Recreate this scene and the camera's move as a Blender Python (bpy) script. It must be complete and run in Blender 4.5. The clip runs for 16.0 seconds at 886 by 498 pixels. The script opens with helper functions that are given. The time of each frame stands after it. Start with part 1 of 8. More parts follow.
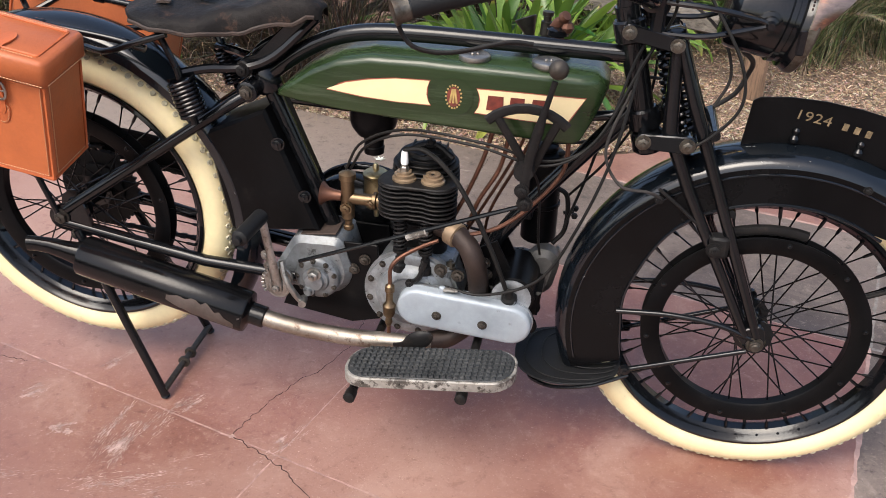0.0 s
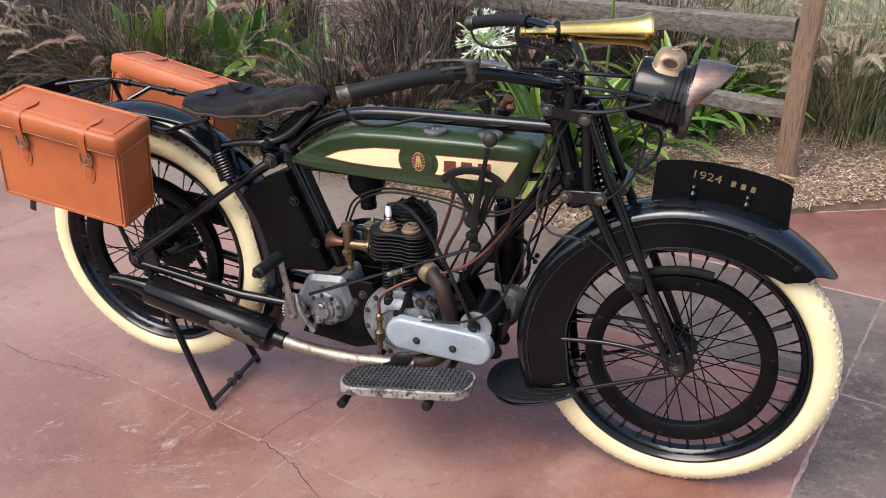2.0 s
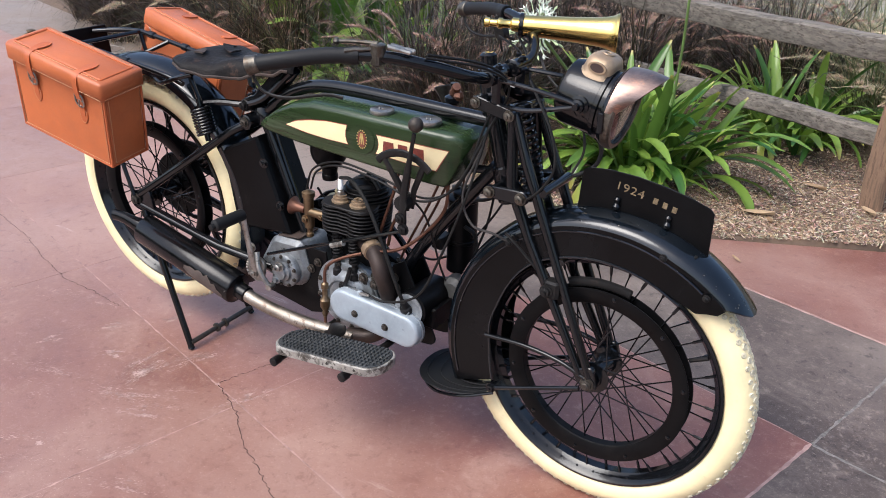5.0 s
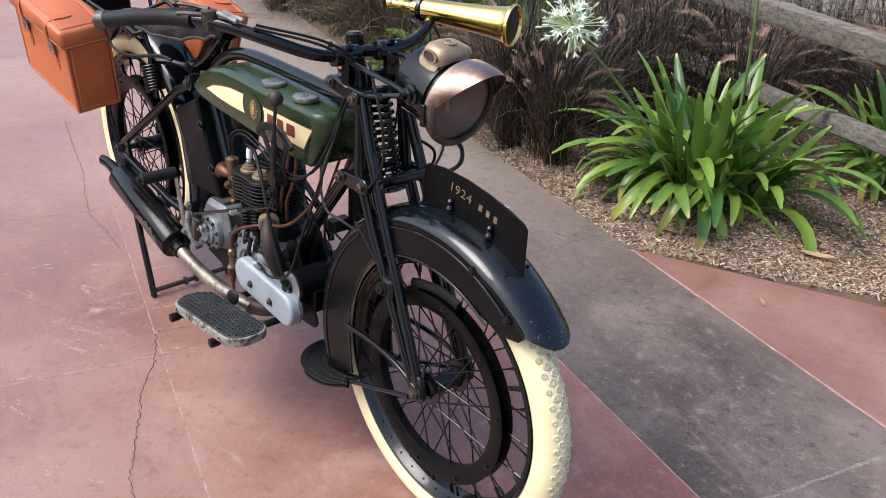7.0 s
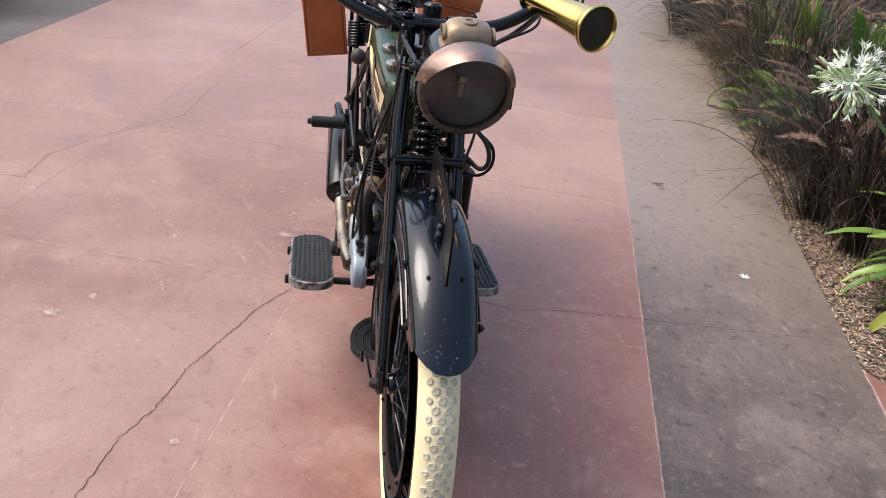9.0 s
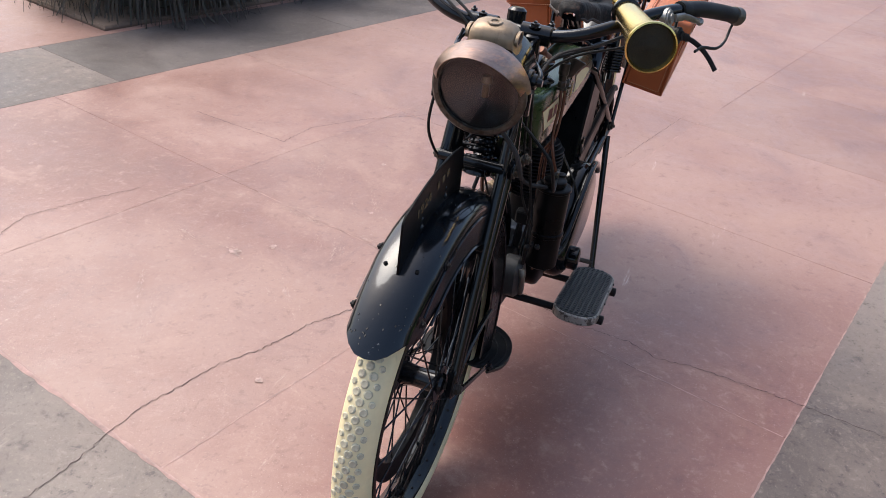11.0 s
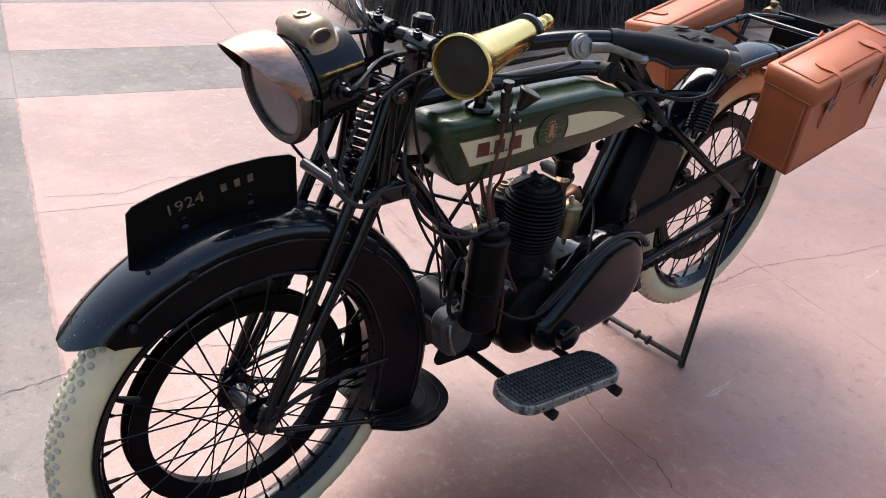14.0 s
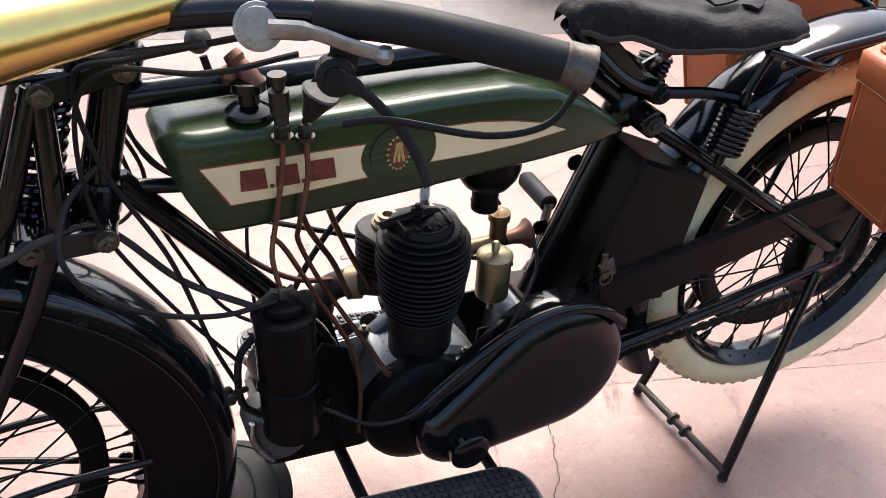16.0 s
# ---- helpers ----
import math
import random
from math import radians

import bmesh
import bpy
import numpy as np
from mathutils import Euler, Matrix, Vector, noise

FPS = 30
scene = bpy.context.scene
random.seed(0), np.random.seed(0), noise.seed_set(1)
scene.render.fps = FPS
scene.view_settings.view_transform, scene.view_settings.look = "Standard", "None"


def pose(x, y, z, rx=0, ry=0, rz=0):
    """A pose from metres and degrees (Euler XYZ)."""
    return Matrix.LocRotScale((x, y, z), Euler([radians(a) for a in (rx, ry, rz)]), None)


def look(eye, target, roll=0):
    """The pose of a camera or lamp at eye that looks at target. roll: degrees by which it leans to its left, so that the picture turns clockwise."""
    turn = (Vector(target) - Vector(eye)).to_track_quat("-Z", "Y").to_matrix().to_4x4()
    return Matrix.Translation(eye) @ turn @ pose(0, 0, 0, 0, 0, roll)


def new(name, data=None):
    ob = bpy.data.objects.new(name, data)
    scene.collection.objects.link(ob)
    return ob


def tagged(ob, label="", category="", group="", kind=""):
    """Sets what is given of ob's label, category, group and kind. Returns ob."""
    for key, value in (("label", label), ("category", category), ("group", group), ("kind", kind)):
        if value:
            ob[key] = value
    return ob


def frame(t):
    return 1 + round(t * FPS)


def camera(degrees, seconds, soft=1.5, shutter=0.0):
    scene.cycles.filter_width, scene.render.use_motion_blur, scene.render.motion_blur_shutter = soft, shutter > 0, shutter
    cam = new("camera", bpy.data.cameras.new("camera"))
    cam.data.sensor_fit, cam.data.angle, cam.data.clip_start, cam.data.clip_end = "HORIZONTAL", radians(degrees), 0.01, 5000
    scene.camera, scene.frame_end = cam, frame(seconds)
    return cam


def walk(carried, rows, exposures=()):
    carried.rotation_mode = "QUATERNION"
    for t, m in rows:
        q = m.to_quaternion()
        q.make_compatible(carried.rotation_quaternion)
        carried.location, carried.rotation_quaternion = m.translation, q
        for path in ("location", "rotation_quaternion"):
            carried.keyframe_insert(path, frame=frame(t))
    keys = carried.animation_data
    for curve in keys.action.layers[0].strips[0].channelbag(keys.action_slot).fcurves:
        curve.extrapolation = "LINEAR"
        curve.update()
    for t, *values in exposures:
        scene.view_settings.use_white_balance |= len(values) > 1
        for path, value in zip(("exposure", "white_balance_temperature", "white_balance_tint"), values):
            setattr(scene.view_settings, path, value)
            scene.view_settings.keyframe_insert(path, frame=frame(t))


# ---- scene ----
cam = camera(54.4, 16.0, soft=0.9)
PATH = [
    (0, (0.353, -1.471, 1.277), (0.035, 0.233, 0.279), 2.0),
    (0.5, (0.45, -1.574, 1.312), (0.09, 0.167, 0.397), 1.8),
    (1, (0.616, -1.626, 1.336), (0.1, 0.112, 0.492), 1.1),
    (1.5, (0.735, -1.678, 1.366), (0.119, 0.033, 0.534), -0.9),
    (2, (0.767, -1.755, 1.369), (0.141, -0.044, 0.545), -1.5),
    (2.5, (0.801, -1.831, 1.405), (0.168, -0.124, 0.577), -1.8),
    (3, (0.92, -1.834, 1.398), (0.227, -0.136, 0.6), -0.4),
    (5.5, (1.4, -1.412, 1.379), (0.35, 0.046, 0.5), 1.5),
    (6, (1.598, -1.293, 1.38), (0.454, 0.089, 0.496), 1.7),
    (6.5, (1.689, -1.169, 1.359), (0.472, 0.148, 0.473), 2.4),
    (7, (1.756, -0.991, 1.367), (0.432, 0.212, 0.473), 3.5),
    (7.5, (1.829, -0.844, 1.367), (0.407, 0.226, 0.454), 4.5),
    (8, (1.979, -0.638, 1.372), (0.417, 0.214, 0.458), 5.4),
    (8.5, (2.037, -0.444, 1.342), (0.363, 0.15, 0.424), 6.7),
    (9, (2.007, -0.226, 1.328), (0.263, 0.102, 0.405), 7.8),
    (9.5, (2.032, -0.084, 1.345), (0.26, -0.001, 0.42), 7.1),
    (9.7, (2.058, -0.014, 1.347), (0.286, -0.038, 0.42), 6.9),
    (11.8, (1.84, 0.65, 1.356), (0.252, -0.115, 0.411), 8.5),
    (12, (1.81, 0.722, 1.358), (0.253, -0.121, 0.427), 8.8),
    (12.5, (1.724, 0.882, 1.366), (0.267, -0.127, 0.439), 8.9),
    (13, (1.625, 0.956, 1.362), (0.221, -0.119, 0.427), 8.9),
    (13.5, (1.463, 0.998, 1.359), (0.126, -0.147, 0.408), 8.9),
    (14, (1.284, 1.035, 1.332), (0.057, -0.208, 0.358), 7.2),
    (14.5, (1.059, 1.123, 1.327), (-0.008, -0.245, 0.333), 5.4),
    (15, (0.863, 1.119, 1.3), (-0.075, -0.314, 0.268), 4.0),
    (15.5, (0.647, 0.992, 1.266), (-0.212, -0.455, 0.185), 2.5),
    (16, (0.444, 0.895, 1.236), (-0.293, -0.585, 0.109), 3.3),
]
EXPOSURES = [(0.0, 1.02, 6500, 10), (1.5, 0.95, 6350, 10), (3.0, 0.78, 6050, 10), (5.5, 1.02, 6000, 10), (7.5, 1.02, 6120, 10), (8.5, 1.0, 6250, 10), (9.7, 0.89, 6430, 10), (11.8, 0.95, 6250, 10), (14.5, 1.14, 6200, 10), (16.0, 1.5, 6450, 10)]
walk(cam, [(t, look(eye, target, roll)) for t, eye, target, roll in PATH], EXPOSURES)

# ---- sky and sun: bright haze, soft light from the open side of the yard ----
SUN_DIR = Vector((0.26, 0.62, -0.90)).normalized()
world = bpy.data.worlds.new("sky")
scene.world = world
world.use_nodes = True
wn = world.node_tree.nodes
sky = wn.new("ShaderNodeTexSky")
sky.sky_type = "NISHITA"
sky.sun_disc = False
sky.sun_elevation = math.asin(-SUN_DIR.z)
sky.sun_rotation = math.atan2(-SUN_DIR.x, -SUN_DIR.y)
sky.air_density, sky.dust_density, sky.ozone_density = 1.0, 4.5, 0.9
wn["Background"].inputs["Strength"].default_value = 0.15
world.node_tree.links.new(sky.outputs["Color"], wn["Background"].inputs["Color"])
sun_data = bpy.data.lights.new("sun", "SUN")
sun_data.energy, sun_data.angle, sun_data.color = 1.15, radians(36), (1.0, 0.97, 0.92)
sun = new("sun", sun_data)
sun.matrix_world = look((0, 0, 6), Vector((0, 0, 6)) + SUN_DIR)

# ---- mesh building ----
class Shape:
    """A plain list of vertices and faces that grows by simple solids."""

    def __init__(self):
        self.v, self.f = [], []

    def add(self, verts, faces):
        n = len(self.v)
        self.v += [tuple(p) for p in verts]
        self.f += [tuple(i + n for i in face) for face in faces]
        return self

    def rings(self, rings, closed=False, caps=True):
        """Loops of equal length joined one to the next."""
        k, verts, faces = len(rings[0]), [p for r in rings for p in r], []
        n = len(rings)
        for a in range(n if closed else n - 1):
            b = (a + 1) % n
            for i in range(k):
                j = (i + 1) % k
                faces.append((a * k + i, a * k + j, b * k + j, b * k + i))
        if caps and not closed:
            faces.append(tuple(reversed(range(k))))
            faces.append(tuple((n - 1) * k + i for i in range(k)))
        return self.add(verts, faces)

    def tube(self, pts, r, seg=12, closed=False, caps=True, flat=1.0):
        """A round tube along points; r is one radius or one for each point. flat squashes it in its second direction."""
        pts = [Vector(p) for p in pts]
        n = len(pts)
        rad = list(r) if isinstance(r, (list, tuple)) else [r] * n
        tang = []
        for i in range(n):
            a = pts[(i - 1) % n] if closed or i > 0 else pts[0]
            b = pts[(i + 1) % n] if closed or i < n - 1 else pts[-1]
            tang.append((b - a).normalized())
        up = Vector((0, 1, 0)) if abs(tang[0].y) < 0.9 else Vector((1, 0, 0))
        side = tang[0].cross(up).normalized()
        rings = []
        for i in range(n):
            side = (side - tang[i] * side.dot(tang[i])).normalized()
            other = tang[i].cross(side)
            rings.append([pts[i] + rad[i] * (math.cos(a) * side + flat * math.sin(a) * other)
                          for a in (2 * math.pi * k / seg for k in range(seg))])
        return self.rings(rings, closed, caps)

    def lathe(self, profile, origin=(0, 0, 0), axis=(0, 0, 1), seg=32, caps=True):
        """A solid of turning: profile rows of (distance along the axis, radius)."""
        o, ax = Vector(origin), Vector(axis).normalized()
        s = ax.cross(Vector((0, 1, 0)) if abs(ax.y) < 0.9 else Vector((1, 0, 0))).normalized()
        t = ax.cross(s)
        rings = [[o + ax * h + max(r, 1e-4) * (math.cos(a) * s + math.sin(a) * t)
                  for a in (2 * math.pi * k / seg for k in range(seg))] for h, r in profile]
        return self.rings(rings, False, caps)

    def ring(self, profile, origin=(0, 0, 0), axis=(0, 1, 0), seg=64):
        """A closed section turned about an axis: profile rows of (along, radius)."""
        o, ax = Vector(origin), Vector(axis).normalized()
        s = ax.cross(Vector((1, 0, 0)) if abs(ax.x) < 0.9 else Vector((0, 1, 0))).normalized()
        t = ax.cross(s)
        rings = [[o + ax * h + r * (math.cos(a) * s + math.sin(a) * t) for h, r in profile]
                 for a in (2 * math.pi * k / seg for k in range(seg))]
        return self.rings(rings, True, False)

    def prism(self, poly, a, b, place, bevel=0.0):
        """A polygon drawn out from a to b. place(u, v, w) gives the point; the rims are bevelled."""
        n = len(poly)
        area = sum(poly[i][0] * poly[(i + 1) % n][1] - poly[(i + 1) % n][0] * poly[i][1] for i in range(n))
        sign = 1 if area > 0 else -1

        def inset(d):
            out = []
            for i in range(n):
                p, q, r = Vector(poly[i - 1]), Vector(poly[i]), Vector(poly[(i + 1) % n])
                e1, e2 = (q - p).normalized(), (r - q).normalized()
                n1, n2 = Vector((-e1.y, e1.x)) * sign, Vector((-e2.y, e2.x)) * sign
                m = n1 + n2
                m = m / max(0.4, m.length_squared / 2) if m.length > 1e-6 else n1
                out.append(q + m * d)
            return out
        step = 1 if b > a else -1
        if bevel:
            loops = [(inset(bevel), a), (inset(0), a + step * bevel), (inset(0), b - step * bevel), (inset(bevel), b)]
        else:
            loops = [(inset(0), a), (inset(0), b)]
        return self.rings([[place(p[0], p[1], w) for p in loop] for loop, w in loops])

    def box(self, centre, size, bevel=0.004, turn=None):
        hx, hy, hz = (s / 2 for s in size)
        c, m = Vector(centre), turn.to_3x3() if turn else Matrix.Identity(3)
        poly = [(-hx, -hy), (hx, -hy), (hx, hy), (-hx, hy)]
        cut = []
        d = min(bevel, hx * 0.9, hy * 0.9)
        for i in range(4):
            p, q, r = Vector(poly[i - 1]), Vector(poly[i]), Vector(poly[(i + 1) % 4])
            cut += [q + (p - q).normalized() * d, q + (r - q).normalized() * d]
        return self.prism([tuple(p) for p in cut], -hz, hz, lambda u, v, w: c + m @ Vector((u, v, w)), min(bevel, hz * 0.9) * 0.7)

    def ball(self, centre, r, seg=12, stretch=(1, 1, 1)):
        n = max(4, seg // 2)
        prof = [(-math.cos(math.pi * i / n) * r, math.sin(math.pi * i / n) * r) for i in range(n + 1)]
        k = len(self.v)
        self.lathe(prof, (0, 0, 0), (0, 0, 1), seg)
        c = Vector(centre)
        for i in range(k, len(self.v)):
            x, y, z = self.v[i]
            self.v[i] = (c.x + x * stretch[0], c.y + y * stretch[1], c.z + z * stretch[2])
        return self

    def rod(self, a, b, r, seg=10):
        return self.tube([a, b], r, seg)

    def bolt(self, centre, axis, r=0.007, h=0.006):
        """A hexagon head on a washer."""
        ax = Vector(axis).normalized()
        self.lathe([(0, r * 1.35), (h * 0.25, r * 1.35)], centre, ax, 12)
        return self.lathe([(h * 0.25, r), (h * 0.9, r), (h, r * 0.8), (h * 1.05, r * 0.45), (h * 1.4, r * 0.4)], centre, ax, 6)

    def coil(self, a, b, radius, wire, turns, seg=8):
        a, b = Vector(a), Vector(b)
        ax = (b - a).normalized()
        s = ax.cross(Vector((0, 1, 0))).normalized()
        t = ax.cross(s)
        n = int(turns * 14)
        pts = [a.lerp(b, i / n) + radius * (math.cos(2 * math.pi * turns * i / n) * s + math.sin(2 * math.pi * turns * i / n) * t)
               for i in range(n + 1)]
        return self.tube(pts, wire, seg)

    def mesh(self, name, mat, sharp=38):
        me = bpy.data.meshes.new(name)
        me.from_pydata(self.v, [], self.f)
        bm = bmesh.new()
        bm.from_mesh(me)
        bmesh.ops.recalc_face_normals(bm, faces=bm.faces)
        bm.to_mesh(me)
        bm.free()
        me.materials.append(mat)
        me.shade_smooth()
        me.set_sharp_from_angle(angle=radians(sharp))
        return me


def part(name, shape, mat, parent=None, label="", sharp=38):
    ob = new(name, shape.mesh(name, mat, sharp))
    ob.parent = parent
    return tagged(ob, label)


def empty(name, label, category, parent=None, group="", kind=""):
    ob = new(name)
    ob.parent = parent
    return tagged(ob, label, category, group, kind)


def spline(pts, n=6):
    """A smooth run through the points."""
    p = [Vector(q) for q in pts]
    p = [2 * p[0] - p[1]] + p + [2 * p[-1] - p[-2]]
    out = []
    for i in range(1, len(p) - 2):
        for k in range(n):
            t = k / n
            out.append(0.5 * (2 * p[i] + (p[i + 1] - p[i - 1]) * t + (2 * p[i - 1] - 5 * p[i] + 4 * p[i + 1] - p[i + 2]) * t * t
                              + (3 * p[i] - p[i - 1] - 3 * p[i + 1] + p[i + 2]) * t ** 3))
    return out + [p[-2]]


def circle(cx, cy, r, n=32, a0=0.0, a1=2 * math.pi):
    full = abs(a1 - a0 - 2 * math.pi) < 1e-6
    return [(cx + r * math.cos(a0 + (a1 - a0) * i / (n if full else n - 1)), cy + r * math.sin(a0 + (a1 - a0) * i / (n if full else n - 1)))
            for i in range(n)]


def hull(points):
    pts = sorted(set((round(x, 5), round(y, 5)) for x, y in points))

    def half(seq):
        out = []
        for p in seq:
            while len(out) > 1 and (out[-1][0] - out[-2][0]) * (p[1] - out[-2][1]) - (out[-1][1] - out[-2][1]) * (p[0] - out[-2][0]) <= 0:
                out.pop()
            out.append(p)
        return out
    lower, upper = half(pts), half(pts[::-1])
    return lower[:-1] + upper[:-1]


def xz(u, v, w):
    """A polygon drawn in x and z, drawn out along y."""
    return Vector((u, w, v))


def xy(u, v, w):
    return Vector((u, v, w))


# ---- materials ----
def material(name, base, rough=0.5, metal=0.0, vary=0.25, scale=8.0, fine=120.0, bump=0.05, second=None, amount=0.0,
             spread=(0.52, 0.62), coat=0.0, spots=30.0, rough_vary=0.15, spec=0.5, stretch=(1, 1, 1), by_piece=0.0, dirt=None):
    """A surface with broad and fine variation, patches of a second colour where worn or stained, and fine relief."""
    m = bpy.data.materials.new(name)
    m.use_nodes = True
    nt = m.node_tree
    nodes, links = nt.nodes, nt.links
    bsdf = nodes["Principled BSDF"]
    tc = nodes.new("ShaderNodeTexCoord")
    mp = nodes.new("ShaderNodeMapping")
    mp.inputs["Scale"].default_value = stretch
    links.new(tc.outputs["Object"], mp.inputs["Vector"])

    def noise_node(s, detail=5.0, rough_=0.6):
        n = nodes.new("ShaderNodeTexNoise")
        n.inputs["Scale"].default_value, n.inputs["Detail"].default_value, n.inputs["Roughness"].default_value = s, detail, rough_
        links.new(mp.outputs["Vector"], n.inputs["Vector"])
        return n

    def ramp(src, lo, hi, a, b):
        r = nodes.new("ShaderNodeMapRange")
        r.inputs["From Min"].default_value, r.inputs["From Max"].default_value = lo, hi
        r.inputs["To Min"].default_value, r.inputs["To Max"].default_value = a, b
        links.new(src, r.inputs["Value"])
        return r.outputs["Result"]

    def mix(kind, fac, a, b):
        x = nodes.new("ShaderNodeMix")
        x.data_type, x.blend_type = "RGBA", kind
        for sock, val in ((x.inputs[0], fac), (x.inputs[6], a), (x.inputs[7], b)):
            if isinstance(val, (int, float)):
                sock.default_value = val
            elif isinstance(val, tuple):
                sock.default_value = (*val, 1)
            else:
                links.new(val, sock)
        return x.outputs[2]

    broad, small = noise_node(scale), noise_node(fine, 3.0)
    col = mix("MIX", ramp(broad.outputs["Fac"], 0.3, 0.7, 0, 1), tuple(c * (1 - vary) for c in base), tuple(min(1, c * (1 + vary)) for c in base))
    col = mix("MULTIPLY", 1.0, col, mix("MIX", ramp(small.outputs["Fac"], 0.3, 0.7, 0, 1), (1 - vary * 0.5,) * 3, (1, 1, 1)))
    if dirt:
        d = noise_node(scale * 0.45, 6.0, 0.65)
        col = mix("MIX", ramp(d.outputs["Fac"], 0.45, 0.7, 0, dirt[1]), col, dirt[0])
    mask = None
    if second:
        sp = noise_node(spots, 8.0, 0.7)
        mask = ramp(sp.outputs["Fac"], spread[0], spread[1], 0, amount)
        col = mix("MIX", mask, col, second)
    if by_piece:
        info = nodes.new("ShaderNodeObjectInfo")
        col = mix("MULTIPLY", 1.0, col, mix("MIX", info.outputs["Random"], (1 - by_piece,) * 3, (1, 1, 1)))
    links.new(col, bsdf.inputs["Base Color"])
    bsdf.inputs["Metallic"].default_value = metal
    bsdf.inputs["Specular IOR Level"].default_value = spec
    links.new(ramp(broad.outputs["Fac"], 0.3, 0.7, max(0.03, rough - rough_vary * rough), min(1, rough + rough_vary)), bsdf.inputs["Roughness"])
    bsdf.inputs["Coat Weight"].default_value = coat
    bsdf.inputs["Coat Roughness"].default_value = 0.08
    if bump:
        bp = nodes.new("ShaderNodeBump")
        bp.inputs["Strength"].default_value, bp.inputs["Distance"].default_value = min(1, bump), 0.004
        links.new(small.outputs["Fac"], bp.inputs["Height"])
        links.new(bp.outputs["Normal"], bsdf.inputs["Normal"])
    return m


BLACK = material("black enamel", (0.0045, 0.005, 0.006), 0.085, rough_vary=0.08, vary=0.3, scale=7, fine=90, bump=0.05, second=(0.022, 0.019, 0.017), amount=0.6, spread=(0.65, 0.7), spec=0.36, spots=34)
FENDER = material("worn black mudguard enamel", (0.0042, 0.0062, 0.0088), 0.085, rough_vary=0.07, vary=0.35, scale=7, fine=50, bump=0.06, second=(0.17, 0.17, 0.16), amount=0.85, spread=(0.66, 0.7), spec=0.52, spots=60)
MATT_BLACK = material("old satin black paint", (0.0036, 0.0036, 0.004), 0.3, rough_vary=0.15, spec=0.1, vary=0.4, scale=9, fine=120, bump=0.06, second=(0.016, 0.013, 0.011), amount=0.5, spread=(0.6, 0.74), spots=18)
SKIRT = material("dull black valance paint", (0.0034, 0.0034, 0.0038), 0.2, rough_vary=0.1, spec=0.13, vary=0.4, scale=9, fine=90, bump=0.05, second=(0.035, 0.033, 0.03), amount=0.6, spread=(0.68, 0.73), spots=45)
IRON = material("black fire-worn iron", (0.0095, 0.009, 0.009), 0.46, spec=0.2, vary=0.3, scale=12, fine=160, bump=0.1, second=(0.035, 0.026, 0.02), amount=0.5, spread=(0.55, 0.7), spots=40)
RUBBER = material("black rubber", (0.0085, 0.0088, 0.0095), 0.55, spec=0.25, vary=0.2, scale=10, fine=200, bump=0.08)
MAT_RUBBER = material("dusty grey rubber mat", (0.026, 0.028, 0.029), 0.5, vary=0.35, scale=14, fine=180, bump=0.12, second=(0.085, 0.085, 0.08), amount=0.6, spread=(0.55, 0.7), spots=40)
CREAM = material("cream white tyre rubber", (0.8, 0.688, 0.405), 0.55, vary=0.1, scale=7, fine=90, bump=0.05, dirt=((0.42, 0.34, 0.2), 0.35), second=(0.36, 0.31, 0.2), amount=0.5, spread=(0.62, 0.75), spots=25)
STUD = material("worn tyre tread", (0.52, 0.47, 0.33), 0.7, vary=0.2, scale=30, fine=150, bump=0.1, second=(0.22, 0.2, 0.16), amount=0.6, spots=80)
TANK_GREEN = material("brushed green tank enamel", (0.019, 0.036, 0.012), 0.17, vary=0.4, scale=5, fine=120, bump=0.07, coat=0.0, spec=0.42, stretch=(0.2, 3, 3), rough_vary=0.15, second=(0.06, 0.085, 0.05), amount=0.45, spread=(0.55, 0.68), spots=16)
TANK_CREAM = material("cream tank panel", (0.75, 0.62, 0.36), 0.6, spec=0.06, vary=0.08, scale=8, fine=100, bump=0.03, dirt=((0.5, 0.36, 0.2), 0.2))
LINE_RED = material("red lining paint", (0.26, 0.045, 0.026), 0.5, vary=0.3)
LETTER_RED = material("dark red lettering paint", (0.15, 0.028, 0.018), 0.5, vary=0.35, scale=60)
GOLD = material("gold transfer", (0.4, 0.28, 0.1), 0.5, vary=0.3, scale=60)
PLATE_GOLD = material("gilt lettering", (0.17, 0.125, 0.075), 0.7, vary=0.45, scale=60, spec=0.1)
LEATHER = material("orange tan saddle leather", (0.455, 0.122, 0.037), 0.45, vary=0.2, scale=6, fine=220, bump=0.14, dirt=((0.3, 0.07, 0.02), 0.4), second=(0.22, 0.05, 0.02), amount=0.35, spread=(0.6, 0.75), spots=9)
LEATHER_EDGE = material("folded leather edge", (0.42, 0.1, 0.028), 0.5, vary=0.2, scale=14, fine=200, bump=0.1)
THREAD = material("pale waxed thread", (0.6, 0.36, 0.2), 0.8)
SEAT_LEATHER = material("cracked black saddle leather", (0.0125, 0.011, 0.0105), 0.55, spec=0.13, vary=0.5, scale=12, fine=60, bump=0.7, second=(0.06, 0.034, 0.024), amount=0.7, spread=(0.57, 0.66), spots=30)
SEAT_EDGE = material("frayed brown leather edge", (0.038, 0.024, 0.018), 0.75, vary=0.45, scale=30, fine=120, bump=0.3)
BRASS = material("polished brass", (0.83, 0.6, 0.2), 0.13, 1.0, vary=0.12, scale=9, fine=80, bump=0.02, dirt=((0.5, 0.33, 0.1), 0.4))
LAMP_TAN = material("tan bronzed metal", (0.3, 0.215, 0.135), 0.4, 0.45, vary=0.25, scale=14, fine=120, bump=0.05, second=(0.13, 0.09, 0.06), amount=0.7, spread=(0.57, 0.68), spots=34)
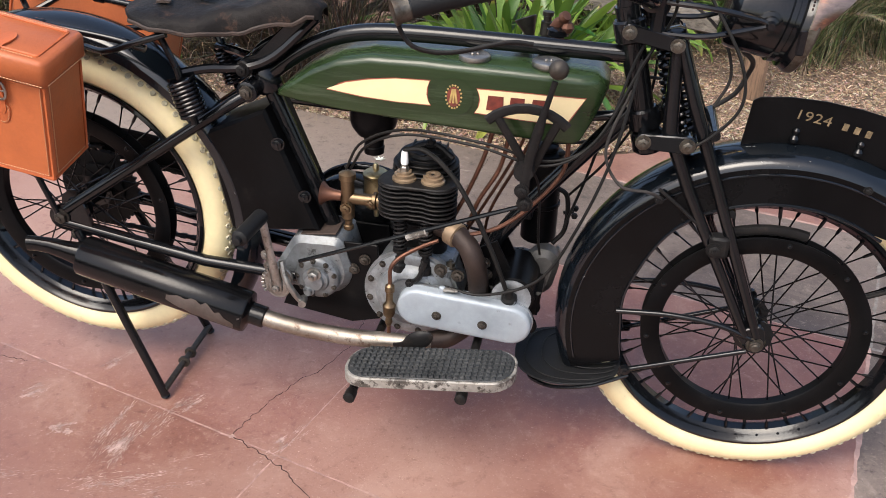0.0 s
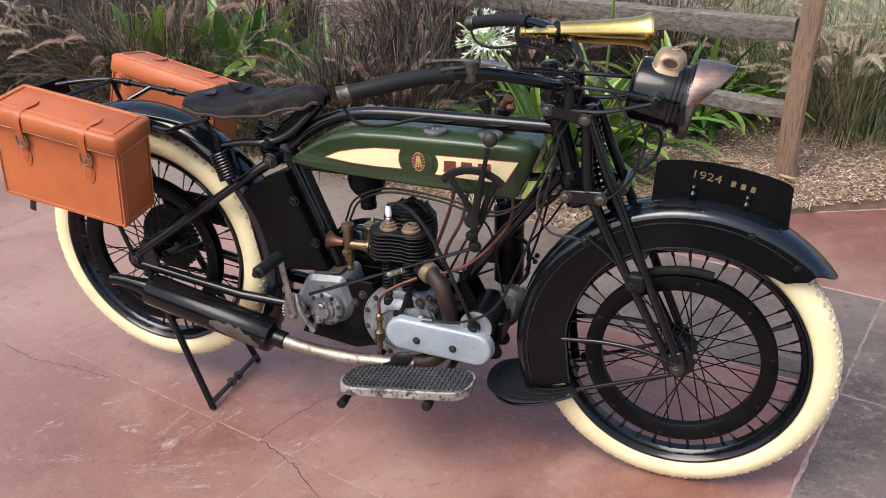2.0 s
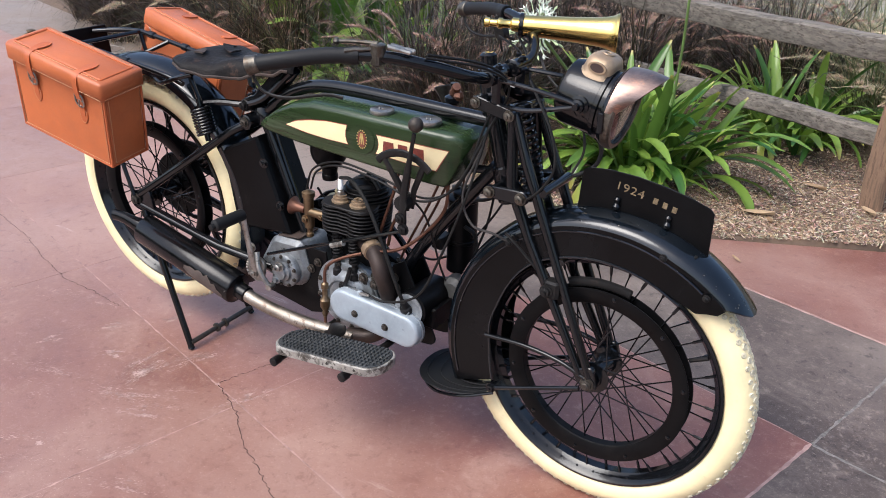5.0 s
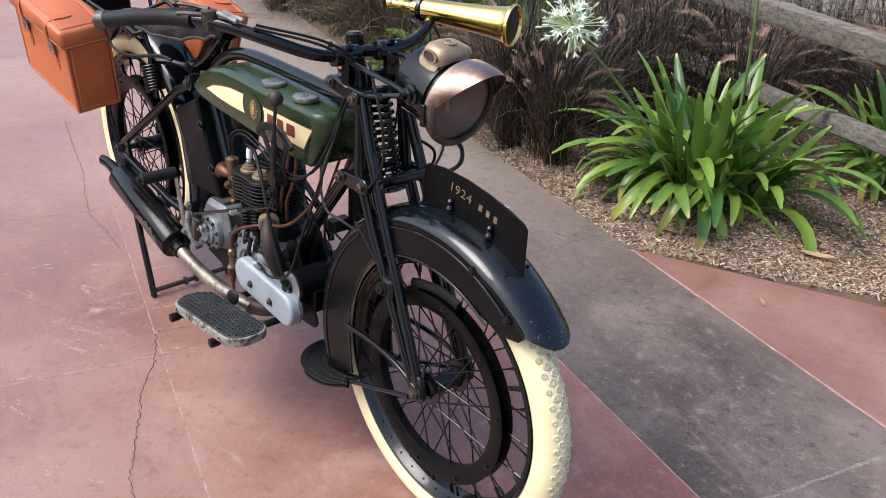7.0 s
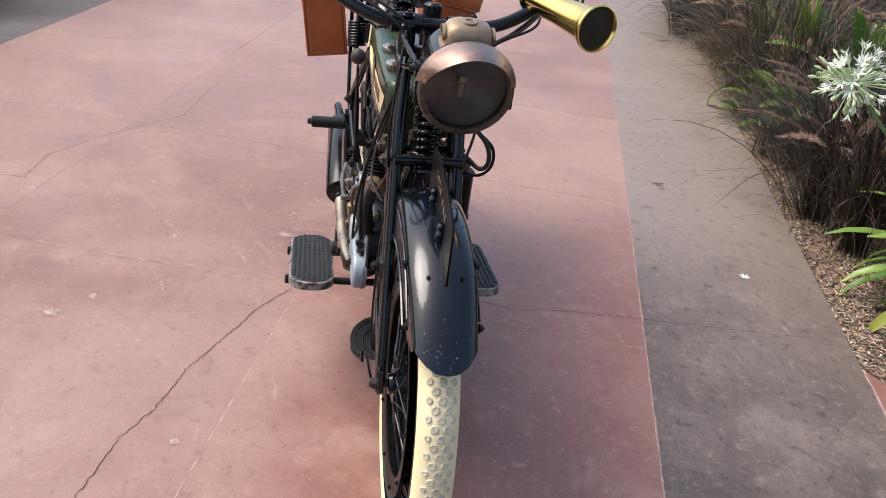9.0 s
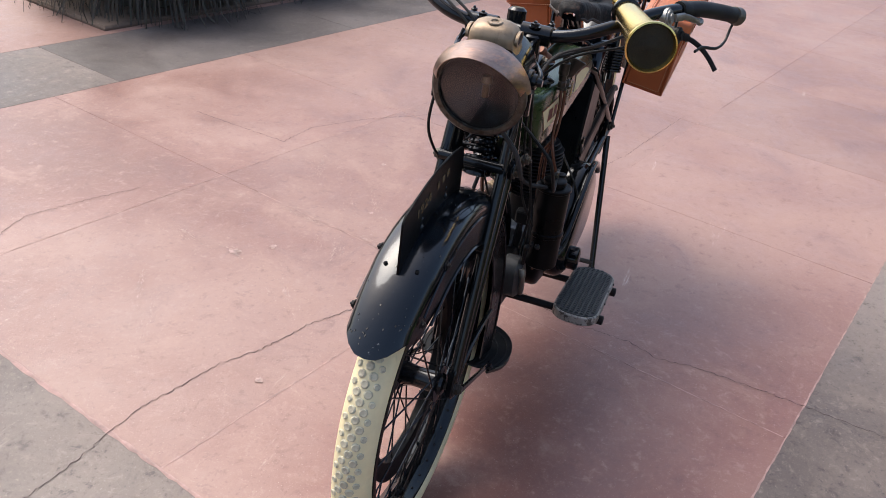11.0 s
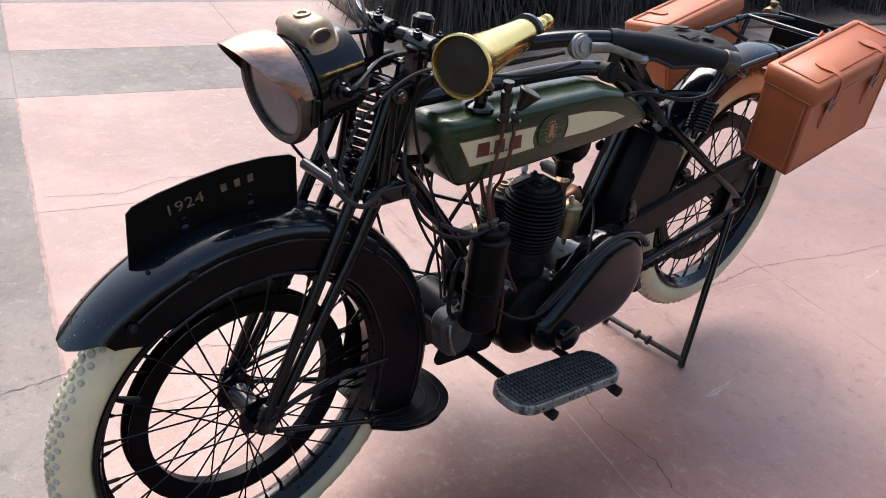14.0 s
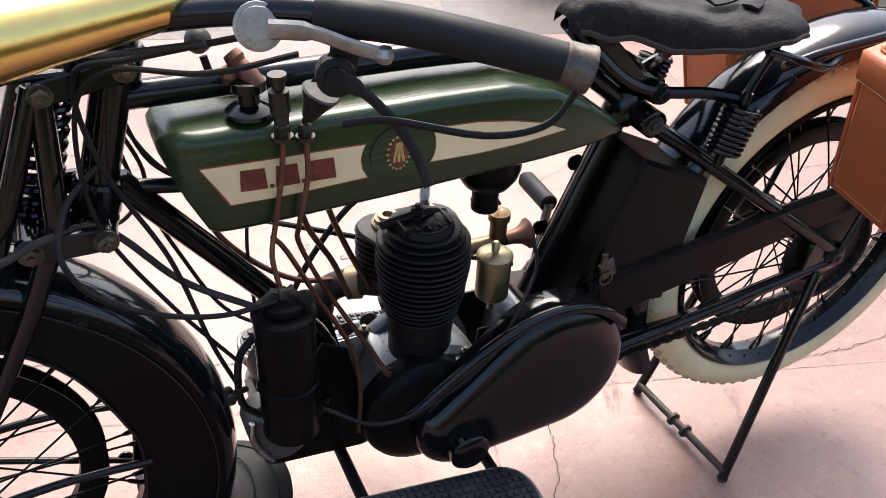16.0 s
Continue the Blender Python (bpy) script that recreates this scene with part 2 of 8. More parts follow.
PALE_BRASS = material("worn pale brass", (0.44, 0.37, 0.22), 0.4, 1.0, vary=0.3, scale=25, fine=150, bump=0.06, second=(0.2, 0.15, 0.08), amount=0.6, spots=40)
OLD_BRASS = material("tarnished brass", (0.21, 0.15, 0.09), 0.42, 1.0, vary=0.3, scale=20, fine=150, bump=0.06, second=(0.12, 0.08, 0.05), amount=0.7, spots=40)
COPPER = material("worn copper", (0.36, 0.25, 0.2), 0.32, 1.0, vary=0.4, scale=14, fine=140, bump=0.08, dirt=((0.1, 0.078, 0.07), 0.85), second=(0.62, 0.31, 0.19), amount=0.7, spread=(0.53, 0.64), spots=26, stretch=(1, 0.35, 2.5))
PIPE_COPPER = material("brown copper pipe", (0.15, 0.072, 0.048), 0.45, 0.8, vary=0.3, scale=20)
NICKEL = material("dull nickel", (0.34, 0.305, 0.26), 0.48, 1.0, vary=0.3, scale=22, fine=140, bump=0.08, dirt=((0.17, 0.13, 0.1), 0.6), second=(0.11, 0.07, 0.05), amount=0.8, spread=(0.56, 0.66), spots=45)
GRIMY = material("grimy plated metal", (0.125, 0.113, 0.095), 0.42, 0.9, vary=0.4, scale=40, fine=160, bump=0.1, second=(0.07, 0.05, 0.035), amount=0.8, spread=(0.5, 0.62), spots=60)
STEEL = material("bright worn steel", (0.36, 0.35, 0.325), 0.42, 1.0, vary=0.3, scale=35, fine=200, bump=0.1, dirt=((0.15, 0.13, 0.11), 0.5), second=(0.12, 0.095, 0.075), amount=0.8, spread=(0.55, 0.64), spots=55)
ALLOY = material("oily cast aluminium", (0.27, 0.29, 0.305), 0.44, 0.55, vary=0.4, scale=20, fine=170, bump=0.12, dirt=((0.1, 0.1, 0.095), 0.8), second=(0.022, 0.021, 0.02), amount=0.85, spread=(0.6, 0.68), spots=42)
SILVER = material("silver painted cover", (0.31, 0.35, 0.385), 0.42, 0.2, vary=0.16, scale=14, fine=110, bump=0.07, dirt=((0.26, 0.29, 0.31), 0.5), second=(0.16, 0.165, 0.165), amount=0.6, spread=(0.64, 0.7), spots=45)
BOARD_EDGE = material("chipped silver board edge", (0.31, 0.295, 0.265), 0.55, 0.3, vary=0.35, scale=25, fine=150, bump=0.2, dirt=((0.17, 0.15, 0.125), 0.7), second=(0.05, 0.042, 0.035), amount=0.9, spread=(0.5, 0.57), spots=38)
EXHAUST = material("heat-browned exhaust", (0.042, 0.029, 0.024), 0.5, 0.5, vary=0.4, scale=14, fine=160, bump=0.15)
SILENCER = material("flaking black silencer paint", (0.0045, 0.0045, 0.005), 0.14, spec=0.24, rough_vary=0.1, vary=0.3, scale=8, fine=90, bump=0.06, second=(0.12, 0.1, 0.088), amount=0.6, spread=(0.66, 0.68), spots=30)
MESH = material("dark horn mesh", (0.03, 0.026, 0.014), 0.6, 0.5, vary=0.4, scale=60, fine=400, bump=0.5)
PORCELAIN = material("white porcelain", (0.82, 0.82, 0.8), 0.2, vary=0.05)
CABLE = material("black cable sheath", (0.011, 0.0105, 0.01), 0.5, spec=0.2, vary=0.25, scale=30)
GREY_CABLE = material("grey rubber hose", (0.04, 0.036, 0.034), 0.6, spec=0.2, vary=0.25, scale=30)
DULL = material("dull dark nickel", (0.06, 0.056, 0.05), 0.38, 0.9, vary=0.3, scale=40, fine=160, bump=0.08)
STONE_GREY = material("grey painted casting", (0.075, 0.073, 0.07), 0.42, 0.3, vary=0.3, scale=30, fine=150, bump=0.12)
BOLT = material("rusty bolt head", (0.07, 0.06, 0.05), 0.5, 0.7, vary=0.4, scale=80)
LAMP_IN = material("dull lamp reflector", (0.035, 0.034, 0.033), 0.3, 0.7, vary=0.15, scale=15, bump=0)


def glass_material(name, tint, rough):
    m = bpy.data.materials.new(name)
    m.use_nodes = True
    b = m.node_tree.nodes["Principled BSDF"]
    b.inputs["Base Color"].default_value = (*tint, 1)
    b.inputs["Transmission Weight"].default_value = 1.0
    b.inputs["Roughness"].default_value = rough
    b.inputs["IOR"].default_value = 1.45
    return m


GLASS = glass_material("dusty lamp glass", (0.9, 0.91, 0.92), 0.0)

# ---- ground, paving, planting bed ----
ALONG, ACROSS = Vector((0.9655, -0.2605, 0)), Vector((0.2605, 0.9655, 0))   # the paving lies at an angle to the machine


def concrete(name, base, pale, dark, streak, rough, gloss, worn, mottle):
    """Coloured concrete: clouds, scrubbed pale patches, dark stains, pale drag marks and grit."""
    m = bpy.data.materials.new(name)
    m.use_nodes = True
    nodes, links = m.node_tree.nodes, m.node_tree.links
    bsdf = nodes["Principled BSDF"]
    geo = nodes.new("ShaderNodeNewGeometry")

    def tex(scale, detail, rough_, distort=0.0, stretch=None, turn=0.0):
        mp = nodes.new("ShaderNodeMapping")
        mp.inputs["Scale"].default_value = stretch or (1, 1, 1)
        mp.inputs["Rotation"].default_value = (0, 0, radians(turn))
        links.new(geo.outputs["Position"], mp.inputs["Vector"])
        n = nodes.new("ShaderNodeTexNoise")
        n.inputs["Scale"].default_value, n.inputs["Detail"].default_value, n.inputs["Roughness"].default_value, n.inputs["Distortion"].default_value = scale, detail, rough_, distort
        links.new(mp.outputs["Vector"], n.inputs["Vector"])
        return n.outputs["Fac"]

    def span(src, lo, hi, a, b):
        r = nodes.new("ShaderNodeMapRange")
        r.interpolation_type = "SMOOTHSTEP"
        for key, val in (("From Min", lo), ("From Max", hi), ("To Min", a), ("To Max", b)):
            r.inputs[key].default_value = val
        links.new(src, r.inputs["Value"])
        return r.outputs["Result"]

    def blend(fac, x, y, kind="MIX"):
        n = nodes.new("ShaderNodeMix")
        n.data_type, n.blend_type = "RGBA", kind
        for sock, val in ((n.inputs[0], fac), (n.inputs[6], x), (n.inputs[7], y)):
            if isinstance(val, (int, float)):
                sock.default_value = val
            elif isinstance(val, tuple):
                sock.default_value = (*val, 1)
            else:
                links.new(val, sock)
        return n.outputs[2]
    broad, cloud, fine_, grit = tex(0.75, 4, 0.6), tex(3.2, 8, 0.72, 0.8), tex(22, 8, 0.75, 0.3), tex(230, 3, 0.75)
    blot, mid = tex(7.5, 8, 0.78, 1.2), tex(70, 7, 0.8, 0.4)
    col = blend(span(broad, 0.4, 0.66, 0, 0.6), base, pale)
    col = blend(span(broad, 0.5, 0.32, 0, 0.5), col, dark)
    # paler towards one end of the yard, in uneven patches: wear and painted sheen
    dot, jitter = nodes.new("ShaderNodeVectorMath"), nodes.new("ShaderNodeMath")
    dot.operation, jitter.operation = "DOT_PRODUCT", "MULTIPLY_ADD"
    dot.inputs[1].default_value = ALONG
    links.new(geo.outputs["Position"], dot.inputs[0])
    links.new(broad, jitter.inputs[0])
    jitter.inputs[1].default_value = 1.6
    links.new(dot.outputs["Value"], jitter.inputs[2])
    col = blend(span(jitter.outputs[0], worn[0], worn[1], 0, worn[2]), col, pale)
    for src, lo, hi, most, tint in ((cloud, 0.5, 0.68, 0.45, pale), (cloud, 0.46, 0.3, 0.4, dark), (blot, 0.55, 0.7, 0.3, pale), (blot, 0.43, 0.3, 0.3, dark),
                                    (fine_, 0.54, 0.66, 0.5, pale), (fine_, 0.46, 0.34, 0.5, dark), (fine_, 0.67, 0.75, 0.45, streak),
                                    (mid, 0.55, 0.66, 0.5, pale), (mid, 0.44, 0.34, 0.5, dark), (mid, 0.66, 0.72, 0.6, streak)):
        col = blend(span(src, lo, hi, 0, most * (mottle if src in (fine_, mid, blot) else 1)), col, tint)
    drag = tex(9, 5, 0.75, 0.3, (0.32, 2.2, 1), 38)
    where = tex(1.4, 3, 0.5)
    mul = nodes.new("ShaderNodeMath")
    mul.operation = "MULTIPLY"
    links.new(span(drag, 0.62, 0.74, 0, 1), mul.inputs[0])
    links.new(span(where, 0.52, 0.64, 0, 0.7), mul.inputs[1])
    col = blend(mul.outputs[0], col, streak)
    col = blend(span(grit, 0.62, 0.7, 0, 0.5), col, streak)
    col = blend(span(grit, 0.38, 0.3, 0, 0.5), col, dark)
    info = nodes.new("ShaderNodeObjectInfo")
    col = blend(1.0, col, blend(info.outputs["Random"], (0.88, 0.88, 0.88), (1, 1, 1)), "MULTIPLY")
    bsdf.inputs["Specular IOR Level"].default_value = gloss
    links.new(col, bsdf.inputs["Base Color"])
    links.new(span(cloud, 0.3, 0.7, rough - 0.1, rough + 0.12), bsdf.inputs["Roughness"])
    b1, b2 = nodes.new("ShaderNodeBump"), nodes.new("ShaderNodeBump")
    b1.inputs["Strength"].default_value, b1.inputs["Distance"].default_value = 0.25, 0.003
    b2.inputs["Strength"].default_value, b2.inputs["Distance"].default_value = 0.3, 0.0015
    links.new(fine_, b1.inputs["Height"])
    links.new(grit, b2.inputs["Height"])
    links.new(b1.outputs["Normal"], b2.inputs["Normal"])
    links.new(b2.outputs["Normal"], bsdf.inputs["Normal"])
    return m


# The three-number tuple sets the painted paling: wear together with far sky sheen.
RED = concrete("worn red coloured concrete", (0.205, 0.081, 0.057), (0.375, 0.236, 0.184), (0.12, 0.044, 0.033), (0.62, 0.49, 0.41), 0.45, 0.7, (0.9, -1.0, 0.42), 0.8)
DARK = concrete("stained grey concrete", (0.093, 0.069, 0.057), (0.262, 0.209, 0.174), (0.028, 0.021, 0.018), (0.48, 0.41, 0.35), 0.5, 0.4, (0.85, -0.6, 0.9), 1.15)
DARKER_GREY = concrete("darker grey concrete", (0.076, 0.058, 0.05), (0.2, 0.165, 0.143), (0.028, 0.021, 0.018), (0.28, 0.23, 0.2), 0.5, 0.5, (-0.2, -2.2, 0.2), 0.8)
SOIL = material("brown earth", (0.15, 0.102, 0.07), 0.95, vary=0.4, scale=3, fine=50, bump=0.5)
JOINT = material("gritty joint", (0.34, 0.21, 0.18), 0.9, vary=0.3, scale=20)
CRACK = material("open crack", (0.045, 0.026, 0.022), 1.0, vary=0.2)
SCUFF = material("pale lime scuff", (0.41, 0.285, 0.245), 0.8, vary=0.4, scale=30)


def paved(s, d, z=0.0):
    return ALONG * s + ACROSS * d + Vector((0, 0, z))


sheet = Shape()
N = 40
edge = [-60 + 120 * i / N for i in range(N + 1)]
sheet.add([(x, y, -0.09) for y in edge for x in edge], [(j * (N + 1) + i, j * (N + 1) + i + 1, (j + 1) * (N + 1) + i + 1, (j + 1) * (N + 1) + i) for j in range(N) for i in range(N)])
ground = part("ground", sheet, SOIL)
tagged(ground, "bare brown earth under and beyond the paving", "ground", kind="structure")

pavement = empty("pavement", "red concrete paving crossed by dark grey concrete bands", "pavement", kind="structure")
bedding = Shape().prism([tuple(paved(s, d).xy) for s, d in ((-8.6, -6.8), (4.79, -6.8), (4.79, 1.398), (-8.6, 1.398))], -0.085, -0.0012, xy)
part("bedding", bedding, JOINT, pavement)

RED_D = [-6.8, -5.8, -4.9, -3.94, -3.72, -2.9]
FIELD_D = [-2.29, -1.28, -0.27, 0.757]
FIELD_S = [-8.6, -7.5, -6.44, -5.4, -4.35, -3.3, -2.25, -1.2, -0.15, 0.932]
GAP = 0.0009


def slab(s0, s1, d0, d1, mat):
    q = [(s0 + GAP, d0 + GAP), (s1 - GAP, d0 + GAP), (s1 - GAP, d1 - GAP), (s0 + GAP, d1 - GAP)]
    return part("slab", Shape().prism([tuple(paved(*p).xy) for p in q], -0.08, 0.0, xy, 0.0008), mat, pavement)


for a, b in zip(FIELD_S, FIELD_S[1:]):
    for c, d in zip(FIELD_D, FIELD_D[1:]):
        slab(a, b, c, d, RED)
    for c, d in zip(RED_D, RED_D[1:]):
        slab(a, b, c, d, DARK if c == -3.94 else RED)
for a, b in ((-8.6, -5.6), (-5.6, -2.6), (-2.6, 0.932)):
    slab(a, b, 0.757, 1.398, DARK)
# two slabs of the far band are a darker grey
for a, b, mat in ((-8.6, -5.6, DARK), (-5.6, -3.6, DARK), (-3.6, -2.05, DARKER_GREY), (-2.05, -0.468, DARKER_GREY), (-0.468, 0.932, DARK)):
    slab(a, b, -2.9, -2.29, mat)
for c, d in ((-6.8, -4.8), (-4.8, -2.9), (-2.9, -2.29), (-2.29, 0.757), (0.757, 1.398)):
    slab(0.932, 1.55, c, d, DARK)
for a, b in ((1.55, 2.6), (2.6, 3.7), (3.7, 4.8)):
    for c, d in ((-6.8, -5.8), (-5.8, -4.8), (-4.8, -3.83), (-3.83, -2.9), (-2.9, -2.29), (-2.29, -1.28), (-1.28, -0.27), (-0.27, 0.757), (0.757, 1.398)):
        slab(a, b, c, d, DARK if (c, d) == (0.757, 1.398) or (c, d) == (-2.9, -2.29) else RED)
# the red wedge between the band and the bed
wedge = [paved(-0.25, 1.405).xy, paved(4.8, 1.405).xy, (5.0, 3.55), (1.09, 1.878)]
part("slab", Shape().prism([tuple(p) for p in wedge], -0.08, 0.0, xy, 0.004), RED, pavement)


def ribbon(points, width, z, rnd, wander=0.012, step=0.025):
    """A thin wandering line on the paving."""
    sh = Shape()
    line = []
    for a, b in zip(points, points[1:]):
        a, b = Vector(a), Vector(b)
        n = max(2, int((b - a).length / step))
        for i in range(n):
            t = i / n
            p = a.lerp(b, t)
            line.append(p + Vector((rnd.uniform(-wander, wander), rnd.uniform(-wander, wander))))
    line.append(Vector(points[-1]))
    verts, faces = [], []
    for i, p in enumerate(line):
        q = line[min(i + 1, len(line) - 1)] - line[max(i - 1, 0)]
        nrm = Vector((-q.y, q.x)).normalized() * width * rnd.uniform(0.35, 1.0)
        verts += [(*(p + nrm), z), (*(p - nrm), z)]
        if i:
            faces.append((2 * i - 2, 2 * i - 1, 2 * i + 1, 2 * i))
    return sh.add(verts, faces)


rnd = random.Random(4)
CRACKS = [
    [(-0.33, -0.186), (-0.2, -0.25), (-0.08, -0.34), (0.062, -0.41), (0.206, -0.489), (0.363, -0.54), (0.46, -0.596), (0.56, -0.622), (0.70, -0.664), (0.867, -0.668), (1.05, -0.69), (1.5, -0.80)],
    [(-0.33, -0.186), (-0.3, -0.077), (-0.253, 0.024), (-0.225, 0.061), (-0.181, 0.173), (-0.174, 0.33), (-0.13, 0.42), (-0.14, 0.5), (-0.132, 0.65), (-0.11, 0.81), (-0.02, 1.42)],
    [(-0.876, -1.173), (-1.076, -1.155), (-1.305, -1.01), (-1.598, -0.74), (-1.895, -0.688), (-2.711, -0.505)],
    [(-0.945, -1.622), (-0.876, -1.173)],
    [(-0.9, -0.06), (-1.05, -0.045), (-1.2, -0.045), (-1.42, 0.015), (-1.59, 0.08), (-1.98, 0.17), (-2.31, 0.254)],
    [(0.51, -1.569), (0.408, -1.526), (0.298, -1.488), (0.116, -1.522), (-0.089, -1.44), (-0.237, -1.364)],
    [(-0.467, -2.507), (-0.576, -2.623), (-0.667, -2.699)],
    [(-1.4, 1.21), (-1.35, 1.45), (-1.42, 1.8)],
]
for k, pts in enumerate(CRACKS):
    part("crack", ribbon(pts, (0.0013, 0.0011)[k] if k < 2 else 0.0011, 0.0012 + 0.0001 * k, rnd, 0.0042, 0.009), CRACK, pavement)
# pale scuffs: sprays of short thin drag marks
fleck_z = 0.0006
for cx, cy, n, turn, size in ((-0.46, -0.345, 60, 25, 0.09), (-0.40, -0.395, 40, 25, 0.06), (-0.80, -0.42, 45, 20, 0.14), (-0.03, -0.87, 26, 80, 0.03), (-0.62, -0.72, 40, 30, 0.16), (-0.25, -0.60, 30, 20, 0.10), (-1.2, -0.1, 40, 15, 0.2), (0.35, -0.9, 30, 30, 0.12), (-0.36, -0.8, 30, 75, 0.09), (-0.05, -1.05, 22, 70, 0.06), (-0.7, -0.95, 34, 20, 0.14), (-1.3, -0.6, 40, 15, 0.2), (0.1, -0.62, 20, 40, 0.08), (-0.52, -0.23, 70, 74, 0.08), (-0.47, -0.115, 30, 60, 0.03), (-0.694, -0.005, 26, 62, 0.03), (-0.818, -0.155, 30, 57, 0.03), (-0.7, -0.246, 26, 30, 0.025), (-0.214, -0.183, 34, 58, 0.04), (-0.543, -0.27, 60, 88, 0.08), (-0.3, -0.535, 26, 72, 0.05), (-1.65, -0.48, 40, 78, 0.14), (-0.913, -0.31, 24, 65, 0.03)):
    sh = Shape()
    ca, sa = math.cos(radians(turn)), math.sin(radians(turn))
    streaks = [(rnd.gauss(0, size * 0.55), rnd.gauss(0, size * 0.3), rnd.uniform(0.15, 0.6) * size) for _ in range(8)]
    for k in range(n * 7):
        o, q, reach = streaks[k % 8 if k % 3 else 0]
        u, v = o + rnd.gauss(0, reach), q + rnd.gauss(0, 0.002 + 0.025 * size)
        c = Vector((cx + u * ca - v * sa, cy + u * sa + v * ca))
        a = radians(turn) + rnd.gauss(0, 0.16)
        l, w = rnd.uniform(0.0006, 0.013) * rnd.uniform(0.2, 1), rnd.uniform(0.0003, 0.0011)
        d, e = Vector((math.cos(a), math.sin(a))), Vector((-math.sin(a), math.cos(a)))
        fleck_z += 0.00000012
        sh.add([(*(c - d * l), fleck_z), (*(c - e * w), fleck_z), (*(c + d * l), fleck_z), (*(c + e * w), fleck_z)], [(0, 1, 2, 3)])
    tagged(part("scuff", sh, SCUFF, pavement), kind="stuff")
DUST = material("dusty grey joint filling", (0.2, 0.18, 0.16), 0.9, vary=0.4, scale=30)
for pts in ([paved(0.934, d).xy for d in (0.757, 1.0, 1.39)], [paved(s, 0.755).xy for s in (0.937, 1.2, 1.53)]):
    part("joint_dust", ribbon([tuple(p) for p in pts], 0.006, 0.0006, rnd, 0.0025, 0.02), DUST, pavement)
LIP = material("worn pink joint lip", (0.38, 0.245, 0.21), 0.8, vary=0.35, scale=25, fine=160)
for (s0, d0), (s1, d1), wide in (((-8, 0.757), (0.932, 0.757), 0.003), ((-0.25, 1.4), (2.4, 1.4), 0.005), ((0.932, -2.29), (0.932, 0.757), 0.0075), ((-2.6, -0.27), (0.93, -0.27), 0.003),
                                 ((-0.15, -1.1), (-0.15, -0.28), 0.0026), ((-0.15, -0.26), (-0.15, 0.75), 0.0018), ((-2.2, -1.28), (0.93, -1.28), 0.0018), ((-1.2, -1.2), (-1.2, 0.7), 0.0016)):
    n = max(2, int(math.hypot(s1 - s0, d1 - d0) / 0.4))
    part("joint_lip", ribbon([tuple(paved(s0 + (s1 - s0) * i / n, d0 + (d1 - d0) * i / n).xy) for i in range(n + 1)], wide, 0.0006, rnd, 0.0011, 0.02), LIP, pavement)

edge_line = [(1.09 + (5.0 - 1.09) * i / 10, 1.872 + (3.55 - 1.878) * i / 10) for i in range(11)]
part("joint_lip", ribbon(edge_line, 0.009, 0.0008, rnd, 0.002, 0.02), LIP, pavement)
# chipped pale spots in the red, and a further crack across the band
part("crack", ribbon([(-1.79, 1.3), (-1.755, 1.52), (-1.77, 1.82)], 0.0012, 0.002, rnd, 0.008, 0.02), CRACK, pavement)
for cx, cy, r in ((-0.035, -0.865, 0.02), (-0.122, -0.782, 0.014), (0.473, -0.478, 0.012), (-0.672, -0.256, 0.012), (-0.33, -0.19, 0.008), (0.361, -0.541, 0.006), (-0.5, -0.62, 0.010), (-0.9, -0.75, 0.012)):
    sh = Shape()
    fleck_z += 0.00001
    rim = [(cx + r * rnd.uniform(0.35, 1.1) * math.cos(2 * math.pi * k / 22) * 1.3, cy + r * rnd.uniform(0.35, 1.1) * math.sin(2 * math.pi * k / 22), fleck_z + 0.0003) for k in range(22)]
    sh.add([(cx, cy, fleck_z + 0.0003)] + rim, [(0, 1 + k, 1 + (k + 1) % 22) for k in range(22)])
    part("chipped_spot", sh, SCUFF, pavement)


RIM_PALE = material("pale painted rim", (0.33, 0.31, 0.28), 0.6, vary=0.2, scale=20)


def drain_cover(x, y):
    cover_ = empty("drain_cover", "small round drain cover set flush in the grey band", "drain cover")
    part("lid", Shape().lathe([(0.0, 0.0), (0.0, 0.105), (0.003, 0.104), (0.0035, 0.0)], (x, y, 0.0004), (0, 0, 1), 36), DARK, cover_)
    part("rim", Shape().ring([(0.0, 0.117), (0.0, 0.127), (0.003, 0.126), (0.003, 0.118)], (x, y, 0.0004), (0, 0, 1), 40), RIM_PALE, cover_, "pale metal rim")


drain_cover(-3.9, 2.2)

# the bed: a low uneven bank of bark
def bed_height(x, y):
    return -0.012 + 0.05 * min(1, max(0, (0.9655 * y + 0.2605 * x - 1.40) / 0.8)) + 0.012 * noise.noise(Vector((x * 2.5, y * 2.5, 0)))


def in_bed(x, y):
    d = 0.2605 * x + 0.9655 * y
    return d > 1.405 and (y - 1.43) > 0.455 * (x - 0.105)


bed_shape = Shape()
cols, rows_ = 150, 70
for j in range(rows_ + 1):
    for i in range(cols + 1):
        s, w = -9 + 13.5 * i / cols, (j / rows_) ** 1.6 * 7.5
        lo = paved(s, 1.402)
        lo_y = max(lo.y, 1.43 + 0.455 * (lo.x - 0.105))
        x, y = lo.x, lo_y + w
        bed_shape.v.append((x, y, bed_height(x, y) if j else -0.012))
for j in range(rows_):
    for i in range(cols):
        a = j * (cols + 1) + i
        bed_shape.f.append((a, a + 1, a + cols + 2, a + cols + 1))
bed = part("planting_bed", bed_shape, SOIL)
tagged(bed, "planting bed of dark earth covered in bark", "flower bed", kind="structure")

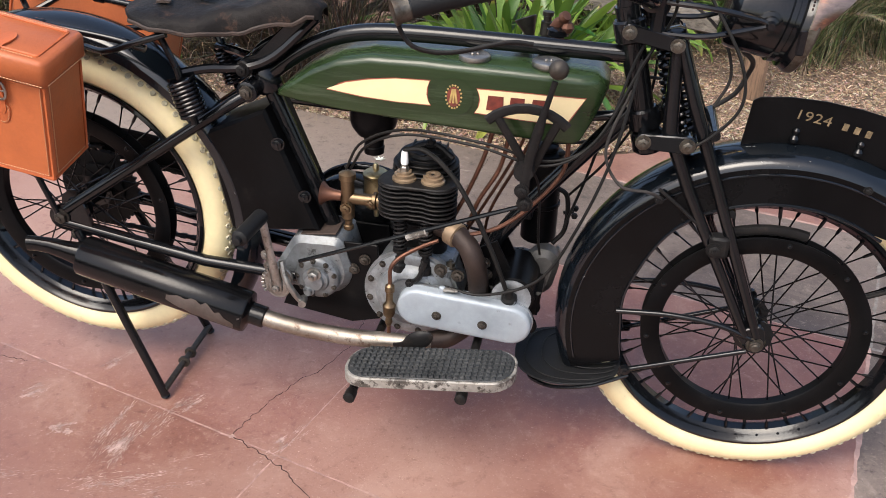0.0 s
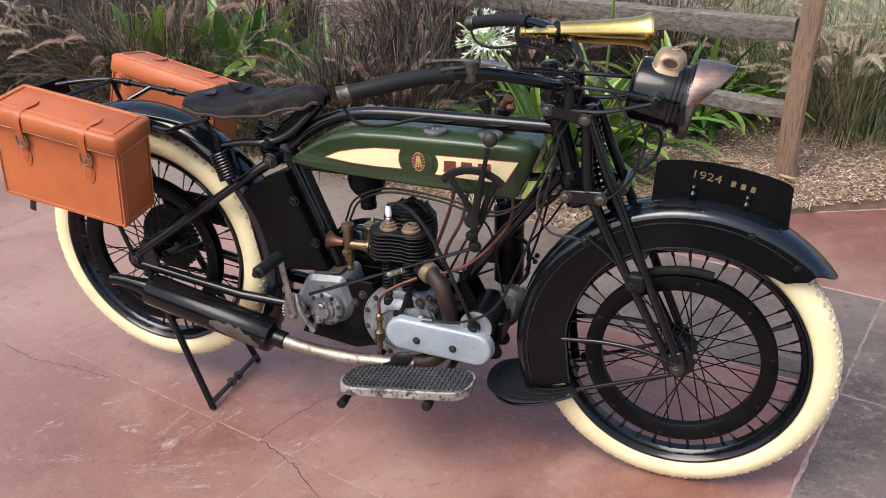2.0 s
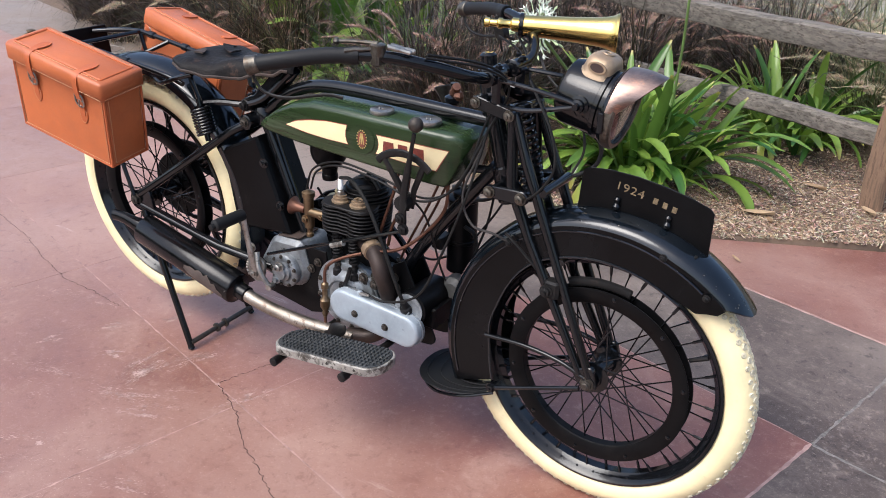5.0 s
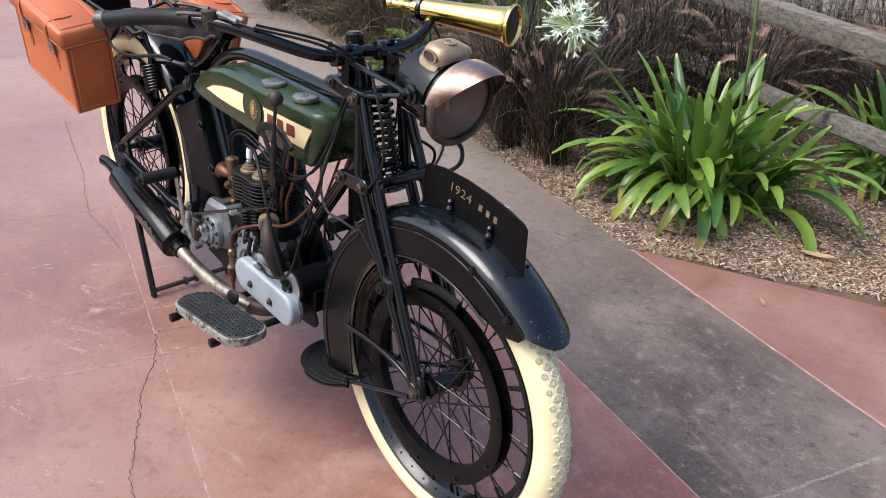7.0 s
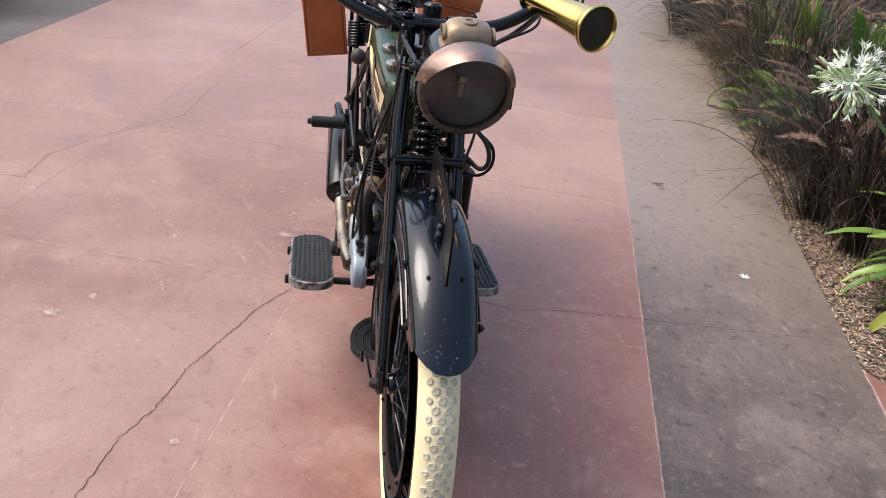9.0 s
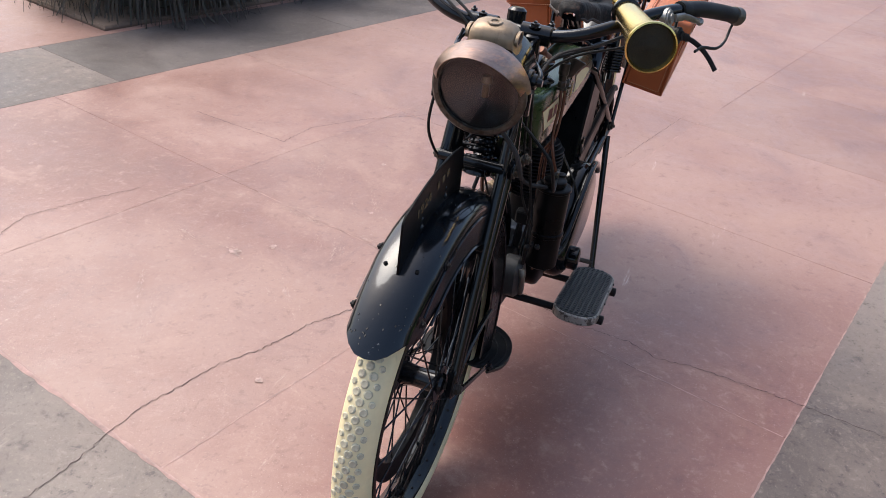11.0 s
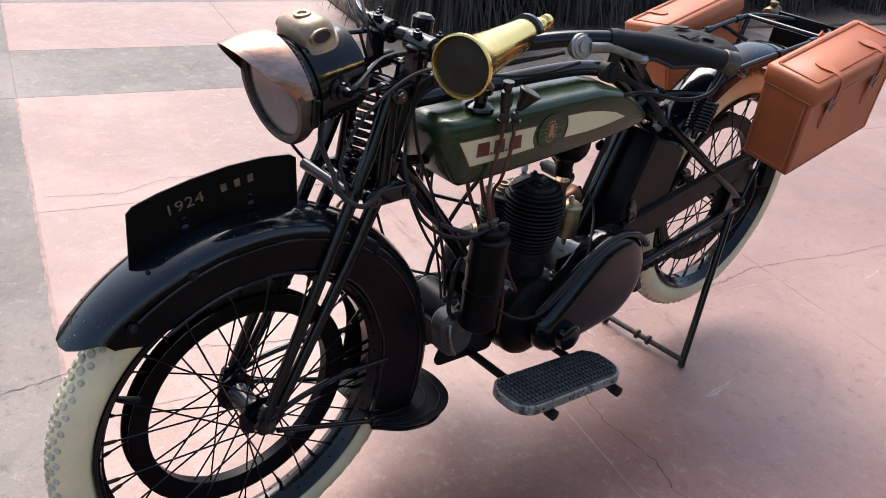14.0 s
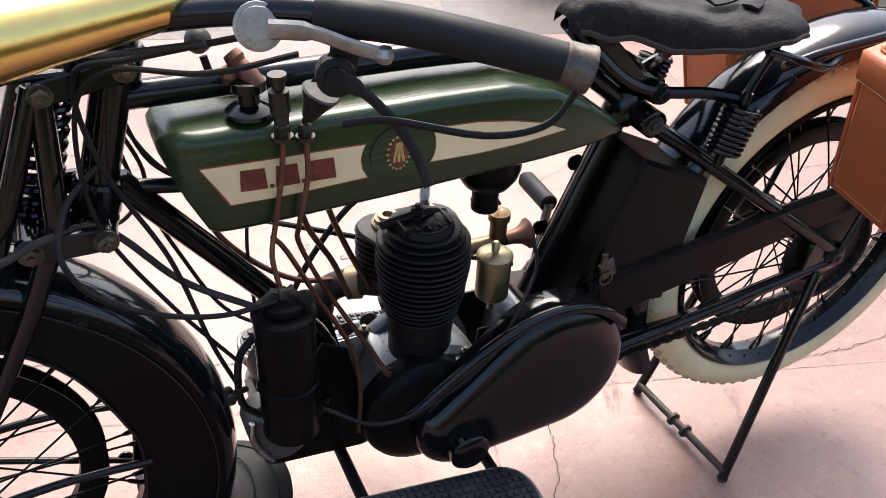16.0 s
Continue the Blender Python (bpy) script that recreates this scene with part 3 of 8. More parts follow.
rnd = random.Random(11)
chips = Shape()
count = 0
while count < 44000:
    x = rnd.uniform(-2.6, 2.4)
    y = 1.4 + abs(rnd.gauss(0, 0.75)) if rnd.random() < 0.8 else rnd.uniform(1.4, 4.2)
    if x < 0.1:
        y += 0.27 * (0.1 - x)
    if not in_bed(x, y) or (x < -0.9 and rnd.random() < 0.6):
        continue
    count += 1
    l, w, h = rnd.uniform(0.003, 0.013) * (2.2 if rnd.random() < 0.06 else 1), rnd.uniform(0.0012, 0.0038), rnd.uniform(0.0008, 0.0024)
    m = Euler((rnd.gauss(0, 0.35), rnd.gauss(0, 0.35), rnd.uniform(0, 6.3))).to_matrix()
    c = Vector((x, y, bed_height(x, y) + rnd.uniform(0.001, 0.007)))
    chips.add([c + m @ Vector((a * l * (1 if b > 0 else 0.8), b * w, e * h)) for a, b, e in ((-1, -1, -1), (1, -1, -1), (1, 1, -1), (-1, 1, -1), (-1, -1, 1), (1, -1, 1), (1, 1, 1), (-1, 1, 1))],
              [(4, 5, 6, 7), (0, 1, 5, 4), (1, 2, 6, 5), (2, 3, 7, 6), (3, 0, 4, 7)])


def island_material(name, colours, rough):
    m = bpy.data.materials.new(name)
    m.use_nodes = True
    nodes, links = m.node_tree.nodes, m.node_tree.links
    b = nodes["Principled BSDF"]
    geo, rampn, tc, nz, mul = (nodes.new(k) for k in ("ShaderNodeNewGeometry", "ShaderNodeValToRGB", "ShaderNodeTexCoord", "ShaderNodeTexNoise", "ShaderNodeMix"))
    els = rampn.color_ramp.elements
    while len(els) < len(colours):
        els.new(0.5)
    for i, c in enumerate(colours):
        els[i].position, els[i].color = i / (len(colours) - 1), (*c, 1)
    links.new(geo.outputs["Random Per Island"], rampn.inputs["Fac"])
    nz.inputs["Scale"].default_value = 60
    links.new(tc.outputs["Object"], nz.inputs["Vector"])
    mul.data_type, mul.blend_type = "RGBA", "MULTIPLY"
    mul.inputs[0].default_value = 0.6
    links.new(rampn.outputs["Color"], mul.inputs[6])
    links.new(nz.outputs["Color"], mul.inputs[7])
    links.new(mul.outputs[2], b.inputs["Base Color"])
    b.inputs["Roughness"].default_value = rough
    return m


BARK = island_material("loose bark chips", [(0.08, 0.05, 0.034), (0.42, 0.28, 0.18), (0.16, 0.1, 0.066), (0.62, 0.45, 0.3), (0.25, 0.16, 0.105), (0.85, 0.7, 0.52), (0.1, 0.066, 0.047), (0.52, 0.37, 0.24)], 0.85)
mulch = part("bark_mulch", chips, BARK, sharp=20)
tagged(mulch, "loose shredded brown bark chips on the bed", "mulch", kind="stuff")

# ---- added plain walls, well outside the view, that close the yard and bounce light ----
BOUNCE_WALL = material("pale light-bouncing wall", (0.3, 0.29, 0.255), 0.9, vary=0.4, scale=1.2, fine=20, bump=0.3)
for k, (x0, y0, x1, y1, h) in enumerate(((-13, -8.6, 9, -8.8, 1.2), (-13, 6.6, 9, 6.8, 2.0), (-13.2, -8.6, -13.0, 6.6, 1.2), (8.8, -8.6, 9.0, 6.6, 1.2))):
    w = part("wall_" + ("south", "north", "west", "east")[k], Shape().prism([(x0, y0), (x1, y0), (x1, y1), (x0, y1)], -0.09, h, xy, 0.02), BOUNCE_WALL)
    tagged(w, "unseen added wall that closes the yard and bounces light", "wall", kind="structure")

# ---- the motorcycle ----
bike = empty("motorcycle", "vintage black and green motorcycle with cream tyres on its rear stand", "motorcycle")
FRONT, REAR = Vector((0.69, 0, 0.335)), Vector((-0.703, 0.008, 0.426))


def wheel(name, hub, label, ring_side, sprocket):
    w = new(name)
    w.parent = bike
    tagged(w, label)
    # cream tyre with a rounded casing
    sec = [(0.0335 * math.sin(a), 0.3005 + 0.0335 * math.cos(a)) for a in (math.pi * (-0.86 + 1.72 * i / 16) for i in range(17))]
    part("tyre", Shape().ring(sec, hub, (0, 1, 0), 96), CREAM, w, "cream white rubber tyre")
    tread = Shape()
    for k in range(72):
        for row, off in ((-1, 0.0), (0, 0.5), (1, 0.0), (-2, 0.5), (2, 0.5)):
            a = 2 * math.pi * (k + off) / 72
            t = row * 0.3
            d = Vector((math.cos(a) * math.cos(t), math.sin(t), math.sin(a) * math.cos(t)))
            c = hub + Vector((math.cos(a) * 0.3005, 0, math.sin(a) * 0.3005)) + d * 0.0325
            r = 0.0068 if abs(row) < 2 else 0.0054
            tread.lathe([(0, r * 1.15), (0.0026, r), (0.0034, r * 0.8), (0.0028, r * 0.35)], c, d, 8)
    tagged(part("tread", tread, STUD, w, "round moulded tread studs"), kind="stuff")
    # black rim
    rim = [(-0.029, 0.277), (-0.031, 0.271), (-0.027, 0.266), (-0.018, 0.262), (-0.01, 0.254), (0.01, 0.254), (0.018, 0.262), (0.027, 0.266), (0.031, 0.271), (0.029, 0.277), (0.02, 0.272), (-0.02, 0.272)]
    part("rim", Shape().ring(rim, hub, (0, 1, 0), 96), BLACK, w, "black enamelled steel rim")
    # hub
    h = Shape().lathe([(-0.05, 0.012), (-0.048, 0.02), (-0.042, 0.022), (-0.04, 0.036), (-0.036, 0.036), (-0.034, 0.024), (-0.01, 0.02), (0.01, 0.02), (0.034, 0.024), (0.036, 0.036), (0.04, 0.036), (0.042, 0.022), (0.048, 0.02), (0.05, 0.012)], hub, (0, 1, 0), 28)
    part("hub", h, BLACK, w)
    ax = Shape().lathe([(-0.085, 0.006), (-0.083, 0.0085), (0.083, 0.0085), (0.085, 0.006)], hub, (0, 1, 0), 12)
    for s in (-1, 1):
        ax.bolt(hub + Vector((0, s * 0.07, 0)), (0, s, 0), 0.012, 0.01)
    part("axle", ax, BOLT, w)
    # spokes, laced over each other, with thick nipples
    rnd_ = random.Random(7)
    for k in range(40):
        side = 1 if k % 2 else -1
        lean = 1 if (k // 2) % 2 else -1
        a = 2 * math.pi * k / 40
        b = a - lean * 1.02 + rnd_.uniform(-0.01, 0.01)
        p = hub + Vector((math.cos(b) * 0.033, side * 0.038, math.sin(b) * 0.033))
        q = hub + Vector((math.cos(a) * 0.2555, side * 0.008, math.sin(a) * 0.2555))
        sp = Shape().tube([p, p.lerp(q, 0.91)], 0.0017, 6)
        sp.tube([p.lerp(q, 0.91), p.lerp(q, 0.93), q], [0.002, 0.0034, 0.0036], 6)
        part("spoke", sp, BLACK, w)
    # rivets along the rim
    rv = Shape()
    for k in range(40):
        a = 2 * math.pi * (k + 0.5) / 40
        for s in (-1, 1):
            rv.ball(hub + Vector((math.cos(a) * 0.2625, s * 0.0185, math.sin(a) * 0.2625)), 0.003, 6)
    tagged(part("rim_rivet", rv, BLACK, w), kind="stuff")
    # dummy belt rim that carries the brake block
    y = ring_side
    v = [(y - 0.0155, 0.206), (y - 0.0145, 0.2085), (y - 0.0125, 0.208), (y - 0.007, 0.187), (y + 0.007, 0.187), (y + 0.0125, 0.208), (y + 0.0145, 0.2085), (y + 0.0155, 0.206), (y + 0.012, 0.176), (y + 0.0095, 0.1725), (y - 0.0095, 0.1725), (y - 0.012, 0.176)]
    belt = Shape().ring(v, hub, (0, 1, 0), 72)
    part("brake_ring", belt, MATT_BLACK, w, "black V-section brake ring")
    for k in range(10):
        a = 2 * math.pi * (k + 0.3) / 10
        d = Vector((math.cos(a), 0, math.sin(a)))
        part("ring_clip", Shape().bolt(hub + d * 0.197 + Vector((0, y - 0.0142, 0)), (0, -1, 0), 0.0038, 0.004), BLACK, w)
    if sprocket:
        teeth = []
        for k in range(40 * 4):
            a = 2 * math.pi * k / 160
            teeth.append((hub.x + math.cos(a) * (0.092 if k % 4 < 2 else 0.086), hub.z + math.sin(a) * (0.092 if k % 4 < 2 else 0.086)))
        sprk = Shape().prism(teeth, 0.062, 0.067, xz)
        part("sprocket", sprk, IRON, w)
        drum = Shape().lathe([(0.045, 0.05), (0.047, 0.058), (0.06, 0.058), (0.062, 0.05)], hub, (0, 1, 0), 24)
        part("drum", drum, IRON, w)
    return w


front_wheel = wheel("front_wheel", FRONT + Vector((-0.001, 0, 0.002)), "spoked front wheel with a cream tyre", -0.021, False)
rear_wheel = wheel("rear_wheel", REAR, "spoked rear wheel with a cream tyre", -0.023, True)
valve = Shape().rod(FRONT + Vector((0.222, 0, 0.112)), FRONT + Vector((0.186, 0, 0.094)), 0.005, 8)
part("valve", valve, IRON, front_wheel)


# mudguards: crown with rolled sides, skirts that deepen by angle
def guard(centre, crown, half, a0, a1, skirt, n=56, thick=0.0022, tip=0.0, side=0):
    """The rolled crown (side 0), or the flat valance of one side."""
    rings = []
    for i in range(n + 1):
        a = radians(a0 + (a1 - a0) * i / n)
        if side:
            inner = min(skirt(math.degrees(a)), crown - 0.027)
            full = [(side * half, inner), (side * half, (inner + crown - 0.026) / 2), (side * half, crown - 0.025)]
            inside = [(y - side * thick, r) for y, r in reversed(full)]
        else:
            prof = [(-half * math.sin(radians(t)), crown - 0.026 + 0.026 * math.cos(radians(t))) for t in (90, 75, 58, 40, 20, 0)]
            full = prof + [(-y, r) for y, r in reversed(prof[:-1])]
            inside = [(y * (1 - thick / half), r - (thick if abs(y) < half * 0.99 else 0)) for y, r in reversed(full)]
        near = max(0.0, 1 - i / 9) ** 0.8
        ring_ = []
        for y, r in full + inside:
            b = a + radians(tip) * near * min(1, abs(y) / half) ** 2.5
            ring_.append(centre + Vector((math.cos(b) * r, y * (1 - 0.012 * tip * near), math.sin(b) * r)))
        rings.append(ring_)
    return Shape().rings(rings)


def lerp_table(table):
    def f(a):
        for (a0, v0), (a1, v1) in zip(table, table[1:]):
            if a <= a1:
                t = max(0, (a - a0) / (a1 - a0))
                t = t * t * (3 - 2 * t)
                return v0 + (v1 - v0) * t
        return table[-1][1]
    return f


front_skirt = lerp_table([(38, 0.335), (46, 0.297), (60, 0.286), (118, 0.286), (160, 0.26), (185, 0.248), (202, 0.252)])
front_guard = part("front_mudguard", guard(FRONT, 0.378, 0.056, 39.0, 200, front_skirt, tip=7.0), FENDER, bike, "scratched black front mudguard with deep skirts")
for s in (-1, 1):
    part("valance", guard(FRONT, 0.378, 0.056, 39.0, 200, front_skirt, tip=7.0, side=s), SKIRT, front_guard, "dull black side valance")
bead = Shape()
for s in (-1, 1):
    bead.tube([FRONT + Vector((math.cos(a) * 0.342, s * 0.057, math.sin(a) * 0.342)) for a in (radians(54 + 142 * i / 50) for i in range(51))], 0.0022, 6)
    bead.tube([FRONT + Vector((math.cos(radians(a)) * front_skirt(a), s * 0.057, math.sin(radians(a)) * front_skirt(a))) for a in (56 + 144 * i / 60 for i in range(61))], 0.0028, 6)
part("beading", bead, FENDER, front_guard)
fb = Shape()
for x, z, s in ((0.807, 0.664, 1), (0.807, 0.664, -1), (0.474, 0.604, -1), (0.474, 0.604, 1), (0.90, 0.605, 1), (0.90, 0.605, -1)):
    d = Vector((x, s * 0.056, z))
    fb.bolt(d, (0, s, 0), 0.006, 0.006)
for a in (63,):
    for s in (-0.027, 0.027):
        d = Vector((math.cos(radians(a)), 0, math.sin(radians(a))))
        fb.ball(FRONT + d * 0.3755 + Vector((0, s, 0)), 0.0038, 8)
tagged(part("rivet", fb, IRON, front_guard), kind="stuff")
# paint chipped to bare metal near the front tip
chips_ = Shape()
rnd_c = random.Random(31)
for k in range(40):
    deg = 41 + abs(rnd_c.gauss(0, 7)) if k < 26 else rnd_c.uniform(45, 110)
    t = radians(rnd_c.uniform(-70, 70))
    near = max(0.0, 1 - (deg - 39) / 25.9) ** 0.8
    y0, r0 = 0.056 * math.sin(t), 0.352 + 0.026 * math.cos(t) + 0.0006
    a_ = radians(deg) + radians(7) * near * abs(math.sin(t)) ** 2.5
    size_ = rnd_c.uniform(0.0005, 0.0015)
    u, v = Vector((-math.sin(a_), 0, math.cos(a_))), Vector((-math.cos(a_) * math.sin(t), math.cos(t), -math.sin(a_) * math.sin(t)))
    c = FRONT + Vector((math.cos(a_) * r0, y0 * (1 - 0.084 * near), math.sin(a_) * r0))
    turn = rnd_c.uniform(0, 6.3)
    ring_ = []
    for q in range(6):
        b_ = 2 * math.pi * q / 6
        l_ = size_ * rnd_c.uniform(0.5, 1.2)
        ring_.append(c + u * (math.cos(b_ + turn) * l_ * 1.7) + v * (math.sin(b_ + turn) * l_))
    chips_.add(ring_, [(0, 1, 2, 3, 4, 5)])
tagged(part("paint_chip", chips_, GRIMY, front_guard), kind="stuff")
# flat deflector under the rear end of the front mudguard
flap_poly = [(0.455, -0.058), (0.44, -0.085), (0.40, -0.102), (0.345, -0.106), (0.295, -0.094), (0.262, -0.065), (0.25, -0.025), (0.25, 0.025), (0.262, 0.065), (0.295, 0.094), (0.345, 0.106), (0.40, 0.102), (0.44, 0.085), (0.455, 0.058)]
flap_poly = [(p.x, p.y) for p in spline([(u, v, 0) for u, v in flap_poly], 4)]
def on_flap(u, v, w):
    return Vector((0.455 - (0.455 - u) * 1.04, v * 0.95, 0.226 - 0.12 * (0.455 - u) - 1.2 * v * v + w))


deflector = part("deflector", Shape().prism(flap_poly, 0, 0.004, on_flap, 0.0015), RUBBER, front_guard, "flared black rubber deflector")
for grow in (0.9, 0.74, 0.58, 0.42):
    row = [on_flap(0.455 - (0.455 - u) * grow, v * grow, 0.0045) for u, v in flap_poly if u < 0.44]
    part("rib", Shape().tube(row, 0.0014, 6), RUBBER, deflector)
wire = Shape().tube(spline([(0.47, -0.08, 0.232), (0.40, -0.096, 0.205), (0.33, -0.094, 0.188), (0.285, -0.074, 0.184), (0.272, -0.05, 0.186)]), 0.004, 8)
wire.tube(spline([(0.47, 0.08, 0.232), (0.40, 0.096, 0.205), (0.33, 0.094, 0.188), (0.285, 0.074, 0.184), (0.272, 0.05, 0.186)]), 0.004, 8)
part("deflector_wire", wire, BLACK, front_guard)
for s in (-1, 1):
    stay = Shape()
    stay.rod((0.675, s * 0.078, 0.325), (0.455, s * 0.075, 0.238), 0.005)
    stay.bolt((0.462, s * 0.077, 0.242), (0, s, 0), 0.009, 0.008)
    part("mudguard_stay", stay, BLACK, front_guard)
    part("mudguard_stay", Shape().tube(spline([(0.685, s * 0.068, 0.345), (0.62, s * 0.066, 0.366), (0.53, s * 0.062, 0.372), (0.43, s * 0.057, 0.362)], 5), 0.0055, 10), BLACK, front_guard)

rear_skirt = lerp_table([(-30, 0.362), (200, 0.362)])
rear_guard = part("rear_mudguard", guard(REAR, 0.402, 0.054, -28, 167, rear_skirt), FENDER, bike, "glossy black rear mudguard")
for s in (-1, 1):
    part("valance", guard(REAR, 0.402, 0.054, -28, 167, rear_skirt, side=s), FENDER, rear_guard)
    rstay = Shape().tube(spline([(-0.41, s * 0.10, 0.835), (-0.47, s * 0.105, 0.815), (-0.54, s * 0.09, 0.79), (-0.60, s * 0.06, 0.785)]), 0.006)
    part("mudguard_stay", rstay, BLACK, rear_guard)

# ---- frame ----
frame_part = new("frame")
frame_part.parent = bike
tagged(frame_part, "black enamelled tubular frame")
tubes = {
    "top_tube": ([(-0.305, 0, 0.715), (-0.255, 0, 0.752), (-0.20, 0, 0.793), (-0.14, 0, 0.824), (-0.07, 0, 0.841), (0.03, 0, 0.846), (0.18, 0, 0.845), (0.40, 0, 0.842)], 0.0155),
    "seat_tube": ([(-0.272, 0, 0.74), (-0.125, 0, 0.385)], 0.0155),
    "down_tube": ([(0.405, 0, 0.745), (0.19, 0, 0.465), (0.165, 0, 0.35)], 0.0155),
    "head_tube": ([(0.374, 0, 0.925), (0.437, 0, 0.70)], 0.021),
    "tank_rail": ([(0.40, 0, 0.735), (0.10, 0, 0.694), (-0.22, 0, 0.70)], 0.009),
}
for nm, (pts, r) in tubes.items():
    part(nm, Shape().tube(spline(pts, 5) if len(pts) > 2 else pts, r, 14), BLACK, frame_part)
for s in (-1, 1):
    part("seat_stay", Shape().tube([(-0.285, s * 0.035, 0.722), (-0.33, s * 0.06, 0.695), (-0.69, s * 0.084, 0.445)], 0.0115, 12), BLACK, frame_part)
    part("chain_stay", Shape().tube([(-0.70, s * 0.084, 0.416), (-0.40, s * 0.074, 0.36), (-0.13, s * 0.05, 0.335)], 0.0125, 12), BLACK, frame_part)
lugs = Shape().lathe([(-0.024, 0.022), (-0.02, 0.025), (0.02, 0.025), (0.024, 0.022)], (-0.268, 0, 0.735), (-0.38, 0, 0.92), 16)
lugs.lathe([(-0.05, 0.016), (-0.048, 0.02), (0.048, 0.02), (0.05, 0.016)], (-0.292, 0, 0.722), (0, 1, 0), 14)
part("seat_lug", lugs, BLACK, frame_part)
for p, ax in (((0.385, 0, 0.885), (0.27, 0, -0.96)), ((0.428, 0, 0.733), (0.27, 0, -0.96)), ((0.44, 0, 0.693), (0.27, 0, -0.96))):
    part("head_lug", Shape().lathe([(-0.02, 0.024), (-0.016, 0.028), (0.016, 0.028), (0.02, 0.024)], p, ax, 18), BLACK, frame_part)
for s in (-1, 1):
    lugs = Shape().prism(hull(circle(-0.703, 0.426, 0.028, 14) + circle(-0.66, 0.452, 0.018, 10) + circle(-0.65, 0.405, 0.016, 10)), s * 0.079, s * 0.09, xz, 0.002)
    part("rear_lug", lugs, BLACK, frame_part)
    part("axle_nut", Shape().bolt((-0.70, s * 0.09, 0.43), (0, s, 0), 0.013, 0.012), BOLT, frame_part)
    part("lug_bolt", Shape().bolt((-0.675, s * 0.09, 0.392), (0, s, 0), 0.009, 0.008), BOLT, frame_part)
    part("lug_bolt", Shape().bolt((-0.292, s * 0.05, 0.722), (0, s, 0), 0.010, 0.008), BOLT, frame_part)
for s in (-1, 1):
    plates = Shape().prism(hull([(0.19, 0.47), (0.155, 0.45), (0.12, 0.30)] + circle(0.135, 0.272, 0.018, 12) + circle(0.262, 0.285, 0.02, 12) + [(0.235, 0.34)]), s * 0.032, s * 0.038, xz, 0.0015)
    part("engine_plate", plates, MATT_BLACK, frame_part)
    plates = Shape().prism(hull([(-0.13, 0.43), (-0.045, 0.43), (-0.03, 0.26), (-0.10, 0.24), (-0.25, 0.262), (-0.235, 0.30)]), s * 0.040, s * 0.046, xz, 0.0015)
    part("engine_plate", plates, MATT_BLACK, frame_part)
for x, z in ((-0.093, 0.372), (-0.07, 0.396), (0.17, 0.425), (0.175, 0.40), (0.165, 0.35)):
    part("plate_bolt", Shape().bolt((x, -0.048, z), (0, -1, 0), 0.009, 0.008), BOLT, frame_part)

# rear stand
stand = new("rear_stand")
stand.parent = bike
tagged(stand, "black tubular rear stand, lowered")
for s, foot in ((-1, (-0.524, -0.105, 0.007)), (1, (-0.534, 0.15, 0.007))):
    leg = Shape().tube([(-0.668, s * 0.094, 0.405), foot], 0.0095, 10)
    leg.ball(foot, 0.011, 8, (1, 1, 0.6))
    part("leg", leg, BLACK, stand)
bar = Shape().tube([(-0.525, -0.105, 0.022), (-0.535, 0.15, 0.022)], 0.0075, 10)
for t in (0.42, 0.56):
    p = Vector((-0.525, -0.105, 0.022)).lerp(Vector((-0.535, 0.15, 0.022)), t)
    bar.lathe([(-0.004, 0.009), (-0.003, 0.014), (0.003, 0.014), (0.004, 0.009)], p, (0, 1, 0), 12)
part("cross_bar", bar, BOLT, stand)

# ---- girder fork ----
fork = new("girder_fork")
fork.parent = bike
tagged(fork, "black girder fork with a central spring")
for s in (-1, 1):
    part("front_blade", Shape().tube([(0.468, s * 0.05, 0.885), (0.503, s * 0.056, 0.79), (0.69, s * 0.064, 0.35)], [0.0095, 0.0115, 0.0095], 12), BLACK, fork)
    part("rear_blade", Shape().tube([(0.462, s * 0.05, 0.875), (0.472, s * 0.056, 0.735), (0.52, s * 0.058, 0.63), (0.668, s * 0.064, 0.352)], [0.011, 0.0135, 0.0115, 0.009], 12), BLACK, fork)
    part("dropout", Shape().prism(hull(circle(0.69, 0.335, 0.02, 12) + circle(0.668, 0.352, 0.014, 10) + circle(0.69, 0.365, 0.012, 10)), s * 0.058, s * 0.07, xz, 0.002), BLACK, fork)
    up = Shape().prism(hull(circle(0.383, 0.897, 0.013, 10) + circle(0.461, 0.882, 0.013, 10)), s * 0.056, s * 0.066, xz, 0.002)
    for x, z in ((0.383, 0.897), (0.461, 0.882)):
        part("link_bolt", Shape().bolt((x, s * 0.066, z), (0, s, 0), 0.009, 0.009), GRIMY, fork)
    part("upper_link", up, BLACK, fork)
    lo = Shape().prism(hull(circle(0.43, 0.716, 0.014, 10) + circle(0.503, 0.717, 0.016, 10)), s * 0.062, s * 0.074, xz, 0.002)
    for x, z in ((0.43, 0.716), (0.503, 0.717)):
        part("link_bolt", Shape().bolt((x, s * 0.074, z), (0, s, 0), 0.010, 0.010), GRIMY, fork)
    part("lower_link", lo, BLACK, fork)
for x, z, r in ((0.383, 0.897, 0.009), (0.461, 0.882, 0.011), (0.43, 0.716, 0.009), (0.503, 0.717, 0.0115), (0.545, 0.735, 0.010), (0.60, 0.595, 0.007)):
    part("spindle", Shape().rod((x, -0.062, z), (x, 0.062, z), r, 12), BLACK, fork)
part("spring", Shape().coil((0.449, 0, 0.885), (0.497, 0, 0.712), 0.0225, 0.005, 12), BLACK, fork, "coiled black fork spring")
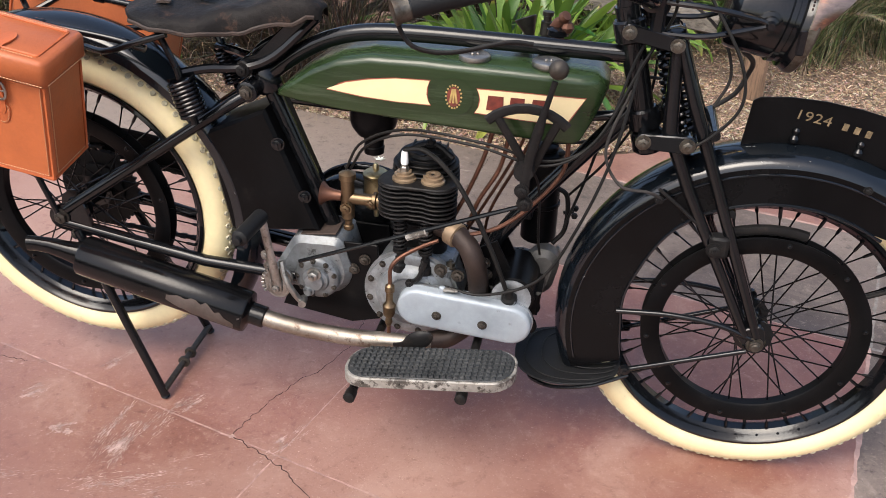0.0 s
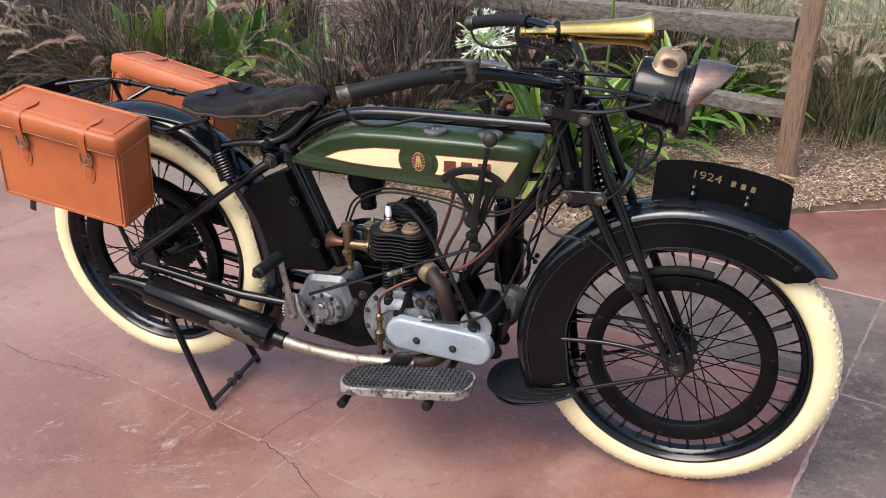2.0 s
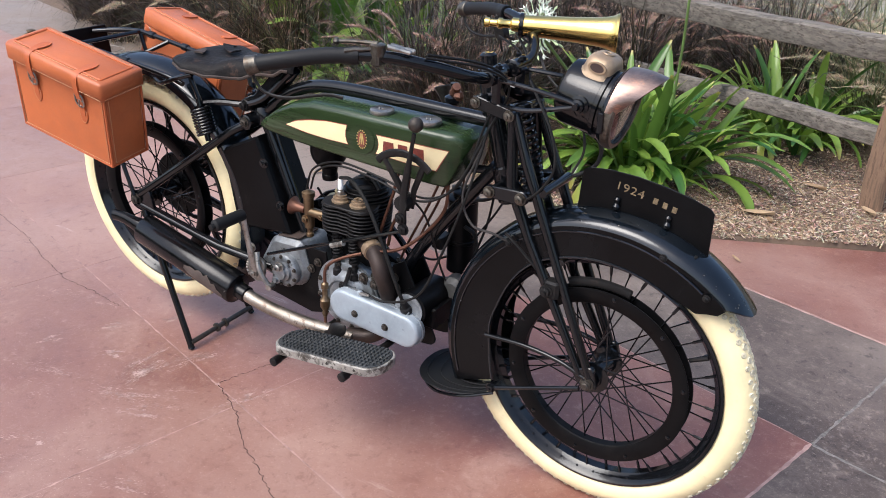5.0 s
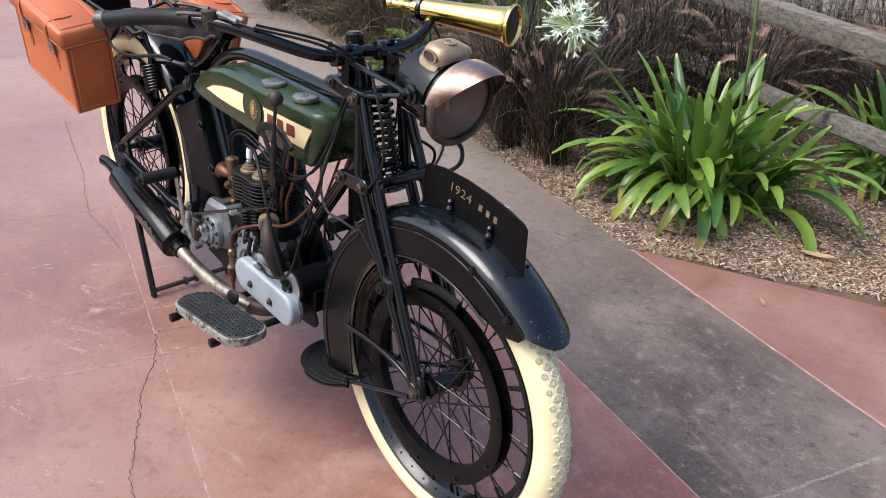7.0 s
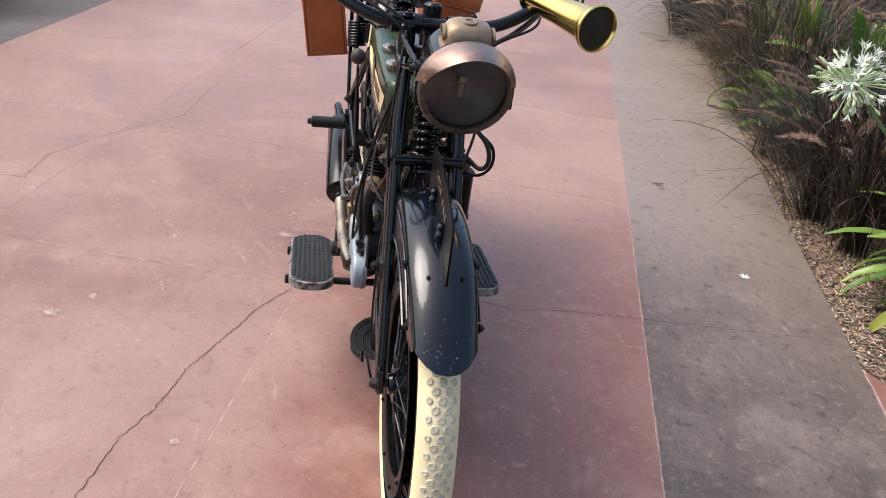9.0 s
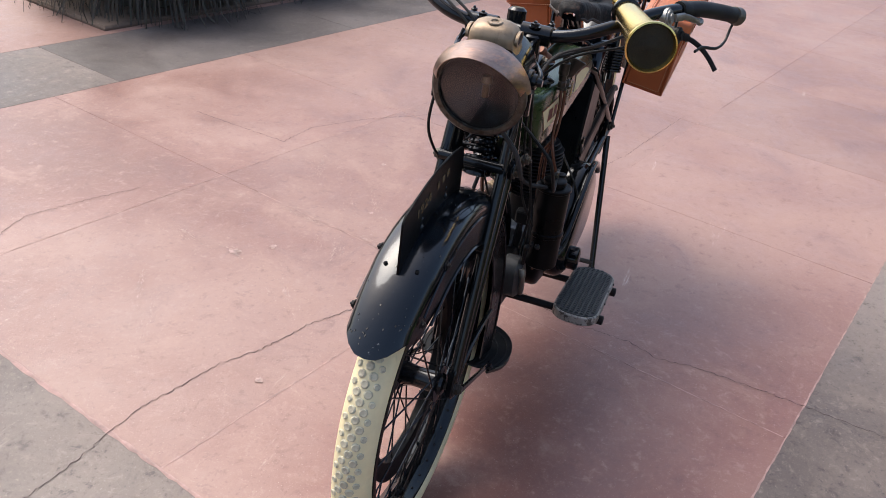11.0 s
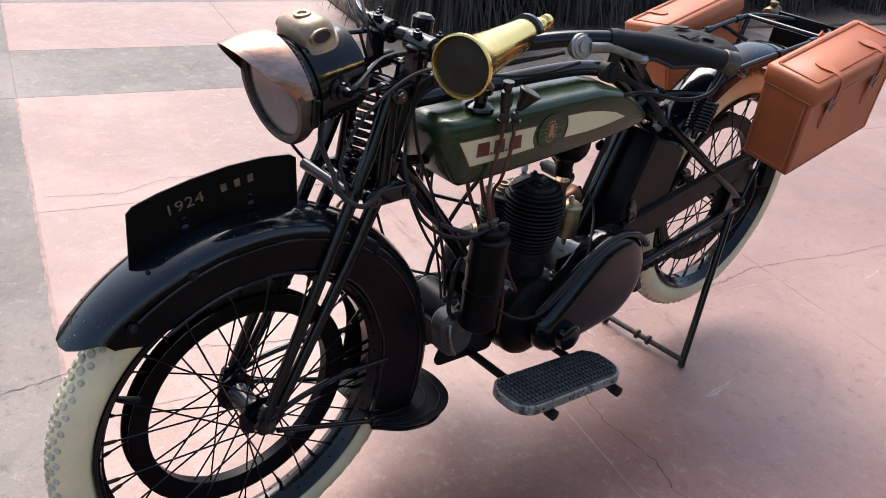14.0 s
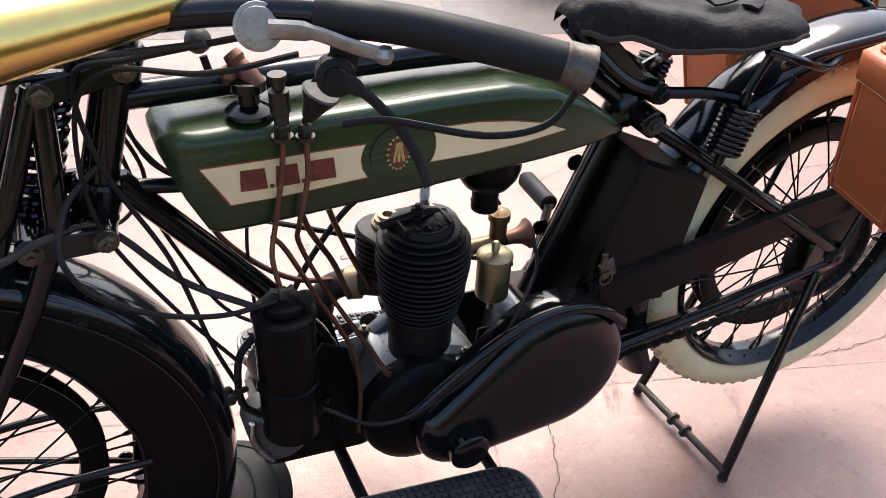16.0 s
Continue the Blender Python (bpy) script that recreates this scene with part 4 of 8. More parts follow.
part("spring_cup", Shape().lathe([(-0.005, 0.02), (0.0, 0.03), (0.012, 0.03), (0.016, 0.022)], (0.446, 0, 0.888), (0.27, 0, -0.96), 18), BLACK, fork)
cups = Shape().lathe([(-0.012, 0.02), (0.0, 0.029), (0.01, 0.03), (0.014, 0.022)], (0.498, 0, 0.706), (0.27, 0, -0.96), 18)
part("spring_cup", cups, BLACK, fork)
brake = Shape().tube([FRONT + Vector((math.cos(radians(a)) * 0.219, -0.021, math.sin(radians(a)) * 0.219)) for a in (76, 82, 88, 94, 100, 106, 112)], 0.011, 8, flat=0.7)
brake.box((0.588, -0.062, 0.532), (0.035, 0.03, 0.04), 0.006)
brake.bolt((0.58, -0.078, 0.53), (0, -1, 0), 0.011, 0.01)
part("brake_block", brake, IRON, fork)
part("brake_rod", Shape().tube([(0.586, -0.066, 0.535), (0.51, -0.066, 0.60), (0.47, -0.066, 0.63)], 0.003, 8), IRON, fork)

# ---- handlebar ----
bars = new("handlebar")
bars.parent = bike
tagged(bars, "swept-back black handlebar with levers and grips")
for s in (-1, 1):
    pts = spline([(0.398, 0, 0.952), (0.412, s * 0.06, 0.952), (0.408, s * 0.125, 0.964), (0.372, s * 0.19, 0.988), (0.31, s * 0.243, 1.007), (0.235, s * 0.292, 1.012), (0.16, s * 0.338, 1.004), (0.09, s * 0.376, 0.989)], 7)
    part("bar", Shape().tube(pts, 0.0118, 14), BLACK, bars)
    gp = spline([(0.255, s * 0.28, 1.011), (0.2, s * 0.314, 1.009), (0.145, s * 0.346, 1.0), (0.092, s * 0.375, 0.989)], 6)
    gr = [0.0165, 0.0175] + [0.0155] * (len(gp) - 2)
    part("grip", Shape().tube(gp, gr, 16), RUBBER, bars, "black rubber grip")
    e = Vector((0.088, s * 0.377, 0.988))
    ax = Vector((-0.85, s * 0.42, -0.24)).normalized()
    fer = Shape().lathe([(-0.006, 0.0155), (-0.004, 0.0172), (0.009, 0.0176), (0.014, 0.019), (0.017, 0.019), (0.018, 0.016), (0.015, 0.008)], e, ax, 20)
    part("bar_end", fer, GRIMY, bars, "worn metal bar end")
    lv = Shape().tube(spline([e + ax * 0.012, e + Vector((-0.006, 0, -0.03)), e + Vector((0.014, -s * 0.004, -0.052)), e + Vector((0.06, -s * 0.016, -0.058)), e + Vector((0.13, -s * 0.04, -0.045)), e + Vector((0.165, -s * 0.05, -0.047))], 5), 0.0034, 10, flat=0.8)
    part("inverted_lever", lv, IRON, bars)
clampS = Shape()
clampS.lathe([(-0.03, 0.016), (-0.028, 0.019), (0.028, 0.019), (0.03, 0.016)], (0.412, 0.052, 0.953), (0, 1, 0), 14)
clampS.lathe([(-0.03, 0.016), (-0.028, 0.019), (0.028, 0.019), (0.03, 0.016)], (0.412, -0.052, 0.953), (0, 1, 0), 14)
clampS.lathe([(0, 0.018), (0.06, 0.018), (0.065, 0.012)], (0.376, 0, 0.92), (-0.1, 0, 1), 16)
for s in (-1, 1):
    clampS.box((0.425, s * 0.05, 0.925), (0.022, 0.03, 0.06), 0.005)
    clampS.bolt((0.424, s * 0.05, 0.968), (0, 0, 1), 0.008, 0.008)
    clampS.bolt((0.40, s * 0.075, 0.965), (0, 0, 1), 0.006, 0.01)
part("clamp", clampS, BLACK, bars)
# right: twin air and throttle levers
tl = Shape().lathe([(-0.012, 0.012), (-0.01, 0.015), (0.01, 0.015), (0.012, 0.012)], (0.285, -0.262, 1.022), (0, 0, 1), 16)
tl.tube(spline([(0.285, -0.262, 1.034), (0.24, -0.278, 1.035), (0.215, -0.290, 1.034)], 4), 0.004, 8)
tl.ball((0.212, -0.292, 1.034), 0.0075, 8)
tl.tube(spline([(0.288, -0.262, 1.024), (0.255, -0.292, 1.024), (0.24, -0.304, 1.022)], 4), 0.004, 8)
tl.box((0.285, -0.262, 1.009), (0.02, 0.028, 0.03), 0.004)
part("throttle_lever", tl, GRIMY, bars)
adj = Shape()
for k in range(2):
    adj.lathe([(0, 0.003), (0.002, 0.0048), (0.02, 0.0048), (0.022, 0.0035), (0.03, 0.0035), (0.03, 0.0048), (0.046, 0.0048), (0.048, 0.003)], (0.30, -0.242 - 0.012 * k, 1.03), (0.9, 0.35, -0.2), 8)
part("cable_adjuster", adj, STEEL, bars)
# left: silver lever and its pivot, and a curved lever that hangs down
ll = Shape().lathe([(-0.01, 0.016), (-0.008, 0.019), (0.004, 0.019), (0.0045, 0.016), (0.007, 0.0155), (0.0075, 0.009), (0.011, 0.009)], (0.297, 0.265, 1.001), (0.25, 0.95, 0.2), 20)
ll.tube(spline([(0.292, 0.279, 1.003), (0.264, 0.295, 1.003), (0.239, 0.310, 0.995), (0.216, 0.320, 0.989)], 5), [0.008] * 5 + [0.006] * 10 + [0.006], 8, flat=0.6)
ll.ball((0.216, 0.320, 0.989), 0.008, 8)
part("left_hand_lever", ll, STEEL, bars, "worn steel hand lever")
hl = Shape().tube(spline([(0.252, 0.282, 0.963), (0.238, 0.298, 0.961), (0.224, 0.318, 0.952), (0.211, 0.338, 0.937), (0.202, 0.356, 0.918), (0.198, 0.371, 0.899)], 5), [0.0075] * 8 + [0.005] * 18, 8, flat=0.6)
hl.lathe([(-0.009, 0.016), (0.009, 0.016), (0.011, 0.01), (0.015, 0.009)], (0.243, 0.283, 0.962), (0.25, 0.95, 0.1), 16)
hl.prism([(0.262, 0.957), (0.228, 0.951), (0.219, 0.98), (0.226, 1.004), (0.242, 1.004), (0.246, 0.98)], 0.277, 0.282, xz, 0.002)
part("curved_lever", hl, IRON, bars)

# ---- fuel tank ----


def straight_table(table):
    def f(a):
        for (a0, v0), (a1, v1) in zip(table, table[1:]):
            if a <= a1:
                return v0 + (v1 - v0) * max(0, (a - a0) / (a1 - a0))
        return table[-1][1]
    return f


def tank_at(x):
    """Bottom, top and half width of the tank at x."""
    top = straight_table([(-0.225, 0.739), (-0.2, 0.76), (-0.16, 0.788), (-0.11, 0.811), (-0.05, 0.823), (0.05, 0.825), (0.2, 0.822), (0.345, 0.817), (0.362, 0.803)])(x)
    bot = straight_table([(-0.225, 0.728), (-0.1, 0.717), (0.1, 0.707), (0.29, 0.696), (0.32, 0.696), (0.345, 0.745), (0.362, 0.79)])(x)
    half = straight_table([(-0.225, 0.060), (-0.215, 0.067), (-0.19, 0.073), (-0.15, 0.076), (-0.08, 0.078), (0.1, 0.08), (0.25, 0.077), (0.325, 0.072), (0.348, 0.062), (0.362, 0.036)])(x)
    return bot, top, half


def tank_ring(x):
    b, t, w = tank_at(x)
    h = t - b
    r, rb = min(0.017, h * 0.45, w * 0.8), min(0.008, h * 0.3, w * 0.5)
    pts = []
    for a in range(0, 91, 15):
        pts.append((w - r + r * math.sin(radians(a)), t - r * 0.9 + r * 0.9 * math.cos(radians(a))))
    for a in range(0, 91, 30):
        pts.append((w - rb + rb * math.cos(radians(a)), b + rb - rb * math.sin(radians(a))))
    loop = pts + [(-y, z) for y, z in reversed(pts)]
    return [Vector((x, y, z)) for y, z in loop]


tank = part("fuel_tank", Shape().rings([tank_ring(-0.225 + 0.587 * i / 60) for i in range(61)]), TANK_GREEN, bike, "dark green flat tank with cream panels", 55)
# cream panels with a thin red line, let onto both sides
rear_panel = [(-0.126, 0.757), (-0.09, 0.772), (-0.05, 0.781), (0.0, 0.788), (0.06, 0.790), (0.056, 0.778), (0.055, 0.765), (0.058, 0.753), (0.062, 0.747), (0.0, 0.7465), (-0.06, 0.7495)]
front_panel = [(0.143, 0.783), (0.23, 0.783), (0.326, 0.781), (0.311, 0.757), (0.297, 0.733), (0.22, 0.736), (0.141, 0.741), (0.147, 0.752), (0.149, 0.764), (0.147, 0.774)]


def on_tank(poly, side, lift, grow=0.0):
    """A flat patch that follows the tank's side."""
    sh = Shape()
    cx, cz = sum(p[0] for p in poly) / len(poly), sum(p[1] for p in poly) / len(poly)
    fine = []
    for (x0, z0), (x1, z1) in zip(poly, poly[1:] + poly[:1]):
        n = max(1, int(abs(x1 - x0) / 0.012))
        fine += [(x0 + (x1 - x0) * i / n, z0 + (z1 - z0) * i / n) for i in range(n)]
    rim, rings = fine, []
    for k in range(7):
        f = k / 6
        rings.append([(cx + (x - cx) * f, cz + (z - cz) * f) for x, z in rim])
    n = len(rim)

    def put(x, z):
        dx, dz = x - cx, z - cz
        l = math.hypot(dx, dz)
        g = grow / l if l > 1e-6 else 0
        x, z = x + dx * 0 + (grow if dx > 0 else -grow) * (1 if l > 0.01 else 0), z + (grow if dz > 0 else -grow) * (1 if l > 0.01 else 0)
        return Vector((x, side * (tank_at(x)[2] + lift), z))
    verts = [put(x, z) for r in rings for x, z in r]
    faces = [(k * n + i, k * n + (i + 1) % n, (k + 1) * n + (i + 1) % n, (k + 1) * n + i) for k in range(6) for i in range(n)]
    return sh.add(verts, faces)


for s in (-1, 1):
    for nm, poly in (("rear_panel", rear_panel), ("front_panel", front_panel)):
        part("panel_line", on_tank(poly, s, 0.0008, 0.0016), LINE_RED, tank)
        part(nm, on_tank(poly, s, 0.0014), TANK_CREAM, tank, "cream painted panel")
    ex, ez = 0.103, 0.766
    part("emblem_ring", on_tank([(ex + 0.034 * math.cos(a), ez + 0.034 * math.sin(a)) for a in (2 * math.pi * i / 24 for i in range(24))], s, 0.002), TANK_GREEN, tank)
    oval = Shape()
    for i in range(18):
        a = 2 * math.pi * i / 18
        oval.ball((ex + 0.0135 * math.cos(a), s * (tank_at(ex)[2] + 0.0022), ez + 0.0205 * math.sin(a)), 0.0019, 6, (1, 0.3, 1))
    part("emblem_border", oval, GOLD, tank)
    part("emblem", on_tank([(ex + 0.0115 * math.cos(a), ez + 0.018 * math.sin(a)) for a in (2 * math.pi * i / 20 for i in range(20))], s, 0.0026), LETTER_RED, tank)
    bars_ = Shape()
    for k in (-1, 0, 1):
        bars_.tube([(ex + k * 0.002, s * (tank_at(ex)[2] + 0.003), ez + 0.014), (ex + k * 0.006, s * (tank_at(ex)[2] + 0.003), ez - 0.011)], 0.0018, 6, flat=0.4)
    part("emblem_motif", bars_, GOLD, tank)
    # maker's letters on the front panel, as plain blocks
    for k, (x0, w) in enumerate(((0.16, 0.030), (0.199, 0.027), (0.236, 0.032))):
        if s > 0:
            x0 = 0.178 + (0.268 - x0 - w)
        block = [(x0, 0.748), (x0 + w, 0.748), (x0 + w * 0.96, 0.774), (x0 + w * 0.08, 0.774)]
        part("letter_block", on_tank(block, s, 0.0022), LETTER_RED, tank)
        if k < 2:
            d = x0 + (w + 0.003 if s < 0 else -0.007)
            part("letter_dot", on_tank([(d, 0.748), (d + 0.005, 0.748), (d + 0.005, 0.753), (d, 0.753)], s, 0.0022), LETTER_RED, tank)
for x in (0.13, 0.256):
    cap = Shape().lathe([(-0.006, 0.02), (0.0, 0.027), (0.004, 0.028), (0.009, 0.027), (0.0105, 0.024), (0.0095, 0.01)], (x, -0.042, 0.8225), (0, 0, 1), 28)
    cap.ball((x - 0.004, -0.045, 0.833), 0.003, 6).ball((x + 0.005, -0.043, 0.833), 0.003, 6)
    part("filler_cap", cap, STEEL, tank, "dull steel filler cap")
# oil pump, drip feed and their pipes on the tank's left shoulder
pump = Shape().lathe([(-0.004, 0.027), (0, 0.026), (0.004, 0.02), (0.008, 0.012), (0.022, 0.012), (0.024, 0.02), (0.034, 0.02), (0.038, 0.012)], (0.262, 0.045, 0.829), (0, 0, 1), 20)
part("oil_pump", pump, BLACK, tank)
pk = Shape().lathe([(-0.02, 0.006), (-0.018, 0.009), (0.0, 0.011), (0.012, 0.008), (0.018, 0.011), (0.026, 0.009)], (0.262, 0.048, 0.872), (0.5, -0.5, 0.7), 14)
pk.ball((0.278, 0.04, 0.868), 0.012, 8)
part("pump_knob", pk, PIPE_COPPER, tank)
feed = Shape().lathe([(-0.014, 0.005), (-0.012, 0.008), (0.0, 0.009), (0.002, 0.011), (0.026, 0.011), (0.028, 0.007), (0.036, 0.007), (0.037, 0.010), (0.044, 0.010)], (0.238, 0.083, 0.838), (0.04, 0.02, 1), 16)
feed.bolt((0.238, 0.084, 0.808), (0, 0, 1), 0.009, 0.018)
part("drip_feed", feed, DULL, tank)
cupS = Shape().lathe([(0, 0.004), (0.006, 0.008), (0.018, 0.012), (0.034, 0.019), (0.038, 0.021), (0.04, 0.019)], (0.212, 0.09, 0.828), (-0.35, 0.25, 0.9), 20)
cupS.bolt((0.214, 0.088, 0.806), (0, 0, 1), 0.008, 0.018)
part("drip_cup", cupS, DULL, tank)
for i, pts in enumerate(([(0.238, 0.084, 0.81), (0.242, 0.088, 0.77), (0.252, 0.087, 0.71), (0.262, 0.098, 0.67), (0.258, 0.11, 0.63), (0.257, 0.112, 0.60)],
                         [(0.214, 0.088, 0.808), (0.214, 0.09, 0.76), (0.226, 0.088, 0.70), (0.222, 0.07, 0.66), (0.19, 0.062, 0.58), (0.13, 0.06, 0.46), (0.10, 0.07, 0.40)],
                         [(0.258, 0.088, 0.69), (0.24, 0.08, 0.66), (0.205, 0.075, 0.58), (0.16, 0.07, 0.48), (0.15, 0.075, 0.40), (0.155, 0.08, 0.33)])):
    part("oil_pipe", Shape().tube(spline(pts, 6), 0.0033, 8), PIPE_COPPER, tank)

# ---- number board over the front mudguard ----
board = new("year_plate")
board.parent = bike
tagged(board, "black plate with the gilt year over the mudguard")
top_line = [(0.604, 0.783), (0.615, 0.79), (0.66, 0.7945), (0.72, 0.7925), (0.78, 0.784), (0.83, 0.773), (0.866, 0.761), (0.875, 0.752)]
low_line = [(FRONT.x + math.cos(radians(a)) * 0.378, FRONT.z + math.sin(radians(a)) * 0.378) for a in (60.5, 66, 72, 78, 84, 90, 96, 101, 104)]
part("plate", Shape().prism(top_line + low_line, -0.0018, 0.0018, xz, 0.0006), MATT_BLACK, board)
for s in (-1, 1):
    txt = bpy.data.curves.new("year", "FONT")
    txt.body, txt.size, txt.extrude = "1924", 0.024, 0.0004
    txt.space_character = 1.08
    txt.align_x, txt.align_y = "CENTER", "CENTER"
    tob = new("year", txt)
    dg = bpy.context.evaluated_depsgraph_get()
    me = bpy.data.meshes.new_from_object(tob.evaluated_get(dg))
    bpy.data.objects.remove(tob)
    me.materials.clear()
    me.materials.append(PLATE_GOLD)
    yr = new("year", me)
    yr.parent = board
    yx = 0.706 if s < 0 else 0.79
    yr.matrix_basis = (pose(yx, -0.0026, 0.762, 90, 0, 0) if s < 0 else pose(yx, 0.0026, 0.748, 90, 0, 180)) @ pose(0, 0, 0, 0, 0, -9 if s < 0 else 12) @ Matrix.Diagonal((1.22, 1.0, 1.0, 1.0))
    for k in range(3):
        x0 = 0.760 + 0.0195 * k if s < 0 else 0.728 - 0.022 * k
        zc = (0.7515 - 0.0045 * k) if s < 0 else (0.7605 + 0.003 * k)
        sh = Shape().box((x0, s * 0.0024, zc), (0.0095, 0.001, 0.0125), 0.0004, pose(0, 0, 0, 0, 10, 0))
        part("letter_block", sh, PLATE_GOLD, board)
for x, z in ((0.683, 0.722), (0.79, 0.709)):
    kn = Shape().lathe([(-0.012, 0.008), (-0.006, 0.009), (0.0, 0.005), (0.003, 0.007), (0.009, 0.0075), (0.013, 0.004)], (x, -0.004, z + 0.008), (0.05, 0, 1), 12)
    part("mounting_nut", kn, BLACK, board)

# ---- head lamp ----
lamp = new("head_lamp")
lamp.parent = bike
tagged(lamp, "black and copper acetylene head lamp")
LC = Vector((0.60, 0.028, 0.921))
LX = Vector((0.975, 0.02, -0.20)).normalized()
body = Shape().lathe([(-0.066, 0.0), (-0.066, 0.03), (-0.063, 0.052), (-0.055, 0.064), (-0.045, 0.067), (0.02, 0.067), (0.022, 0.071), (0.03, 0.071), (0.032, 0.067), (0.04, 0.067), (0.042, 0.074), (0.052, 0.079), (0.056, 0.079), (0.056, 0.072), (0.03, 0.062), (0.0, 0.05), (-0.02, 0.02), (-0.022, 0.0)], LC, LX, 48)
part("body", body, BLACK, lamp)
rimS = Shape().ring([(0.052, 0.079), (0.058, 0.0805), (0.066, 0.08), (0.07, 0.076), (0.07, 0.068), (0.064, 0.067), (0.058, 0.072)], LC, LX, 48)
part("rim", rimS, GRIMY, lamp, "worn nickel lamp rim")
part("reflector", Shape().lathe([(0.0, 0.001), (0.004, 0.02), (0.018, 0.04), (0.045, 0.062), (0.054, 0.069)], LC + LX * 0.006, LX, 32, caps=False), LAMP_IN, lamp)
burner = Shape().lathe([(0, 0.006), (0.02, 0.006), (0.024, 0.010), (0.034, 0.008)], LC + LX * 0.02 + Vector((0, 0, -0.028)), (0, 0, 1), 10)
part("burner", burner, OLD_BRASS, lamp)
gl = part("glass", Shape().lathe([(0.060, 0.0), (0.060, 0.07), (0.063, 0.07), (0.066, 0.04), (0.067, 0.0)], LC, LX, 40), GLASS, lamp, "dusty lamp glass")
gl.visible_shadow = False
# copper visor
side, upv = LX.cross(Vector((0, 0, 1))).normalized(), Vector((0, 0, 1))
upv = side.cross(LX)
vis_out, vis_in = [], []
N_ = 24
for i in range(N_ + 1):
    a = radians(8 + 164 * i / N_)
    reach = 0.012 + 0.062 * max(0, math.sin(a)) ** 1.2
    d = side * math.cos(a) + upv * math.sin(a)
    row = []
    for k in range(6):
        f = k / 5
        row.append(LC + LX * 0.052 + (LX + upv * (0.22 * math.sin(a))) * (reach * f) + d * (0.0845 - 0.012 * f * f))
    vis_out.append(row)
vs = Shape()
verts, faces = [], []
for row in vis_out:
    verts += row
for i in range(N_):
    for k in range(5):
        faces.append((i * 6 + k, (i + 1) * 6 + k, (i + 1) * 6 + k + 1, i * 6 + k + 1))
off = len(verts)
mid = LC + LX * 0.07
verts += [p + (mid - p).normalized() * 0.0016 for p in verts]
faces += [tuple(off + j for j in reversed(f)) for f in faces]
for i in range(N_):
    faces.append((i * 6 + 5, (i + 1) * 6 + 5, off + (i + 1) * 6 + 5, off + i * 6 + 5))
vs.add(verts, faces)
part("visor", vs, COPPER, lamp, "worn copper lamp visor")
# chimney
def chimney_loop(h, hx, hy):
    loop = []
    for k in range(28):
        a = 2 * math.pi * k / 28
        cx, cy = (math.copysign(abs(f) ** 0.62, f) for f in (math.cos(a), math.sin(a)))
        # the foot follows the round of the lamp's body
        foot = max(0.0, 0.064 - math.sqrt(max(0.0, 0.067 ** 2 - (hy * cy) ** 2)) - 0.001) if h < 0.004 else 0.0
        loop.append(LC + Vector((-0.002, 0, 0)) + LX * (hx * cx) + side * (hy * cy) + upv * (0.062 + h - foot))
    return loop


part("chimney", Shape().rings([chimney_loop(-0.012, 0.036, 0.045), chimney_loop(0.002, 0.036, 0.045), chimney_loop(0.0025, 0.033, 0.042), chimney_loop(0.01, 0.0315, 0.0415), chimney_loop(0.017, 0.03, 0.0395), chimney_loop(0.024, 0.0265, 0.035), chimney_loop(0.029, 0.02, 0.027), chimney_loop(0.0315, 0.01, 0.013)]), LAMP_TAN, lamp, "domed tan bronze lamp chimney", 50)
for s in (-1, 1):
    vent = Shape().ring([(-0.003, 0.0085), (0.002, 0.0085), (0.002, 0.011), (-0.003, 0.011)], LC + side * (s * 0.042) + upv * 0.0725, side * s, 20)
    hole = Shape().lathe([(0, 0.0085), (0.001, 0.0085)], LC + side * (s * 0.0415) + upv * 0.0725, side * s, 20)
    for shp in (vent, hole):
        for i, p in enumerate(shp.v):
            q = Vector(p) - LC
            shp.v[i] = tuple(LC + q + LX * (q.dot(LX) * 0.7))
    part("vent_rim", vent, LAMP_TAN, lamp)
    # closed dark disc, painted as the shade inside the vent
    part("vent_opening", hole, CRACK, lamp)
knob = Shape().ring([(0, 0.006), (0.0016, 0.007), (0.0016, 0.012), (0, 0.013)], LC + upv * 0.0938, upv, 20)
part("chimney_ring", knob, LAMP_TAN, lamp)
band = Shape()
for i in range(26):
    a = radians(30 + 120 * i / 25)
    band.ball(LC + LX * 0.047 + (side * math.cos(a) + upv * math.sin(a)) * 0.0785, 0.0018, 5)
# dark beads painted as the shade in a row of small holes
part("perforation", band, CRACK, lamp)
for s in (-1, 1):
    boss = Shape().lathe([(-0.004, 0.02), (0.004, 0.02), (0.006, 0.014), (0.012, 0.013), (0.014, 0.008), (0.022, 0.006)], LC + LX * -0.005 + side * (s * 0.066), side * s, 18)
    part("side_boss", boss, BLACK, lamp)
    tip = LC + LX * -0.005 + side * (s * 0.078)
    for z0 in (0.948, 0.898):
        y0 = 0.028 - s * 0.062
        arm = Shape().tube(spline([(0.425, -s * 0.058, z0), (0.5, -s * 0.064, z0 - 0.003 if z0 > 0.93 else z0 + 0.002), tuple(tip + Vector((-0.02, 0, 0.008 if z0 > 0.93 else -0.006))), tuple(tip)], 5), 0.0048, 8)
        part("bracket_arm", arm, BLACK, lamp)
    part("hinge", Shape().box(tuple(LC + LX * 0.05 + side * (s * 0.08) + upv * -0.012), (0.012, 0.007, 0.04), 0.002), BLACK, lamp)
